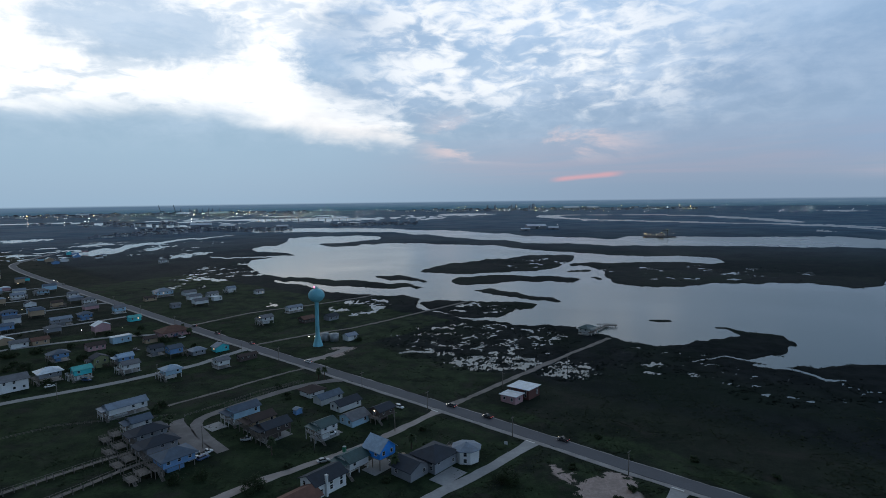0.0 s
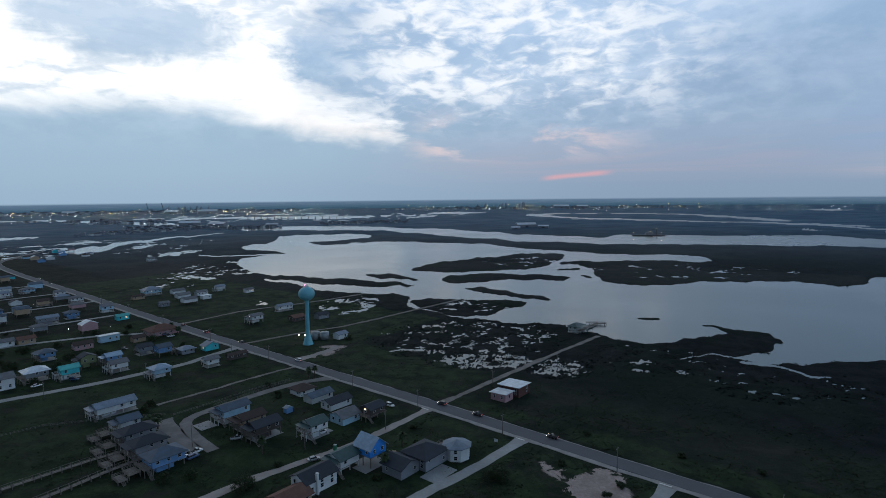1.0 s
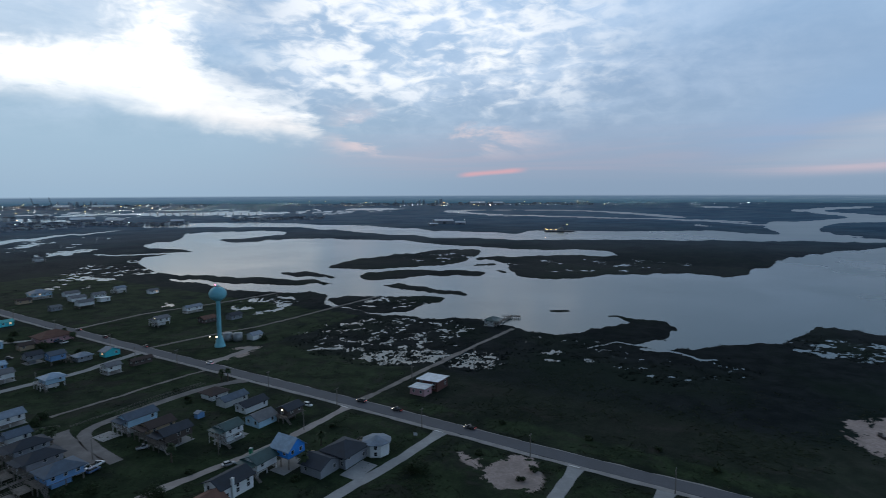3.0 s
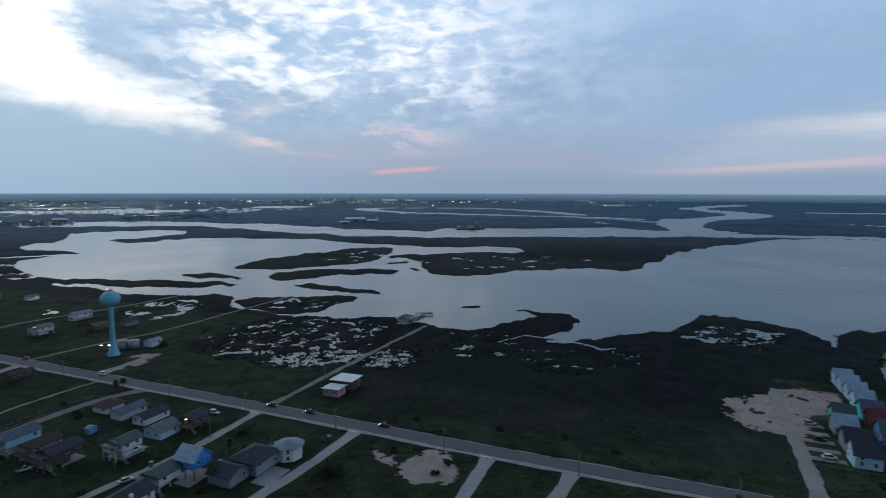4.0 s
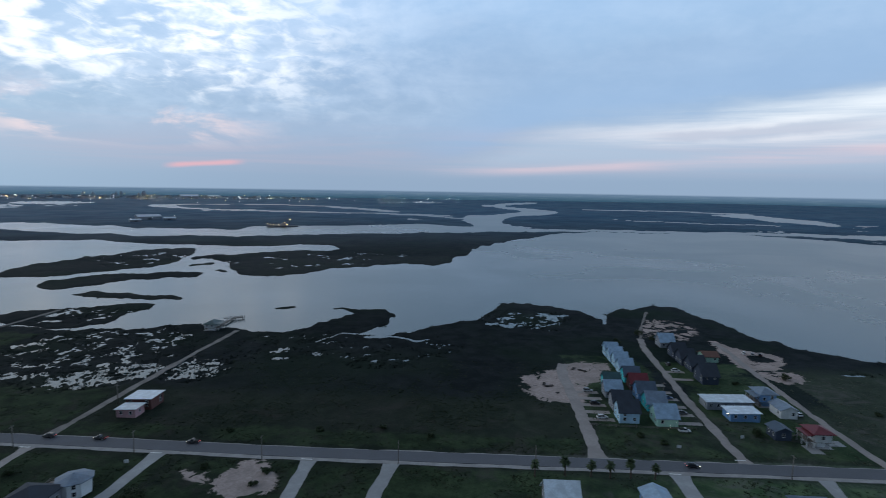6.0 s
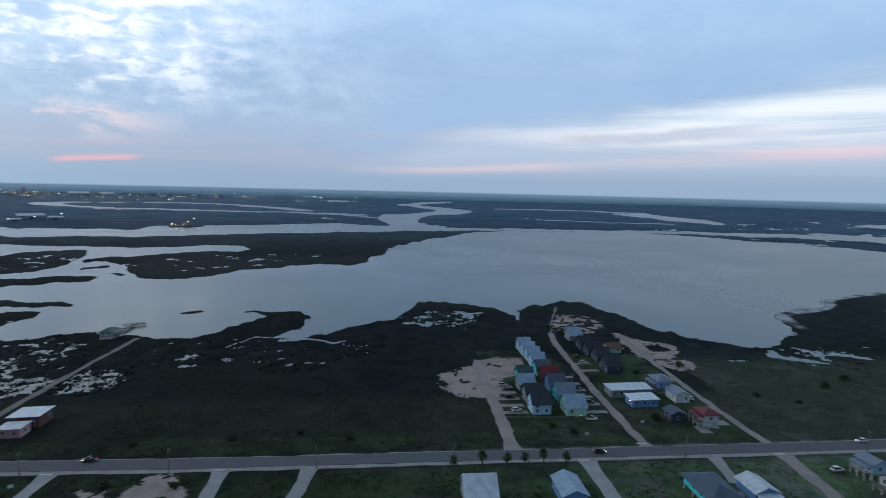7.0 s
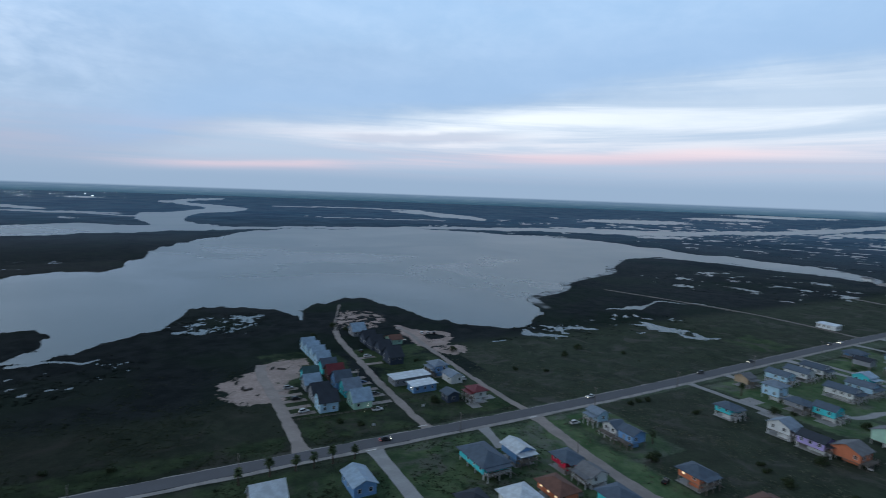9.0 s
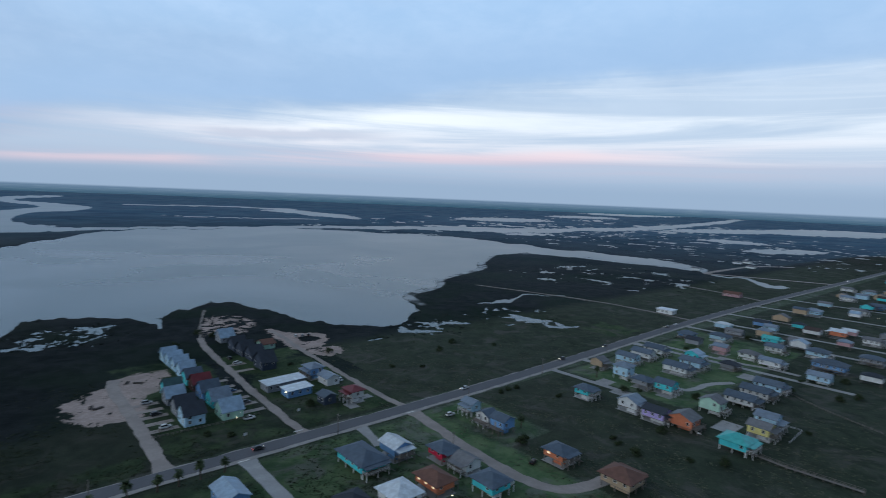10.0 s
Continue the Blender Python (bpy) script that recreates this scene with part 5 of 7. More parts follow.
house(222.8, -22.5, 7.7, 12, "gable_v", 0.6, 3.4, "BLUEMETAL", "BLUEWALL", "-")
house(193.1, -23.2, 9.7, 13.8, "steep_u", 0.5, 2.9, "WHITEMETAL", "GREYWALL", "-")
house(335.1, -15.7, 5.6, 6.9, "gable_v", 2.6, 3.4, "BLUEGREY", "PALEBLUE", "-u")
house(333.3, -27.7, 6, 7.7, "gable_u", 2, 2.7, "NAVY", "PALE", "-u")
house(333.0, -37.1, 6.9, 7.7, "gable_v", 2.6, 3.4, "NAVY", "BLUEWALL", "-u")
house(330.4, -68.9, 7.7, 8.6, "hip", 2.6, 2.8, "NAVY", "ORANGE", "-v", glow=1)
house(332.7, -94.2, 9.5, 11.2, "hip", 2.4, 3, "RUST", "TAN", "+u")
house(397.9, -34.4, 7.3, 7.7, "hip", 2.8, 2.8, "NAVY", "TEAL", "-v")
house(442.8, -29.2, 7.7, 8.6, "hip", 2.6, 5.4, "BLUEGREY", "PALEBLUE", "-v")
house(437.0, -44.0, 6.9, 8.6, "hip", 2.6, 2.8, "NAVY", "GREYWALL", "-v")
house(440.3, -55.7, 7.7, 9.5, "gable_v", 2.6, 3.2, "NAVY", "TEAL", "-v")
house(401.6, -57.8, 7.7, 9.5, "gable_u", 2.6, 3, "BLUEGREY", "WHITE", "-v")
house(400.0, -71.5, 7.7, 10.3, "gable_v", 2.4, 3, "CHARCOAL", "LAVENDER", "-v")
house(402.7, -83.2, 8.6, 10.3, "gable_u", 2.2, 3.4, "GREY", "ORANGE", "-v")
house(432.7, -82.9, 7.7, 9.5, "gable_u", 2.4, 4, "GREY", "MINT", "-v")
house(398.3, -107.2, 9.5, 10.3, "hip", 2.4, 3, "TURQ", "TEAL", "-v")
house(421.2, -108.4, 7.7, 8.6, "gable_v", 2.4, 3.2, "GREY", "YELLOW", "-v")
house(432.6, -107.3, 7.7, 8.6, "gable_v", 2.6, 4.2, "BLUEGREY", "PALEBLUE", "-v")
house(506.5, -15.0, 8.2, 12.5, "gable_v", 2.2, 3.0, "NAVY", "WHITE", "-v")
house(489.5, -15.5, 8.2, 12.5, "gable_v", 2.2, 3.0, "SLATE", "WHITE", "-v")
house(472.5, -14.5, 7.8, 12.0, "gable_v", 2.2, 3.0, "SLATE", "PALEBLUE", "-v")
house(447.0, -10.5, 6.6, 7.6, "gable_u", 2.4, 3.2, "GREY", "TAN", "-v")
house(514.5, -58.5, 6.6, 7.6, "hip", 1.6, 2.8, "CHARCOAL", "GREYWALL", "-v")
house(583.0, -24.5, 8.0, 11.0, "hip", 2.2, 3.0, "NAVY", "PALEBLUE", "-v")
house(583.0, -62.0, 8.2, 10.5, "gable_v", 2.2, 3.0, "SLATE", "PALE", "-v")
house(596.0, -84.0, 8.6, 12.0, "hip", 2.2, 3.0, "NAVY", "PALEBLUE", "-v")
house(478.0, -43.5, 8.6, 13.8, "gable_v", 2.4, 3, "NAVY", "WHITE", "-v")
house(496.5, -44.0, 8.2, 12.5, "gable_v", 2.4, 3, "SLATE", "PALEBLUE", "-v")
house(514.0, -37.0, 7.7, 8.6, "gable_u", 2.2, 3.4, "BLUEMETAL", "TEAL", "-v")
house(570.8, -6.3, 7.7, 10.3, "hip", 1.5, 3, "NAVY", "BLUEWALL", "-")
house(547.7, -40.3, 6.9, 8.6, "gable_v", 2.5, 3.2, "BLUEGREY", "PINK", "-")
house(548.6, -57.1, 7.7, 9.5, "hip", 2.2, 3, "GREY", "WHITE", "-")
house(543.6, -72.3, 6.9, 12, "gable_v", 1.6, 3, "BLUEGREY", "WHITE", "-")
house(474.1, -88.2, 8.4, 13.5, "gable_v", 2, 2.8, "NAVY", "PALE", "-v")
house(455.4, -87.7, 8.4, 13.5, "gable_v", 2, 2.8, "NAVY", "PALE", "-v")
house(492.0, -88.6, 8.4, 13.5, "gable_v", 2, 2.8, "SLATE", "PALEBLUE", "-v")
house(567.8, -97.9, 10.3, 17.2, "hip", 2, 3.2, "NAVY", "BLUEWALL", "-")
house(533.1, -101.5, 7.7, 11.2, "gable_v", 2, 3, "BLUEGREY", "PALEBLUE", "-")
house(651.3, -37.0, 6.9, 8.6, "gable_v", 2.4, 3, "BLUEGREY", "PALEBLUE", "-")
house(610.4, -50.4, 6.9, 10.3, "gable_v", 1.5, 3, "TURQ", "TEAL", "-")
house(621.0, -64.6, 6.9, 10.3, "gable_v", 1.5, 3, "GREY", "GREYWALL", "-")
house(679.0, -76.2, 7.7, 10.3, "gable_v", 2.6, 3.4, "WHITEMETAL", "ORANGE", "-")
house(766.2, -35.6, 9.5, 12, "hip", 2.6, 3.4, "BLUEGREY", "PALEBLUE", "-")
house(817.7, -59.9, 6.9, 12, "gable_v", 2, 3, "GREY", "WHITE", "-")
house(906.7, -30.7, 7.7, 12, "gable_v", 2, 3, "BLUEGREY", "WHITE", "-")
house(991.0, -34.7, 7.7, 12, "hip", 2, 3, "GREY", "PALEBLUE", "-")
house(871.6, -65.3, 7.7, 12, "gable_v", 2, 3, "NAVY", "BLUEWALL", "-")
house(990.8, -12.0, 7.7, 12, "gable_v", 2, 3, "GREY", "WHITE", "-")
house(673.9, -98.8, 7.7, 10.3, "gable_v", 2, 3, "GREY", "WHITE", "-")
house(608.9, -111.3, 7.7, 12, "hip", 2, 3, "NAVY", "GREYWALL", "-")
house(612.8, -23.7, 6, 12, "gable_v", 1.5, 2.8, "GREY", "GREYWALL", "-")
house(648.2, 49.2, 8.1, 14.4, "shed", 0.6, 3.2, "WHITEMETAL", "WHITE", "-")
house(811.2, 54.5, 8.6, 17.2, "gable_v", 0.6, 3.2, "RUST", "PINK", "-")
house(247.8, 140.3, 7, 8.6, "steep_u", 0.5, 3.9, "BLUEMETAL", "PALEBLUE", "-")
house(247.9, 130.6, 7, 8.6, "steep_u", 0.5, 3.9, "BLUEMETAL", "PALEBLUE", "-")
house(248.2, 120.6, 7, 8.6, "steep_u", 0.5, 3.9, "BLUEMETAL", "PALEBLUE", "-")
house(247.8, 109.0, 7, 8.6, "steep_u", 0.5, 3.9, "BLUEMETAL", "PALEBLUE", "-")
house(234.8, 86.0, 7.6, 8.6, "steep_u", 0.5, 3.5, "GREEN", "TEAL", "-")
house(232.5, 74.6, 7.6, 8.6, "steep_u", 0.5, 3.5, "BLUEMETAL", "GREYWALL", "-")
house(232.5, 59.2, 8.1, 9.2, "steep_u", 0.5, 3.9, "CHARCOAL", "GREYWALL", "-")
house(232.0, 46.7, 8.2, 9.2, "steep_u", 0.5, 4.6, "CHARCOAL", "PALEBLUE", "-")
house(247.2, 96.4, 7.6, 8.6, "steep_u", 0.5, 3.5, "NAVY", "TEAL", "-")
house(247.6, 85.6, 8.1, 8.6, "steep_u", 0.5, 3.5, "DARKRED", "REDBROWN", "-")
house(247.1, 72.2, 8.1, 9.2, "steep_u", 0.5, 3.9, "NAVY", "BLUEWALL", "-")
house(247.8, 60.5, 8.1, 9.2, "steep_u", 0.5, 3.5, "BLUEGREY", "TEAL", "-")
house(247.0, 45.0, 8.6, 9.8, "steep_u", 0.5, 3.5, "BLUEMETAL", "MINT", "-")
house(287.7, 164.1, 8.6, 10.3, "steep_u", 0.5, 3.5, "BLUEMETAL", "GREYWALL", "-")
house(287.5, 142.2, 7.6, 10.3, "steep_u", 0.5, 3.5, "CHARCOAL", "DARKBLUE", "-")
house(287.3, 129.0, 7.6, 10.3, "steep_u", 0.5, 3.9, "CHARCOAL", "DARKBLUE", "-")
house(288.4, 117.7, 7.6, 10.3, "steep_u", 0.5, 3.5, "CHARCOAL", "DARKBLUE", "-")
house(286.7, 99.2, 8.1, 11.5, "steep_u", 0.5, 4.2, "CHARCOAL", "DARKBLUE", "-")
house(303.0, 136.0, 8.0, 9.0, "gable_u", 0.5, 3.0, "RUST", "MINT", "-")
house(281.2, 64.6, 19.8, 8.6, "shed", 0.6, 3.2, "WHITEMETAL", "GREYWALL", "-")
house(282.2, 51.9, 12.2, 7.7, "shed", 0.6, 3, "WHITEMETAL", "BLUEWALL", "-")
house(300.4, 69.6, 6.9, 8.6, "hip", 2.6, 4, "BLUEGREY", "BLUEWALL", "-u")
house(302.9, 57.5, 6.9, 9.5, "gable_v", 0.6, 3.4, "BLUEGREY", "WHITE", "-", glow=1)
house(300.3, 29.1, 6.4, 7.6, "hip", 2.6, 3.6, "DARKRED", "PALE", "-u")
house(288.7, 34.2, 6.2, 6.6, "gable_v", 0.6, 3.4, "NAVY", "DARKBLUE", "-")



def facets(profile, sides):
    bm = lathe(profile, sides)
    for f in bm.faces:
        f.smooth = False
    return bm


def octagon_house(u, v):
    root = new("octagon_house")
    root.matrix_world = pose(*at(u, v), 0.5, 0, 0, ROAD_TURN + 10)
    part("wall", facets([(4.9, -0.3), (4.9, 4.8)], 8), WALL_MATS["WHITE"], root)
    part("roof", facets([(5.7, 4.65), (5.7, 4.85), (0.5, 6.3), (0.4, 6.45)], 8), ROOF_MATS["BLUEGREY"], root, "blue-grey metal roof of many facets")
    for storey in (1.4, 3.7):
        for k in range(8):
            if k % 2 == 0:
                m = pose(0, 0, 0, 0, 0, 45 * k + 22.5 - 90) @ Matrix.Translation((0, 4.9 * math.cos(math.pi / 8) + 0.01, storey))
                win = child("window", FRAME, root, m)
                child("pane", PANE, win, Matrix.Identity(4))
    part("deck", boxes((-8.3, -4.7, -2.6, 2.2, 2.7, 2.82)), TIMBER, root, "dark timber deck")
    part("railing", rails(-8.2, -4.9, -2.5, 2.1, 2.82, "+x"), TIMBER, root)
    part("stairs", stairs(-6.8, -2.6, 0, -1, 2.7), TIMBER, root)
    for x, y in ((-8.1, -2.4), (-8.1, 2.0), (-6.4, -2.4), (-6.4, 2.0)):
        child("post", POST, root, Matrix.Translation((x, y, -0.3)) @ Matrix.Diagonal((0.7, 0.7, 3.0, 1)))
    return tagged(root, "white eight-sided beach house with a blue-grey faceted roof", "house", "beach houses")


octagon_house(41.0, -26.2)
chimney = new("chimney")
part("stack", boxes((-0.45, 0.45, -0.35, 0.35, -0.3, 7.0)), WALL_MATS["WHITE"], chimney)
part("cap", boxes((-0.55, 0.55, -0.45, 0.45, 7.0, 7.15)), TRIM, chimney)
chimney.matrix_world = pose(*at(22.2, -74.5), 0.5, 0, 0, ROAD_TURN)
tagged(chimney, "tall white chimney at the side of a house", "chimney")


# plain houses far along the road
def far_house(u, v, a, b, kind, lift, tall, roof, wall, group="far houses along the beach road", turn=0.0, place=None):
    root = new("beach_house")
    root.matrix_world = pose(*(place or at(u, v)), 0.5, 0, 0, ROAD_TURN + turn)
    bm, rise = roof_mesh(kind, a, b, lift + tall, 0.5)
    part("roof", bm, ROOF_MATS[roof], root)
    part("wall", wall_mesh(kind, a, b, lift - 0.25 if lift > 1 else -0.4, lift + tall, rise), WALL_MATS[wall], root)
    if lift > 1:
        for x in (-a / 2 + 0.3, a / 2 - 0.3):
            for y in (-b / 2 + 0.3, b / 2 - 0.3):
                child("post", POST, root, Matrix.Translation((x, y, -0.3)) @ Matrix.Diagonal((1.3, 1.3, lift + 0.1, 1)))
    stand = "on pilings" if lift > 1 else "near the ground"
    return tagged(root, f"{WALLS[wall][0]} house {stand}, {ROOFS[roof][0]} roof", "house", group)


def fill_houses(rng, u0, u1, v0, v1, wanted, taken):
    made, tries = 0, 0
    while made < wanted and tries < wanted * 60:
        tries += 1
        u, v = rng.uniform(u0, u1), rng.uniform(v0, v1)
        a, b = rng.uniform(6, 8.5), rng.uniform(7.5, 12)
        if any(abs(u - p) < 10 and abs(v - q) < 15 for p, q in taken):
            continue
        taken.append((u, v))
        far_house(u, v, a, b, rng.choice(("gable_v", "gable_u", "hip")), rng.choice((0.4, 2.4, 2.6)), rng.choice((2.8, 3.0, 4.2)),
                  rng.choice(("GREY", "NAVY", "BLUEGREY", "BROWN", "CHARCOAL", "BLUEMETAL", "WHITEMETAL")),
                  rng.choice(("WHITE", "PALEBLUE", "GREYWALL", "TAN", "BLUEWALL", "WHITE", "TEAL", "PINK")))
        made += 1


TAKEN = [tuple((Vector(o.location[:2]) - START).dot(d) for d in (ALONG, ACROSS)) for o in scene.objects if o.name.startswith("beach_house") and o.parent is None]
RNG = random.Random(21)
fill_houses(RNG, -420, -260, -150, -14, 14, TAKEN)
fill_houses(RNG, -720, -420, -160, -8, 44, TAKEN)
fill_houses(RNG, -1050, -720, -170, 0, 40, TAKEN)
fill_houses(RNG, -1050, -860, 60, 170, 10, TAKEN)
fill_houses(RNG, 520, 760, -150, -8, 18, TAKEN)
fill_houses(RNG, 760, 1300, -170, -6, 40, TAKEN)
for u, v in ((-335, 55), (-362, 62), (-390, 70), (1180, 190), (1210, 185), (1130, 150), (1010, 185)):
    far_house(u, v, 8, 12, "gable_v", 2.2, 2.8, "GREY", "WHITE", "houses on the marsh side")


# ---- the water tower's yard ----
water_tower()
STEEL = material("galvanised_steel", (0.34, 0.36, 0.37), 0.5, metal=0.3, scale=0.4, vary=0.2)
RED_LAMP = lamp_material("red_lamp", (1.0, 0.06, 0.08), 40.0)
for u, v in ((-139.5, 47.5), (-134.0, 51.0)):
    tank = new("storage_tank")
    tank.location = (*at(u, v), 0.5)
    part("shell", lathe([(3.0, -0.2), (3.0, 4.6)], 24), STEEL, tank)
    part("lid", lathe([(3.1, 4.6), (3.1, 4.75), (0.3, 5.3)], 24), STEEL, tank, "shallow conical steel lid")
    tagged(tank, "grey steel water storage tank beside the tower", "storage tank", "tanks by the tower")


# ---- vehicles ----
TYRE = material("tyre_rubber", (0.02, 0.02, 0.02), 0.8)
RIM = material("alloy_rim", (0.4, 0.4, 0.42), 0.35, metal=0.8)
HEAD = lamp_material("head_lamp", (1.0, 0.90, 0.72), 5.0)
HEAD_OFF = material("lamp_glass", (0.5, 0.5, 0.5), 0.2)
TAIL = lamp_material("tail_lamp", (1.0, 0.05, 0.04), 1.2)
TAIL_OFF = material("tail_glass", (0.25, 0.02, 0.02), 0.3)
CAR_PAINT = {k: material("car_paint_" + k, c, 0.28, scale=0.6, vary=0.08, bump=0.02, spec=0.6) for k, c in
             {"white": (0.72, 0.74, 0.75), "black": (0.012, 0.012, 0.014), "silver": (0.40, 0.42, 0.44), "blue": (0.04, 0.10, 0.22), "red": (0.25, 0.02, 0.02), "grey": (0.10, 0.105, 0.115)}.items()}


def slab_loft(sections):
    """A body through cross sections (x, half width, bottom, top)."""
    bm = bmesh.new()
    rows = [[bm.verts.new(p) for p in ((x, -w, lo), (x, -w * 1.02, (lo + hi) / 2), (x, -w * 0.86, hi), (x, w * 0.86, hi), (x, w * 1.02, (lo + hi) / 2), (x, w, lo))] for x, w, lo, hi in sections]
    for a, b in zip(rows, rows[1:]):
        for k in range(6):
            bm.faces.new((a[k], b[k], b[(k + 1) % 6], a[(k + 1) % 6]))
    bm.faces.new(rows[0]), bm.faces.new(rows[-1][::-1])
    bmesh.ops.recalc_face_normals(bm, faces=bm.faces)
    return bm


CARS = {}


def car(u, v, turn, colour, kind="suv", lights=False, ground=0.62):
    key = (colour, kind, lights)
    place = pose(*at(u, v), ground, 0, 0, ROAD_TURN + turn)
    if key in CARS:
        return copy_thing(CARS[key], place)
    root = new("pickup_truck" if kind == "pickup" else "car")
    tall = {"suv": 1.75, "sedan": 1.45, "pickup": 1.8}[kind]
    waist = tall * 0.58
    nose = waist - 0.12
    part("body", slab_loft([(-2.35, 0.74, 0.42, waist - 0.08), (-2.2, 0.88, 0.32, waist), (-0.9, 0.92, 0.28, waist + 0.02), (1.0, 0.92, 0.28, waist), (1.9, 0.88, 0.3, nose), (2.35, 0.72, 0.4, nose - 0.18)]), CAR_PAINT[colour], root)
    x0, x1 = {"suv": (-2.1, 1.15), "sedan": (-1.55, 1.1), "pickup": (-0.5, 1.2)}[kind]
    part("cabin_glass", slab_loft([(x0, 0.80, waist - 0.02, waist + 0.04), (x0 + 0.35, 0.76, waist - 0.02, tall - 0.07), (x1 - 0.75, 0.74, waist - 0.02, tall - 0.07), (x1, 0.80, waist - 0.02, waist + 0.02)]), GLASS, root, "dark window glass")
    part("roof", slab_loft([(x0 + 0.3, 0.70, tall - 0.1, tall - 0.04), (x0 + 0.6, 0.72, tall - 0.1, tall), (x1 - 0.95, 0.72, tall - 0.1, tall), (x1 - 0.72, 0.68, tall - 0.1, tall - 0.06)]), CAR_PAINT[colour], root)
    if kind == "pickup":
        part("cargo_bed", boxes((-2.2, -0.65, -0.72, 0.72, waist + 0.03, waist + 0.06)), TYRE, root, "dark open cargo bed")
    for x in (-1.45, 1.45):
        for y in (-0.86, 0.86):
            wheel = part("wheel", lathe([(0.2, -0.11), (0.34, -0.1), (0.34, 0.1), (0.2, 0.11)], 14), TYRE, root)
            wheel.matrix_local = pose(x, y, 0.34, 90, 0, 0)
            rim = part("rim", lathe([(0.2, -0.115), (0.2, 0.115), (0.05, 0.12)], 10), RIM, wheel)
            rim.matrix_local = Matrix.Identity(4)
    for y in (-0.58, 0.58):
        part("headlight", boxes((2.2, 2.36, y - 0.16, y + 0.16, nose - 0.3, nose - 0.16)), HEAD if lights else HEAD_OFF, root)
        part("tail_light", boxes((-2.38, -2.26, y - 0.14, y + 0.14, waist - 0.28, waist - 0.1)), TAIL if lights else TAIL_OFF, root)
    root.matrix_world = place
    CARS[key] = root
    name = {"suv": "station wagon", "sedan": "sedan", "pickup": "pickup truck"}[kind]
    state = "with its lamps lit, on the road" if lights else "parked beside the houses"
    return tagged(root, f"{colour} {name} {state}", "car", "vehicles")


for u, v, turn, colour, kind in ((24.7, 9.0, 180, "black", "pickup"), (4.5, 9.0, 180, "black", "suv"), (61, 9.0, 180, "black", "pickup"), (-105, 9.4, 180, "white", "suv"),
                                 (-170, 11, 180, "black", "sedan"), (-215, 9.6, 180, "grey", "suv"), (-252, 10.6, 180, "black", "suv"), (355, 9.6, 180, "white", "sedan"),
                                 (442, 13, 180, "black", "suv"), (493, 15.5, 180, "black", "sedan"), (244, 6.0, 0, "black", "suv"), (590, 19.5, 180, "grey", "suv"),
                                 (605, 19.5, 180, "white", "sedan"), (-640, 17.5, 0, "white", "suv"), (-628, 17.5, 0, "grey", "suv"), (-590, 15.3, 0, "grey", "suv"), (1119, 16.5, 180, "white", "suv")):
    car(u, v, turn, colour, kind, True, 0.665)
for u, v, turn, colour, kind in ((-36.4, -90.6, 100, "white", "suv"), (-37.2, -84.9, 100, "white", "pickup"), (-34.0, -87.9, 100, "blue", "suv"), (-40.2, -88.6, 100, "silver", "suv"),
                                 (-36.1, -69.3, 60, "silver", "pickup"), (-13.9, -44.6, 85, "white", "suv"), (-13, -7, 0, "white", "suv"), (-174.8, -100.7, 90, "white", "sedan"),
                                 (2.2, -61, 70, "silver", "sedan"), (-178, -86, 40, "silver", "sedan"), (-171, -85, 40, "blue", "suv"), (-254, -3, 90, "white", "pickup"),
                                 (-248, -9.7, 90, "white", "suv"), (-232, -11, 90, "blue", "suv"), (-228, -11, 90, "black", "suv"), (-224, -11, 90, "white", "pickup"),
                                 (221.7, 46.3, 10, "white", "suv"), (252.2, 35.5, 0, "white", "pickup"), (276.3, 112.8, 0, "white", "suv"), (309.5, 57, 80, "white", "sedan"),
                                 (325.7, -12, 0, "white", "suv"), (258, 54, 0, "grey", "suv"), (222, 62, 0, "black", "suv"), (222, 78, 0, "silver", "suv"), (258, 72, 0, "blue", "sedan"),
                                 (276, 124, 90, "black", "suv"), (321, -64, 20, "black", "pickup"), (402, -90, 30, "white", "pickup"), (-205, -40, 20, "white", "suv"), (-215, -44, 20, "grey", "sedan"),
                                 (330, 150, 70, "white", "suv"), (334, 148, 70, "silver", "suv"), (338, 147, 70, "black", "suv")):
    car(u, v, turn, colour, kind)


# ---- trees and shrubs ----
BARK = material("palm_bark", (0.11, 0.085, 0.065), 0.9, scale=2.0, grain=14.0, vary=0.3)
FROND = material("palm_leaf", (0.045, 0.070, 0.030), 0.7, scale=1.0, grain=8.0, vary=0.35)
LEAVES = material("shrub_leaf", (0.035, 0.055, 0.022), 0.8, scale=0.8, grain=6.0, vary=0.4)


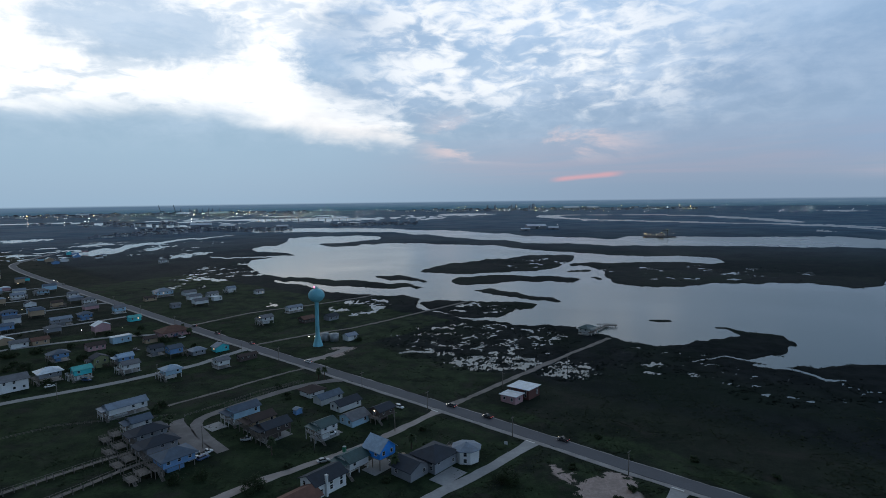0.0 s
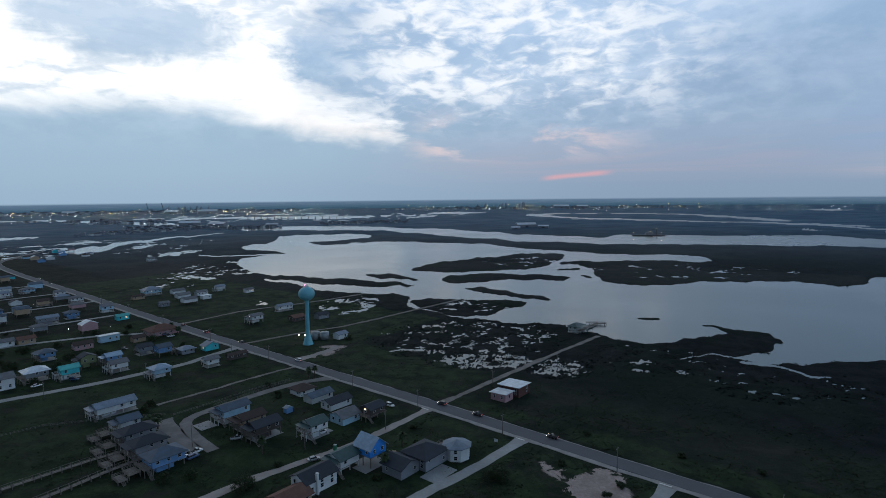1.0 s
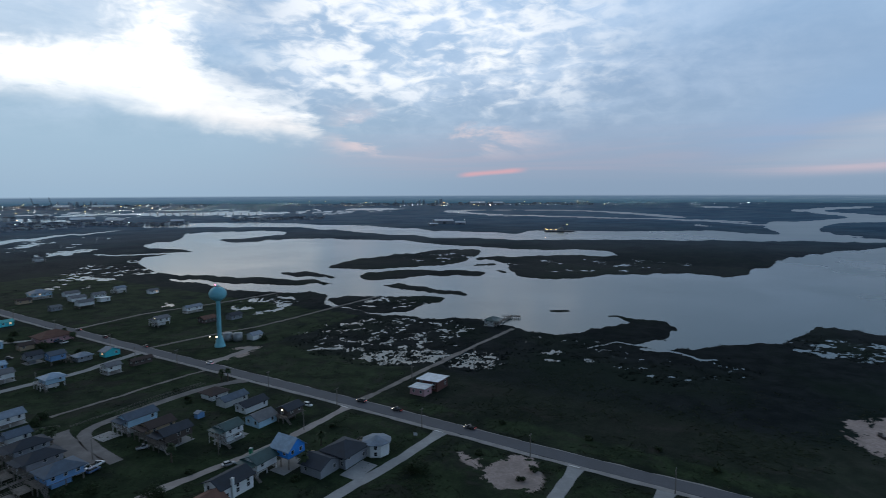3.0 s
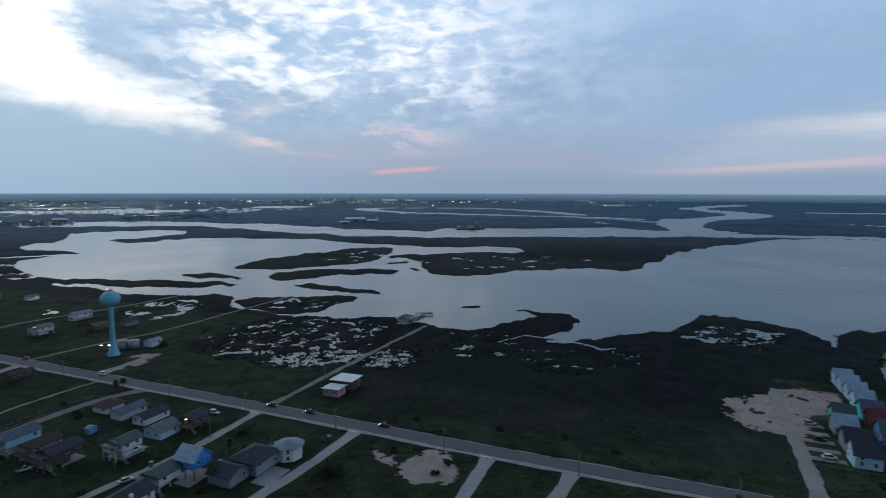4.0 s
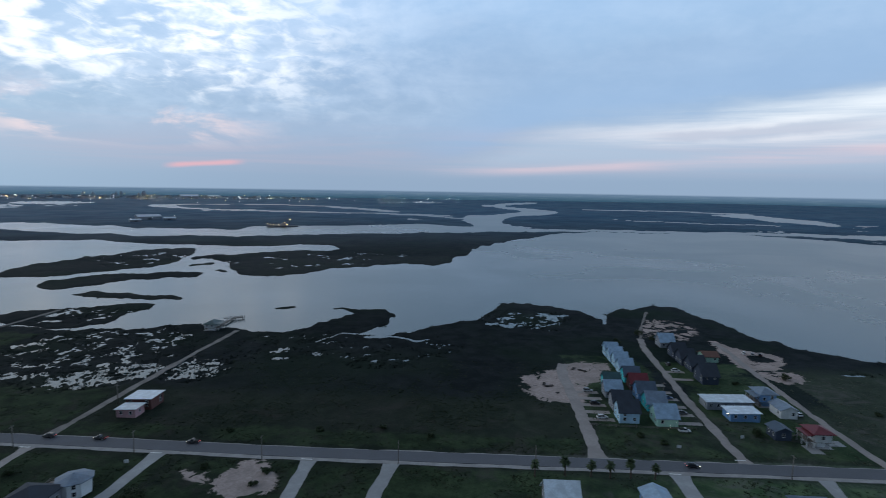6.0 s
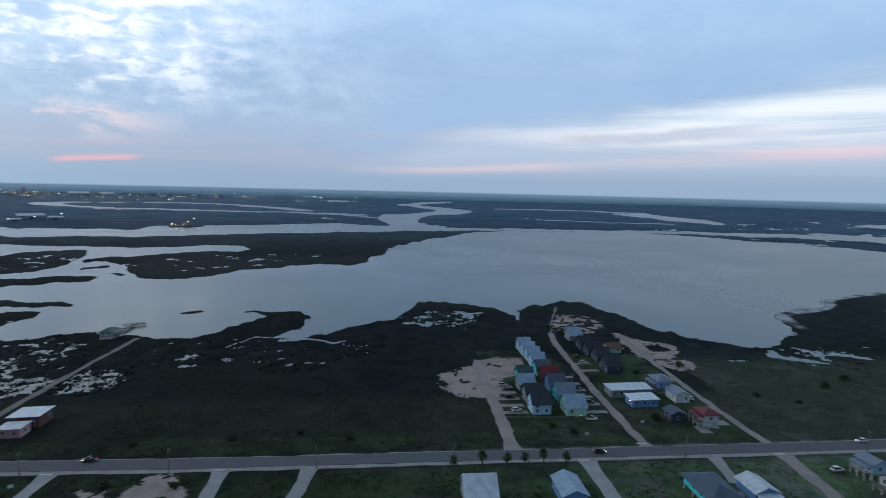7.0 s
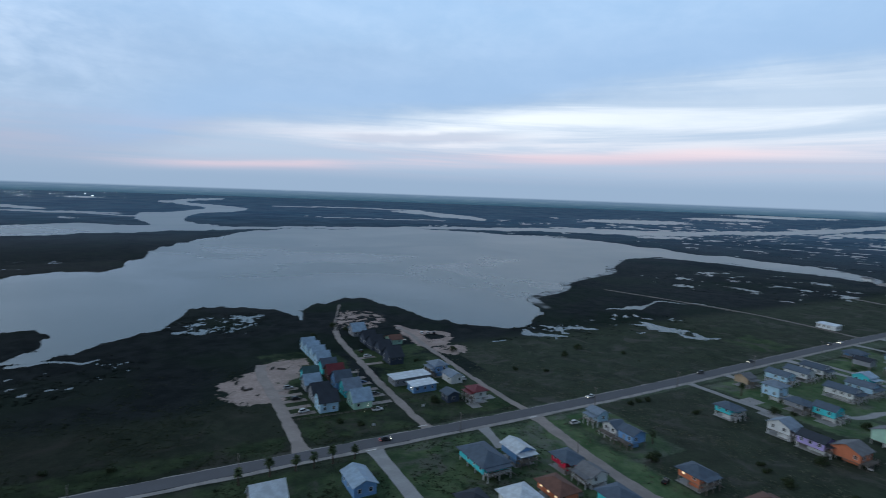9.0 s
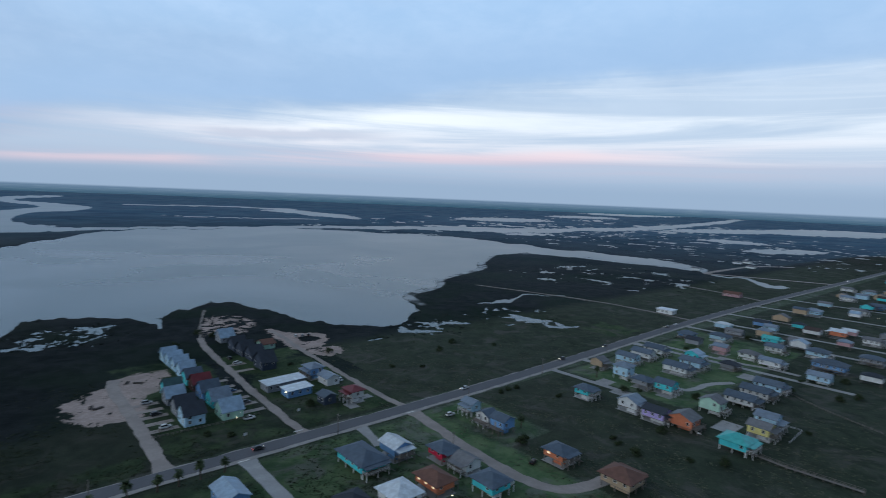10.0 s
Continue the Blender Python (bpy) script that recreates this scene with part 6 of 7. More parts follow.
def palm(rng, height):
    root = new("palm_tree")
    lean = rng.uniform(-0.25, 0.25)
    bm = bmesh.new()
    rows = []
    for k in range(9):
        t = k / 8
        r = 0.30 - 0.10 * t + (0.10 if k == 0 else 0) + (0.05 if k % 2 else 0)
        rows.append([bm.verts.new((lean * t * t * 2 + r * math.cos(2 * math.pi * j / 8), r * math.sin(2 * math.pi * j / 8), -0.3 + (height + 0.3) * t)) for j in range(8)])
    for a, b in zip(rows, rows[1:]):
        for j in range(8):
            bm.faces.new((a[j], a[(j + 1) % 8], b[(j + 1) % 8], b[j]))
    bm.faces.new(rows[-1])
    part("trunk", bm, BARK, root)
    bm = bmesh.new()
    for k in range(46):
        turn, lift = rng.uniform(0, 2 * math.pi), rng.uniform(-0.9, 1.25)
        length = rng.uniform(1.6, 2.4)
        spine = []
        for s in range(6):
            d = length * s / 5
            spine.append((d * math.cos(lift) if s < 2 else d * math.cos(lift) * 0.97, d * math.sin(lift) - 0.32 * d * d / length))
        for side in (-1, 1):
            prev = None
            for s, (r, h) in enumerate(spine):
                w = (0.06, 0.42, 0.55, 0.48, 0.30, 0.02)[s] * rng.uniform(0.85, 1.1)
                c, q = math.cos(turn), math.sin(turn)
                p0 = bm.verts.new((lean * 2 + r * c, r * q, height + h))
                p1 = bm.verts.new((lean * 2 + r * c - side * w * q, r * q + side * w * c, height + h - 0.35 * w))
                if prev:
                    bm.faces.new((prev[0], prev[1], p1, p0))
                prev = (p0, p1)
    part("crown", bm, FROND, root, "ragged green fan-leaf crown")
    return tagged(root, "short palm tree with a ragged green crown", "palm tree", "palms along the road")


def shrub(rng, wide, high, clumps, leaves, name="shrub"):
    root = new(name)
    bm = bmesh.new()
    for _ in range(5):
        a, r = rng.uniform(0, 2 * math.pi), 0.06 * high * 0.4 + 0.03
        tip = (0.35 * wide * math.cos(a), 0.35 * wide * math.sin(a), high * 0.6)
        base = [bm.verts.new((r * math.cos(k * 1.57), r * math.sin(k * 1.57), -0.2)) for k in range(4)]
        end = [bm.verts.new((tip[0] + r * 0.4 * math.cos(k * 1.57), tip[1] + r * 0.4 * math.sin(k * 1.57), tip[2])) for k in range(4)]
        for k in range(4):
            bm.faces.new((base[k], base[(k + 1) % 4], end[(k + 1) % 4], end[k]))
    part("trunk", bm, BARK, root)
    bm = bmesh.new()
    for _ in range(clumps):
        a, d = rng.uniform(0, 2 * math.pi), wide * 0.5 * math.sqrt(rng.random())
        c = Vector((d * math.cos(a), d * math.sin(a), high * rng.uniform(0.25, 0.85) * (1 - 0.45 * (2 * d / wide) ** 2)))
        size = rng.uniform(0.18, 0.34) * wide
        for _ in range(leaves):
            n = Vector((rng.gauss(0, 1), rng.gauss(0, 1), rng.gauss(0, 1))).normalized()
            p = c + n * size * rng.uniform(0.5, 1.0)
            p.z = max(0.05, p.z)
            t = n.orthogonal().normalized() * rng.uniform(0.12, 0.28)
            b = n.cross(t).normalized() * rng.uniform(0.10, 0.22)
            bm.faces.new([bm.verts.new(p + q) for q in (-t, b, t, -b)])
    part("crown", bm, LEAVES, root)
    return tagged(root, "dark green wind-bent coastal shrub in grass", "shrub", "shrubs")


RNG = random.Random(5)
palms = [palm(RNG, h) for h in (5.0, 5.8, 4.4)]
spots = [(187.3, -4.8), (197.7, -3.5), (206.5, -3.2), (212.9, -3.6), (219.8, -3.4), (228.0, -3.2), (-76, -5.0), (-73, -3.4), (-74.5, -6.0), (19.7, -33), (-17, -70), (-71.4, -84.4), (-73.6, -87),
         (-239, -3.8), (-229, -4.0), (-225, -4.5), (29, -51), (26, -46), (342, -40), (430, -20)]
for k, (u, v) in enumerate(spots):
    m = pose(*at(u, v), 0.5, 0, 0, RNG.uniform(0, 360))
    if k < 3:
        palms[k].matrix_world = m
    else:
        copy_thing(palms[k % 3], m)
shrubs = [shrub(RNG, 4.5, 3.4, 16, 60), shrub(RNG, 3.0, 1.8, 10, 50), shrub(RNG, 7.0, 5.2, 26, 80, "tree")]
tagged(shrubs[2], "dark dense evergreen tree beside the houses", "tree", "trees")
spots = [(0, 285, 32), (2, 288, 29), (0, 281, 35), (1, 373, -4), (1, 379, -5), (1, 367, -5), (0, 330, -50), (1, 341, -60), (1, 335, -48), (0, -72, -88), (2, -70, -92), (0, -66, -96), (1, 96, -10),
         (1, 95, -18), (1, 74, -8), (2, 62, -30), (0, -20, -96), (0, -25, -102), (2, 0, -88), (1, 25, -38), (0, -52, -95), (1, 30, -56), (0, -100, -76), (0, -95, -80), (1, 70, 20), (1, 105, 24), (1, 130, 28), (1, 150, 22),
         (0, -120, 60), (0, -185, -60), (2, -195, -70), (0, -215, -90), (0, -240, -120), (1, 233, 30), (1, 240, 24), (0, 252, 130), (0, 249, 150), (0, 258, 165), (0, 285, 178), (0, 279, 190), (1, 300, 95), (1, 305, 80), (0, 330, 105),
         (1, 345, 60), (1, 360, 50), (0, 390, 70), (0, 410, 80), (1, 430, 60), (0, 445, -70), (0, 402, -70), (2, 408, -68), (0, 380, -110), (1, 372, -100), (0, 360, -84)]
for _ in range(46):
    spots.append((RNG.choice((0, 0, 1, 2)), RNG.uniform(-340, -170), RNG.uniform(-140, -14)))
for _ in range(26):
    spots.append((RNG.choice((0, 1, 1)), RNG.uniform(360, 620), RNG.uniform(-125, -12)))
for _ in range(16):
    spots.append((1, RNG.uniform(-90, 40), RNG.uniform(-110, -12)))
used = set()
def clear_of_houses(u, v):
    return all(abs(u - p) > 6.5 or abs(v - q) > 8.5 for p, q in TAKEN) and abs(v - 6) > 8


for kind, u, v in spots:
    if not clear_of_houses(u, v):
        continue
    m = pose(*at(u, v), 0.5, 0, 0, RNG.uniform(0, 360))
    if kind in used:
        copy_thing(shrubs[kind], m)
    else:
        used.add(kind)
        shrubs[kind].matrix_world = m


# ---- poles, fences, boardwalks, pier ----
def utility_pole(u, v, turn=0.0):
    root = new("utility_pole")
    part("pole", lathe([(0.17, -0.4), (0.15, 4.0), (0.11, 8.8), (0.05, 8.85)], 8), TIMBER, root)
    part("crossarm", boxes((-0.06, 0.06, -1.1, 1.1, 8.1, 8.24)), TIMBER, root)
    for y in (-0.95, 0.95, 0.35):
        part("insulator", lathe([(0.04, 8.24), (0.07, 8.3), (0.04, 8.42)], 6), STEEL, root).location = (0, y, 0)
    root.matrix_world = pose(*at(u, v), 0.5, 0, 0, ROAD_TURN + turn)
    return tagged(root, "grey timber utility pole with a crossarm", "utility pole", "utility poles")


first = utility_pole(-1.6, -0.6)
for u, v, turn in ((-46, -0.6, 0), (-120.5, -0.4, 0), (-190, 0, 0), (-262, 0.6, 0), (44, -0.6, 0), (91, -0.5, 0), (140, -0.4, 0), (188, -0.2, 0), (275, 0.4, 0), (350, 1.4, 0), (410, 2.8, 0), (-43.1, -83.6, 60),
                   (-145, -10, 90), (3.6, -26, 90), (-143, -60, 90), (-149, -104, 90), (9.2, 43, 90), (21.4, 87, 90), (-7, -58, 90), (302, -40, 90), (255, 70, 90), (-330, 2, 0), (-400, 5, 0), (480, 5, 0), (560, 9, 0)):
    copy_thing(first, pose(*at(u, v), 0.5, 0, 0, ROAD_TURN + turn))


def fence(line, label, mat=TIMBER, high=1.1, gap=2.6):
    root = new("fence")
    points = [Vector(at(*p)) for p in line]
    post = shared(boxes((-0.06, 0.06, -0.06, 0.06, -0.3, high)), "post", mat)
    rail = shared(boxes((0, 1, -0.03, 0.03, -0.05, 0.05)), "rail", mat)
    for a, b in zip(points, points[1:]):
        n = max(1, int((b - a).length / gap))
        turn = math.atan2(b.y - a.y, b.x - a.x)
        for k in range(n + 1):
            p = a.lerp(b, k / n)
            child("post", post, root, Matrix.Translation((p.x, p.y, 0.5)))
        for h in (0.5, 0.95):
            child("rail", rail, root, Matrix.Translation((a.x, a.y, 0.5 + h)) @ Matrix.Rotation(turn, 4, "Z") @ Matrix.Diagonal(((b - a).length, 1, 1, 1)))
    return tagged(root, label, "fence")


fence([(-120, -150), (-114, -133), (-112, -114), (-97, -92), (-84, -76)], "weathered post-and-rail fence along rough grass")
fence([(-80, -74), (-80.5, -55), (-82, -36), (-80, -14)], "weathered post-and-rail fence along a street")
fence([(215, 38.5), (228, 38), (245, 37.5), (258, 38)], "timber fence round the cottage row")
fence([(443, -108), (443.5, -118), (424, -119)], "white fence round a yard", TRIM)
fence([(500, -90), (484, -114), (471, -142)], "weathered fence along the dunes")


def boardwalk(line, wide, high, label, name="boardwalk", mat=TIMBER):
    root = new(name)
    points = [Vector(at(*p)) for p in line]
    post = shared(boxes((-0.1, 0.1, -0.1, 0.1, -1.6, high)), "post", mat)
    plank = shared(boxes((-0.28, 0.28, -wide / 2, wide / 2, -0.05, 0.05)), "plank", mat)
    for a, b in zip(points, points[1:]):
        d = (b - a).length
        turn = Matrix.Rotation(math.atan2(b.y - a.y, b.x - a.x), 4, "Z")
        n = max(1, int(d / 0.6))
        side = Vector((-(b - a).y, (b - a).x)) / d * (wide / 2 - 0.06)
        for k in range(n):
            p = a.lerp(b, (k + 0.5) / n)
            child("plank", plank, root, Matrix.Translation((p.x, p.y, 0.5 + high)) @ turn)
        for k in range(int(d / 3) + 1):
            p = a.lerp(b, min(1.0, k * 3 / d))
            for s in (-1, 1):
                child("post", post, root, Matrix.Translation((p.x + s * side.x, p.y + s * side.y, 0.5)) @ Matrix.Diagonal((1, 1, 1 + 1.0 / high, 1)))
        for s in (-1, 1):
            bm = boxes((0, d, s * (wide / 2 - 0.06) - 0.05, s * (wide / 2 - 0.06) + 0.05, high + 0.95, high + 1.03))
            rail = part("handrail", bm, mat, root)
            rail.matrix_local = Matrix.Translation((a.x, a.y, 0.5)) @ turn
    return tagged(root, label, "boardwalk")


boardwalk([(-47, -99), (-46, -112), (-44, -124), (-41, -150)], 1.8, 0.9, "weathered timber boardwalk over the dunes")
boardwalk([(-58, -99), (-60, -113), (-60, -130), (-60, -152)], 1.8, 0.9, "weathered timber boardwalk over the dunes")
boardwalk([(398, -114), (397, -126), (399, -150)], 1.6, 0.8, "pale timber boardwalk towards the beach")
boardwalk([(-7.8, 184), (-8.2, 202), (-2, 206), (-15, 200)], 2.0, 0.5, "timber fishing pier over the lagoon", "pier")


# ---- far shore: works, bridge, city ----
DARK_STEEL = material("dark_steel", (0.07, 0.08, 0.09), 0.6, metal=0.2, scale=0.1, grain=0.5)
# second steel is lightened and blued to put distance haze on far cranes, towers
HAZY_STEEL = material("hazy_steel", (0.27, 0.33, 0.39), 0.6, scale=0.1, grain=0.5)
YELLOW_LAMP = lamp_material("sodium_lamp", (1.0, 0.58, 0.22), 18.0)
COOL_LAMP = lamp_material("flood_lamp", (0.85, 0.95, 1.0), 15.0)


def lamp_cluster(label, spots, size, mat):
    """Many small lamps of a works or town too far off to count, and their posts."""
    bm, posts = bmesh.new(), bmesh.new()
    for x, y, z in spots:
        bmesh.ops.create_icosphere(bm, subdivisions=1, radius=size, matrix=Matrix.Translation((x, y, z)))
        box(posts, x - size * 0.12, x + size * 0.12, y - size * 0.12, y + size * 0.12, -0.5, z - size * 0.8)
    lamps = tagged(part("yard_lamps", bm, mat), label, "lamps", kind="stuff")
    part("lamp_posts", posts, DARK_STEEL, lamps)
    return lamps


def dredge():
    root = new("dredge_barge")
    root.matrix_world = pose(503, 1277, 0, 0, 0, -8)
    part("hull", slab_loft([(-36, 4, -0.5, 2.2), (-30, 8, -0.8, 2.6), (30, 8, -0.8, 2.6), (36, 6, -0.2, 2.6)]), DARK_STEEL, root)
    part("deckhouse", boxes((-6, 10, -4, 4, 2.6, 7), (0, 8, -3, 3, 7, 10)), STEEL, root)
    part("crane_mast", boxes((17.4, 18.6, -0.6, 0.6, 2.6, 17), (6, 18, -0.4, 0.4, 15.4, 16.4)), DARK_STEEL, root)
    for x, y, z in ((-30, 0, 7), (-20, 3, 6), (-8, -3, 6), (4, -4, 11.5), (12, 4, 6), (18, 0, 17.6), (30, 0, 8), (-34, 0, 9)):
        part("deck_lamp", lathe([(0.1, z - 0.4), (0.55, z), (0.1, z + 0.5)], 8), YELLOW_LAMP, root).location = (x, y, 0)
        part("lamp_post", lathe([(0.12, 2.4), (0.1, z - 0.5)], 6), DARK_STEEL, root).location = (x, y, 0)
    return tagged(root, "dark work barge with lit yellow deck lamps at the river bank", "barge")


dredge()


def works_shed(x, y, turn, a, b, h):
    root = new("works_shed")
    root.matrix_world = pose(x, y, 0.4, 0, 0, turn)
    bm, rise = roof_mesh("gable_u", a, b, h, 0.8)
    part("roof", bm, ROOF_MATS["WHITEMETAL"], root)
    part("wall", wall_mesh("gable_u", a, b, -0.4, h, rise), WALL_MATS["GREYWALL"], root)
    part("door", boxes((-4, 4, -b / 2 - 0.1, -b / 2 + 0.05, 0, h * 0.6)), DARK_STEEL, root, "wide dark roller door")
    return tagged(root, "long grey works shed with a pale metal roof", "shed", "far works")


for x, y, turn, a, b, h in ((285, 1690, 10, 60, 24, 9), (330, 1640, -20, 30, 14, 6), (240, 1600, 5, 26, 12, 5), (-880, 2010, 20, 70, 30, 12), (-760, 1960, -10, 60, 26, 10), (-560, 1930, 0, 40, 20, 7),
                            (-1500, 3700, 30, 120, 50, 18), (-1750, 3750, -10, 100, 50, 16), (1000, 4300, 0, 120, 50, 16), (1180, 4350, 10, 90, 40, 14), (-2500, 3850, 20, 90, 40, 14)):
    works_shed(x, y, turn, a, b, h)

RNG = random.Random(11)


def far_town(number, start, end, spread, big, label):
    """A town across the marsh, whose houses are too far off to tell apart."""
    meshes = {"BLUEGREY": bmesh.new(), "GREY": bmesh.new(), "WHITE": bmesh.new(), "PALEBLUE": bmesh.new()}
    for k in range(number):
        x, y = Vector(start).lerp(Vector(end), RNG.random()) + Vector((RNG.uniform(-spread, spread), RNG.uniform(-spread, spread)))
        a, b, lift, tall = big * RNG.uniform(8, 12), big * RNG.uniform(9, 14), RNG.choice((0.4, 2.6)), big * RNG.choice((3.0, 5.0))
        bm, rise = roof_mesh(RNG.choice(("gable_u", "hip")), a, b, lift + tall, 0.5)
        walls = wall_mesh("gable_u", a, b, -0.4, lift + tall, rise * 0.5)
        m = pose(x, y, 0.5, 0, 0, RNG.uniform(0, 90))
        for source, target in ((bm, meshes[RNG.choice(("BLUEGREY", "GREY"))]), (walls, meshes[RNG.choice(("WHITE", "PALEBLUE", "PALEBLUE"))])):
            source.transform(m)
            spare = bpy.data.meshes.new("spare")
            source.to_mesh(spare)
            source.free()
            target.from_mesh(spare)
            bpy.data.meshes.remove(spare)
    root = tagged(part("waterside_town", meshes["WHITE"], WALL_MATS["PALE"]), label, "town", kind="stuff")
    part("grey_walls", meshes["PALEBLUE"], WALL_MATS["GREYWALL"], root)
    part("metal_roofs", meshes["BLUEGREY"], ROOF_MATS["NAVY"], root)
    part("shingle_roofs", meshes["GREY"], ROOF_MATS["CHARCOAL"], root)


far_town(130, (-1010, 1880), (-560, 1800), 70, 1.0, "small pale waterside houses of a town across the marsh")
far_town(60, (-930, 1500), (-800, 1760), 60, 1.0, "low houses along the canal across the marsh")
far_town(90, (-400, 2040), (-150, 2130), 60, 1.0, "small houses of an island town by the river")
far_town(170, (-2900, 3900), (-1300, 4250), 420, 2.2, "pale halls and tanks of the far port")
far_town(110, (-200, 4400), (1900, 4250), 330, 2.0, "low halls of the far city on the horizon")
far_town(70, (-1700, 2500), (-1150, 2300), 160, 1.2, "houses of a town beyond the canal")


def bridge():
    root = new("road_bridge")
    a, b = Vector((-900, 2700)), Vector((-380, 2560))
    d = (b - a).length
    root.matrix_world = pose(a.x, a.y, 0, 0, 0, math.degrees(math.atan2(b.y - a.y, b.x - a.x)))
    part("bridge_deck", boxes((0, d, -5, 5, 9, 10)), CONCRETE, root)
    pier = shared(boxes((-0.7, 0.7, -3.5, 3.5, -1, 9)), "pier", CONCRETE)
    for k in range(int(d / 36) + 1):
        child("pier", pier, root, Matrix.Translation((k * 36, 0, 0)))
    return tagged(root, "long low concrete road bridge over the marsh", "bridge")


bridge()


def crane(x, y, turn):
    root = new("port_crane")
    root.matrix_world = pose(x, y, 0, 0, 0, turn)
    for sx in (-11, 11):
        for sy in (-9, 9):
            part("leg", boxes((sx - 1.2, sx + 1.2, sy - 1.2, sy + 1.2, -0.5, 28)), HAZY_STEEL, root)
    part("frame", boxes((-12, 22, -8, 8, 28, 30.5)), DARK_STEEL, root)
    bm = bmesh.new()
    box(bm, 0, 46, -1.6, 1.6, -1.6, 1.6)
    boom = part("boom", bm, DARK_STEEL, root, "boom raised to rest")
    boom.matrix_local = pose(-11, 0, 29.5, 0, -76, 180)
    return tagged(root, "dark port crane with its boom raised", "crane", "port cranes")


crane(-2060, 4060, 20), crane(-1960, 4080, 20)


def stack(x, y, h, r):
    root = new("works_tower")
    root.location = (x, y, 0)
    part("shaft", lathe([(r, -0.5), (r, h * 0.6), (r * 0.7, h)], 12), HAZY_STEEL, root)
    part("platform", lathe([(r * 1.5, h * 0.62), (r * 1.5, h * 0.66), (r, h * 0.67)], 12), STEEL, root)
    return tagged(root, "dark slim refinery tower on the horizon", "refinery tower", "refinery towers")


for k in range(26):
    a = radians(RNG.choice((RNG.uniform(4.5, 9.5), RNG.uniform(-28, -19))))
    d = RNG.uniform(4300, 4750)
    stack(d * math.sin(a), d * math.cos(a), RNG.uniform(18, 46), RNG.uniform(4, 9))


def far_lamps(n, a0, a1, d0, d1, z):
    out = []
    for _ in range(n):
        a, d = radians(RNG.uniform(a0, a1)), RNG.uniform(d0, d1)
        out.append((d * math.sin(a), d * math.cos(a), RNG.uniform(*z)))
    return out


lamp_cluster("warm lamps of the far refinery and port", far_lamps(60, -37, -12, 3000, 4700, (4, 30)), 0.95, YELLOW_LAMP)
lamp_cluster("cool white lamps of the far refinery and port", far_lamps(230, -39, -6, 2700, 4750, (4, 26)), 0.8, COOL_LAMP)
lamp_cluster("warm lamps of the far city", far_lamps(60, -6, 26, 3500, 4750, (5, 36)), 0.95, YELLOW_LAMP)
lamp_cluster("cool white lamps of the far city", far_lamps(170, -6, 40, 3200, 4750, (5, 26)), 0.8, COOL_LAMP)
lamp_cluster("white street lamps of the far waterside town", [(RNG.uniform(-1100, -540), 1850 + RNG.uniform(-60, 80), 8) for _ in range(26)], 0.4, COOL_LAMP)
lamp_cluster("street lamps of the near beach town", [(*at(RNG.uniform(-1050, -260), RNG.uniform(-150, 2)), 7) for _ in range(18)], 0.28, WHITE_BULB)
lamp_cluster("warm porch lamps of the beach town", [(*at(RNG.choice((RNG.uniform(-900, -180), RNG.uniform(420, 1200))), RNG.uniform(-140, -8)), 3.2) for _ in range(20)], 0.16, BULB)
lamp_cluster("white works lamps across the river", [(225, 1570, 9), (345, 1650, 14), (290, 1660, 8)], 0.55, COOL_LAMP)

# bare lamps on posts stand in for lit vehicles parked by the tower
lamp_cluster("lamps in place of lit vehicles beside the water tower", [(*at(-153, 44), 1.8), (*at(-149, 46), 1.8), (*at(-146.5, 46.5), 1.6)], 0.45, BULB)
shed = new("garden_shed")
part("wall", wall_mesh("gable_u", 2.6, 3.2, -0.3, 2.2, 0.7), WALL_MATS["BLUEWALL"], shed)
part("roof", roof_mesh("gable_u", 2.6, 3.2, 2.2, 0.25)[0], ROOF_MATS["BLUEGREY"], shed)
shed.matrix_world = pose(*at(-44, -40), 0.5, 0, 0, ROAD_TURN)
tagged(shed, "small blue garden shed alone on grass", "shed")
lamp_cluster("warm string lamps along a cottage fence", [(*at(245.5 + 0.9 * k, 34.6 + 1.1 * k), 1.6 + 0.5 * (k % 3)) for k in range(9)], 0.055, BULB)
lamp_cluster("warm porch lamps among the cottages", [(*at(275.8, 50.5), 3.0), (*at(302.8, 137.8), 3.0), (*at(285.9, -57.0), 3.2), (*at(279.0, -65.0), 2.6), (*at(333.4, -68.5), 3.0), (*at(515.6, -57.6), 3.0)], 0.2, BULB)
lamp_cluster("white yard lamps among the cottages", [(*at(306.2, 132.1), 3.4), (*at(308.5, 131.4), 3.4)], 0.17, WHITE_BULB)


# ---- loose things on the lots ----
LUMBER = material("sawn_lumber", (0.42, 0.34, 0.24), 0.8, scale=0.8, grain=8.0, vary=0.25)
GREEN_PLASTIC = material("green_plastic", (0.05, 0.28, 0.16), 0.5, scale=0.6)
DARK_WOOD = material("dark_debris", (0.06, 0.05, 0.045), 0.9, scale=0.8, grain=6.0, vary=0.35)


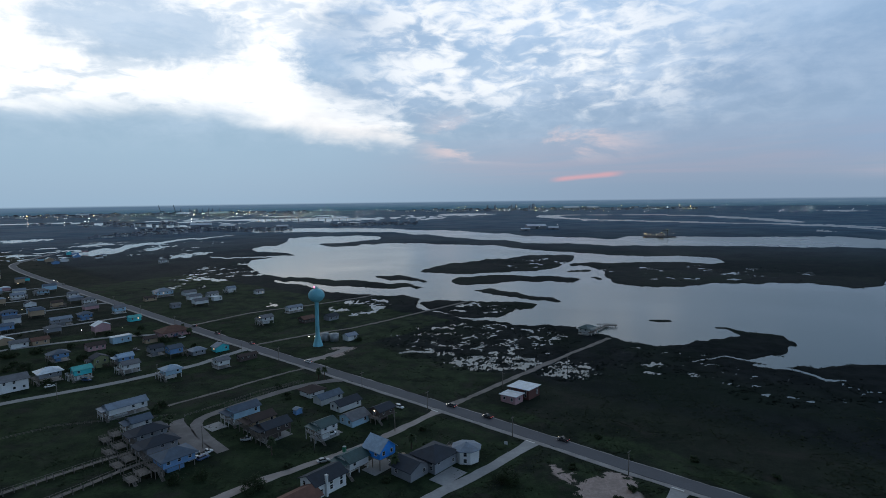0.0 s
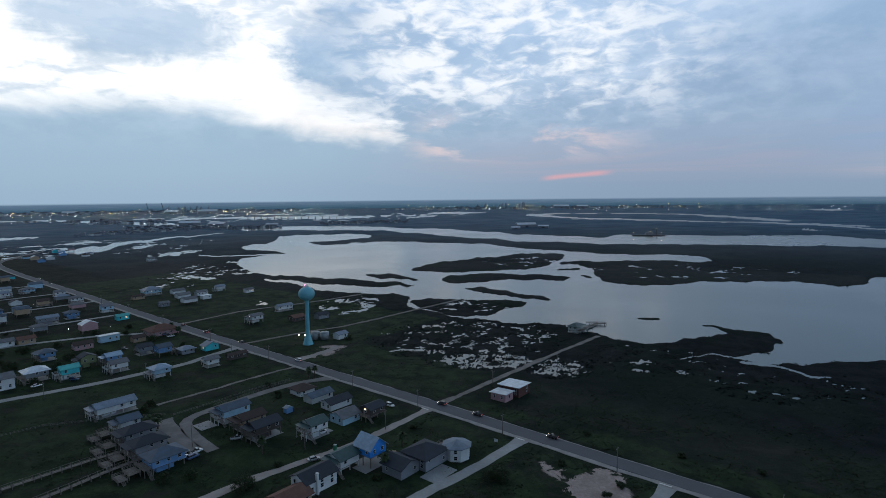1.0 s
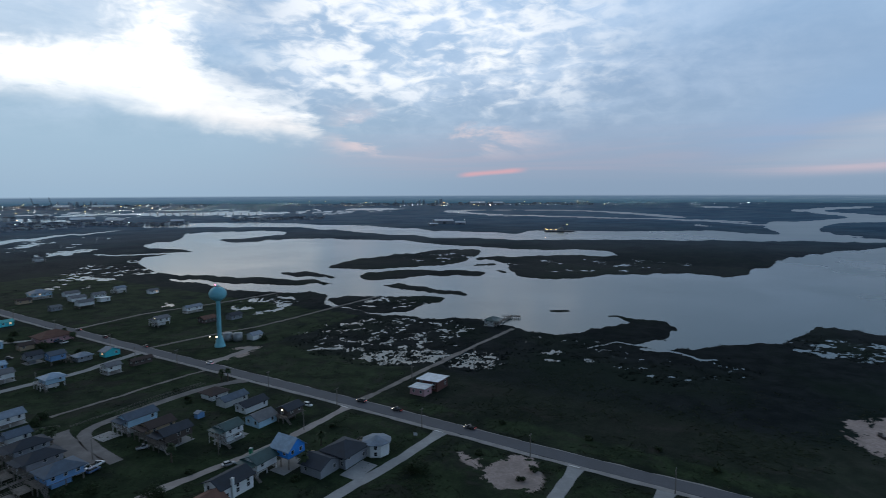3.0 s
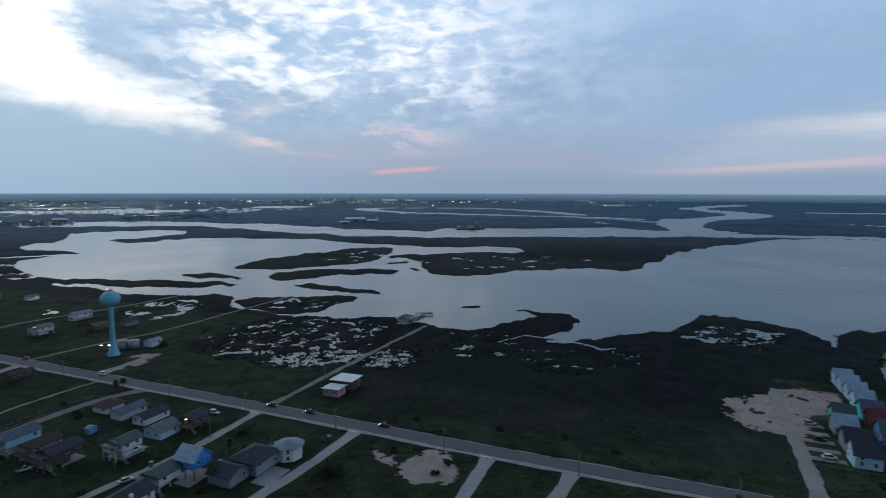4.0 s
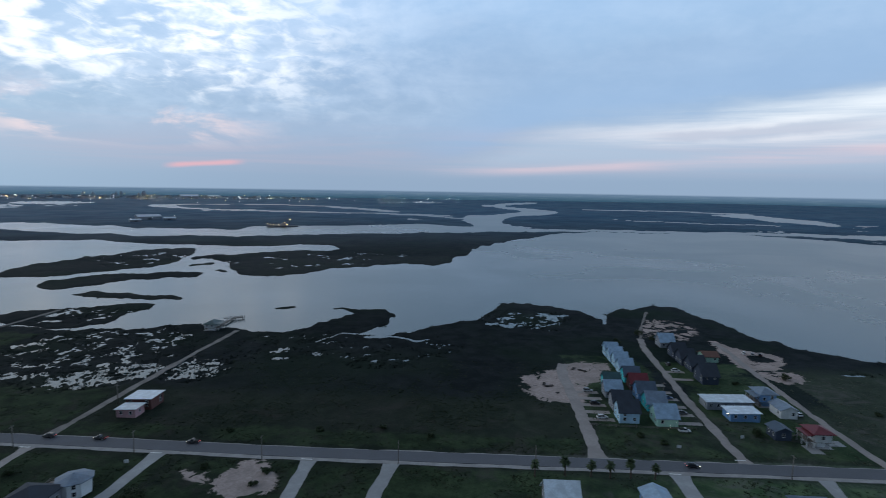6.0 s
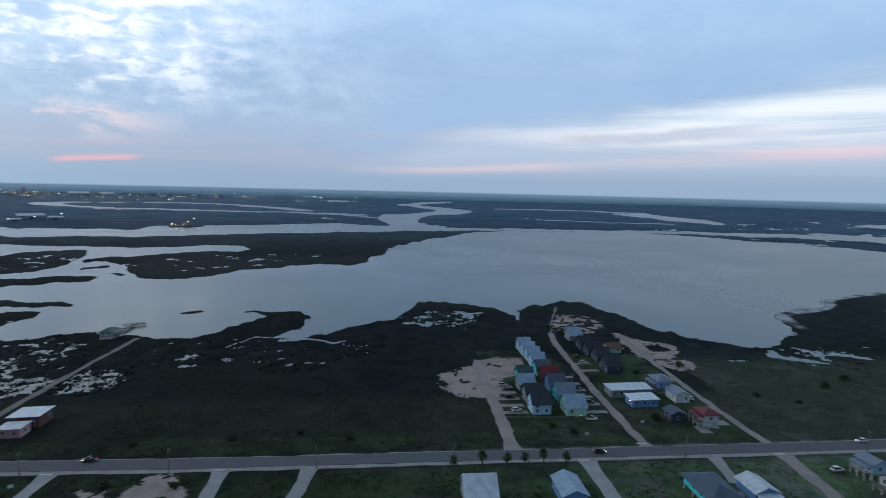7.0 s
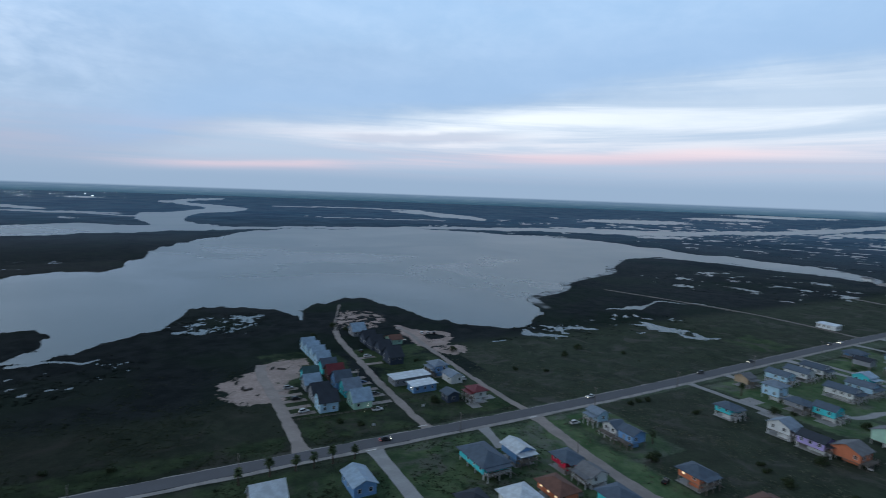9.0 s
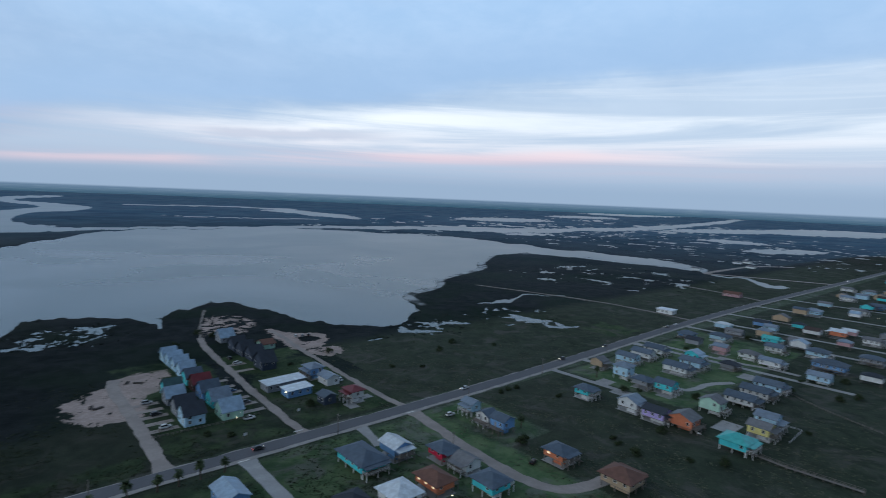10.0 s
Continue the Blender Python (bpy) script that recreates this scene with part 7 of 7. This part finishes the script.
def lumber_stack(u, v, turn, rows, label, mat=None):
    """Layers of boards on bearers, a little askew."""
    rng = random.Random(int(10 * u) + 3)
    root = new("lumber_stack")
    root.matrix_world = pose(*at(u, v), 0.5, 0, 0, ROAD_TURN + turn)
    for x in (-1.3, 1.3):
        part("bearer", boxes((x - 0.08, x + 0.08, -0.8, 0.8, -0.05, 0.12)), DARK_WOOD, root)
    for k in range(rows):
        for j in range(4):
            y = -0.6 + 0.4 * j
            board = part("board", boxes((-2.1, 2.1, y - 0.17, y + 0.17, 0.12 + 0.13 * k, 0.23 + 0.13 * k)), mat or LUMBER, root)
            board.matrix_local = pose(rng.uniform(-0.3, 0.3), 0, 0, 0, 0, rng.uniform(-4, 4))
    return tagged(root, label, "lumber")


lumber_stack(19.6, -39.4, 35, 3, "pale sawn boards stacked beside the blue house")
lumber_stack(23.0, -41.5, -20, 2, "pale sawn boards stacked beside the blue house")
lumber_stack(204.1, 83.5, 20, 3, "dark weathered boards dumped on the sand", DARK_WOOD)
lumber_stack(202.0, 86.5, 80, 2, "dark weathered boards dumped on the sand", DARK_WOOD)
lumber_stack(225.2, 109.1, -30, 3, "dark weathered boards dumped on the sand", DARK_WOOD)
lumber_stack(221.1, 112.0, 60, 2, "dark weathered boards dumped on the sand", DARK_WOOD)


def portable_toilet(u, v):
    root = new("portable_toilet")
    root.matrix_world = pose(*at(u, v), 0.5, 0, 0, ROAD_TURN + 20)
    part("cabin", boxes((-0.55, 0.55, -0.55, 0.55, 0.0, 2.05)), GREEN_PLASTIC, root)
    part("door", boxes((-0.42, 0.42, -0.60, -0.55, 0.1, 1.95)), GREEN_PLASTIC, root)
    part("roof", lathe([(0.82, 2.05), (0.80, 2.15), (0.35, 2.32)], 4), TRIM, root, "pale domed roof").rotation_euler = (0, 0, radians(45))
    part("skid", boxes((-0.6, 0.6, -0.5, -0.3, -0.1, 0.02), (-0.6, 0.6, 0.3, 0.5, -0.1, 0.02)), DARK_WOOD, root)
    return tagged(root, "green plastic portable toilet beside the side street", "portable toilet")


portable_toilet(1.9, -50.9)


def yard_sign(u, v, turn, wide, high):
    root = new("yard_sign")
    root.matrix_world = pose(*at(u, v), 0.5, 0, 0, ROAD_TURN + turn)
    part("board", boxes((-wide / 2, wide / 2, -0.03, 0.03, 0.5, 0.5 + high)), TRIM, root)
    for x in (-wide / 2 + 0.08, wide / 2 - 0.08):
        part("post", boxes((x - 0.05, x + 0.05, 0.03, 0.12, -0.3, 0.5 + high)), TIMBER, root)
    return tagged(root, "white blank board sign on two posts in grass", "sign", "yard signs")


for u, v, turn in ((244.3, 19.9, 0), (272.7, 30.6, 10), (46.0, -8.2, 20)):
    yard_sign(u, v, turn, 1.5, 1.2)


def tiered_deck(u, v, turn, label):
    """Two low timber decks one below the other, joined by steps, on posts."""
    root = new("sun_deck")
    root.matrix_world = pose(*at(u, v), 0.5, 0, 0, ROAD_TURN + turn)
    for x0, x1, y0, y1, z in ((-3.0, 3.0, -2.6, 1.4, 1.9), (-2.2, 3.4, -6.2, -3.0, 1.1)):
        deck = part("deck", boxes((x0, x1, y0, y1, z - 0.14, z)), TIMBER, root)
        part("railing", rails(x0 + 0.1, x1 - 0.1, y0 + 0.1, y1 - 0.1, z, "+y"), TIMBER, deck)
        for x in (x0 + 0.2, x1 - 0.2):
            for y in (y0 + 0.2, y1 - 0.2):
                child("post", POST, root, Matrix.Translation((x, y, -0.3)) @ Matrix.Diagonal((0.7, 0.7, z + 0.2, 1)))
    part("steps", boxes(*((-0.6, 0.6, -2.6 - 0.14 * (k + 1), -2.6 - 0.14 * k, 1.0, 1.85 - 0.25 * k) for k in range(3))), TIMBER, root)
    part("stairs", stairs(3.4, -4.6, 1, 0, 1.1), TIMBER, root)
    return tagged(root, label, "deck", "decks behind the beach houses")


for u, v in ((-79.4, -101.2), (-66.2, -104.4), (-52.4, -106.2), (-37.4, -107.0)):
    tiered_deck(u, v, 0, "weathered timber sun deck in two tiers with timber railings")
fence([(-77.6, -13.3), (-78.2, -28), (-77.6, -45), (-77.2, -57)], "low weathered rail fence along the court street")


# ---- reeds along the shores and rough grass ----
def blade_material(name, dull, pale):
    m = bpy.data.materials.new(name)
    m.use_nodes = True
    g = Graph(m.node_tree)
    shader = m.node_tree.nodes["Principled BSDF"]
    each = g.node("ShaderNodeNewGeometry").outputs["Random Per Island"]
    fine = g.noise(g.node("ShaderNodeNewGeometry").outputs["Position"], 2.5, 3.0, 0.6)
    g.feed(shader.inputs["Base Color"], g.mix(g.mul(each, g.ramp(fine, 0.3, 0.7, 0.5, 1.0)), dull, pale))
    shader.inputs["Roughness"].default_value = 0.95
    shader.inputs["Specular IOR Level"].default_value = 0.05
    return m


def tufts(name, x, y, z, wide, high, dice, mat, label, category):
    """Tufts of five leaning blades each."""
    n = len(x)
    verts = np.empty((n, 5, 3, 3))
    turn = dice.uniform(0, 2 * np.pi, (n, 5))
    off = dice.uniform(-0.35, 0.35, (n, 5, 2)) * wide[:, None, None]
    half = 0.5 * wide[:, None] * dice.uniform(0.35, 0.75, (n, 5))
    tall = high[:, None] * dice.uniform(0.6, 1.1, (n, 5))
    lean = dice.uniform(-0.5, 0.5, (n, 5, 2)) * wide[:, None, None]
    for k, sign in ((0, -1), (1, 1)):
        verts[:, :, k, 0] = x[:, None] + off[:, :, 0] + sign * half * np.cos(turn)
        verts[:, :, k, 1] = y[:, None] + off[:, :, 1] + sign * half * np.sin(turn)
        verts[:, :, k, 2] = z[:, None] - 0.1
    verts[:, :, 2, 0] = x[:, None] + off[:, :, 0] + lean[:, :, 0]
    verts[:, :, 2, 1] = y[:, None] + off[:, :, 1] + lean[:, :, 1]
    verts[:, :, 2, 2] = z[:, None] + tall
    mesh = bpy.data.meshes.new(name)
    count = n * 5
    mesh.vertices.add(count * 3)
    mesh.vertices.foreach_set("co", verts.ravel())
    mesh.loops.add(count * 3)
    mesh.loops.foreach_set("vertex_index", np.arange(count * 3, dtype=np.int32))
    mesh.polygons.add(count)
    mesh.polygons.foreach_set("loop_start", np.arange(0, count * 3, 3, dtype=np.int32))
    mesh.update(calc_edges=True)
    mesh.materials.append(mat)
    return tagged(new(name, mesh), label, category, kind="stuff")


def scatter(dice, number, near_drop, far_drop):
    drop = np.radians(dice.uniform(far_drop, near_drop, number))
    turn = np.radians(dice.uniform(-50, 128, number))
    return 97.0 / np.tan(drop) * np.sin(turn), 97.0 / np.tan(drop) * np.cos(turn)


def plant_reeds():
    dice = np.random.default_rng(3)
    x, y = scatter(dice, 150000, 24.0, 3.2)
    s = wetness(x.astype(np.float32), y.astype(np.float32)).astype(np.float64)
    far = np.hypot(x, y)
    edge = 1.5 + far * 0.006
    keep = (s > -0.6 * edge) & (s < 0.28 * edge) & (layers(x, y, 14.0, 3, 8) + dice.uniform(-0.4, 0.4, len(x)) > 0.05)
    x, y, s, far = x[keep], y[keep], s[keep], far[keep]
    z = np.where(s > 0, -0.1, np.minimum(-s * 0.14, 0.5))
    size = dice.uniform(0.4, 1.15, len(x)) * (1 + far / 1000)
    tufts("marsh_reeds", x, y, z, 1.4 * size, 0.38 * size, dice, blade_material("reed_blades", (0.014, 0.020, 0.018), (0.042, 0.050, 0.042)), "dark ragged reeds along the marsh shores", "reeds")


def plant_grass():
    dice = np.random.default_rng(4)
    x, y = scatter(dice, 90000, 37.0, 8.0)
    u = (x - START.x) * ALONG.x + (y - START.y) * ALONG.y
    v = (x - START.x) * ACROSS.x + (y - START.y) * ACROSS.y
    keep = (v < 120) & (layers(x, y, 26.0, 4, 9) + dice.uniform(-0.35, 0.35, len(x)) > 0.0)
    for line, width in LANES:
        for (ua, va), (ub, vb) in zip(line, line[1:]):
            d = (ub - ua) ** 2 + (vb - va) ** 2
            t = np.clip(((u - ua) * (ub - ua) + (v - va) * (vb - va)) / d, 0, 1)
            keep &= np.hypot(u - ua - t * (ub - ua), v - va - t * (vb - va)) > width / 2 + 1.6
    for p, q in TAKEN:
        keep &= (np.abs(u - p) > 6.5) | (np.abs(v - q) > 8.0)
    x, y = x[keep], y[keep]
    for outline in SANDS:
        out = inside(x, y, [at(*p) for p in outline], 20.0) < -1.0
        x, y = x[out], y[out]
    dry = wetness(x.astype(np.float32), y.astype(np.float32)) < -3.6
    x, y = x[dry], y[dry]
    u = (x - START.x) * ALONG.x + (y - START.y) * ALONG.y
    for east in (False, True):
        k = (u > 300) == east
        size = dice.uniform(0.5, 1.5, k.sum())
        # east tufts take the paler colour of the ground there
        mat = blade_material("dry_grass_blades", (0.075, 0.098, 0.062), (0.17, 0.17, 0.13)) if east else blade_material("grass_blades", (0.024, 0.034, 0.019), (0.070, 0.082, 0.048))
        tufts("grass_tufts", x[k], y[k], np.full(k.sum(), 0.5), 1.2 * size, 0.20 * size, dice, mat, "dry grey-green rough grass" if east else "dark rough coastal grass", "grass")


plant_reeds(), plant_grass()
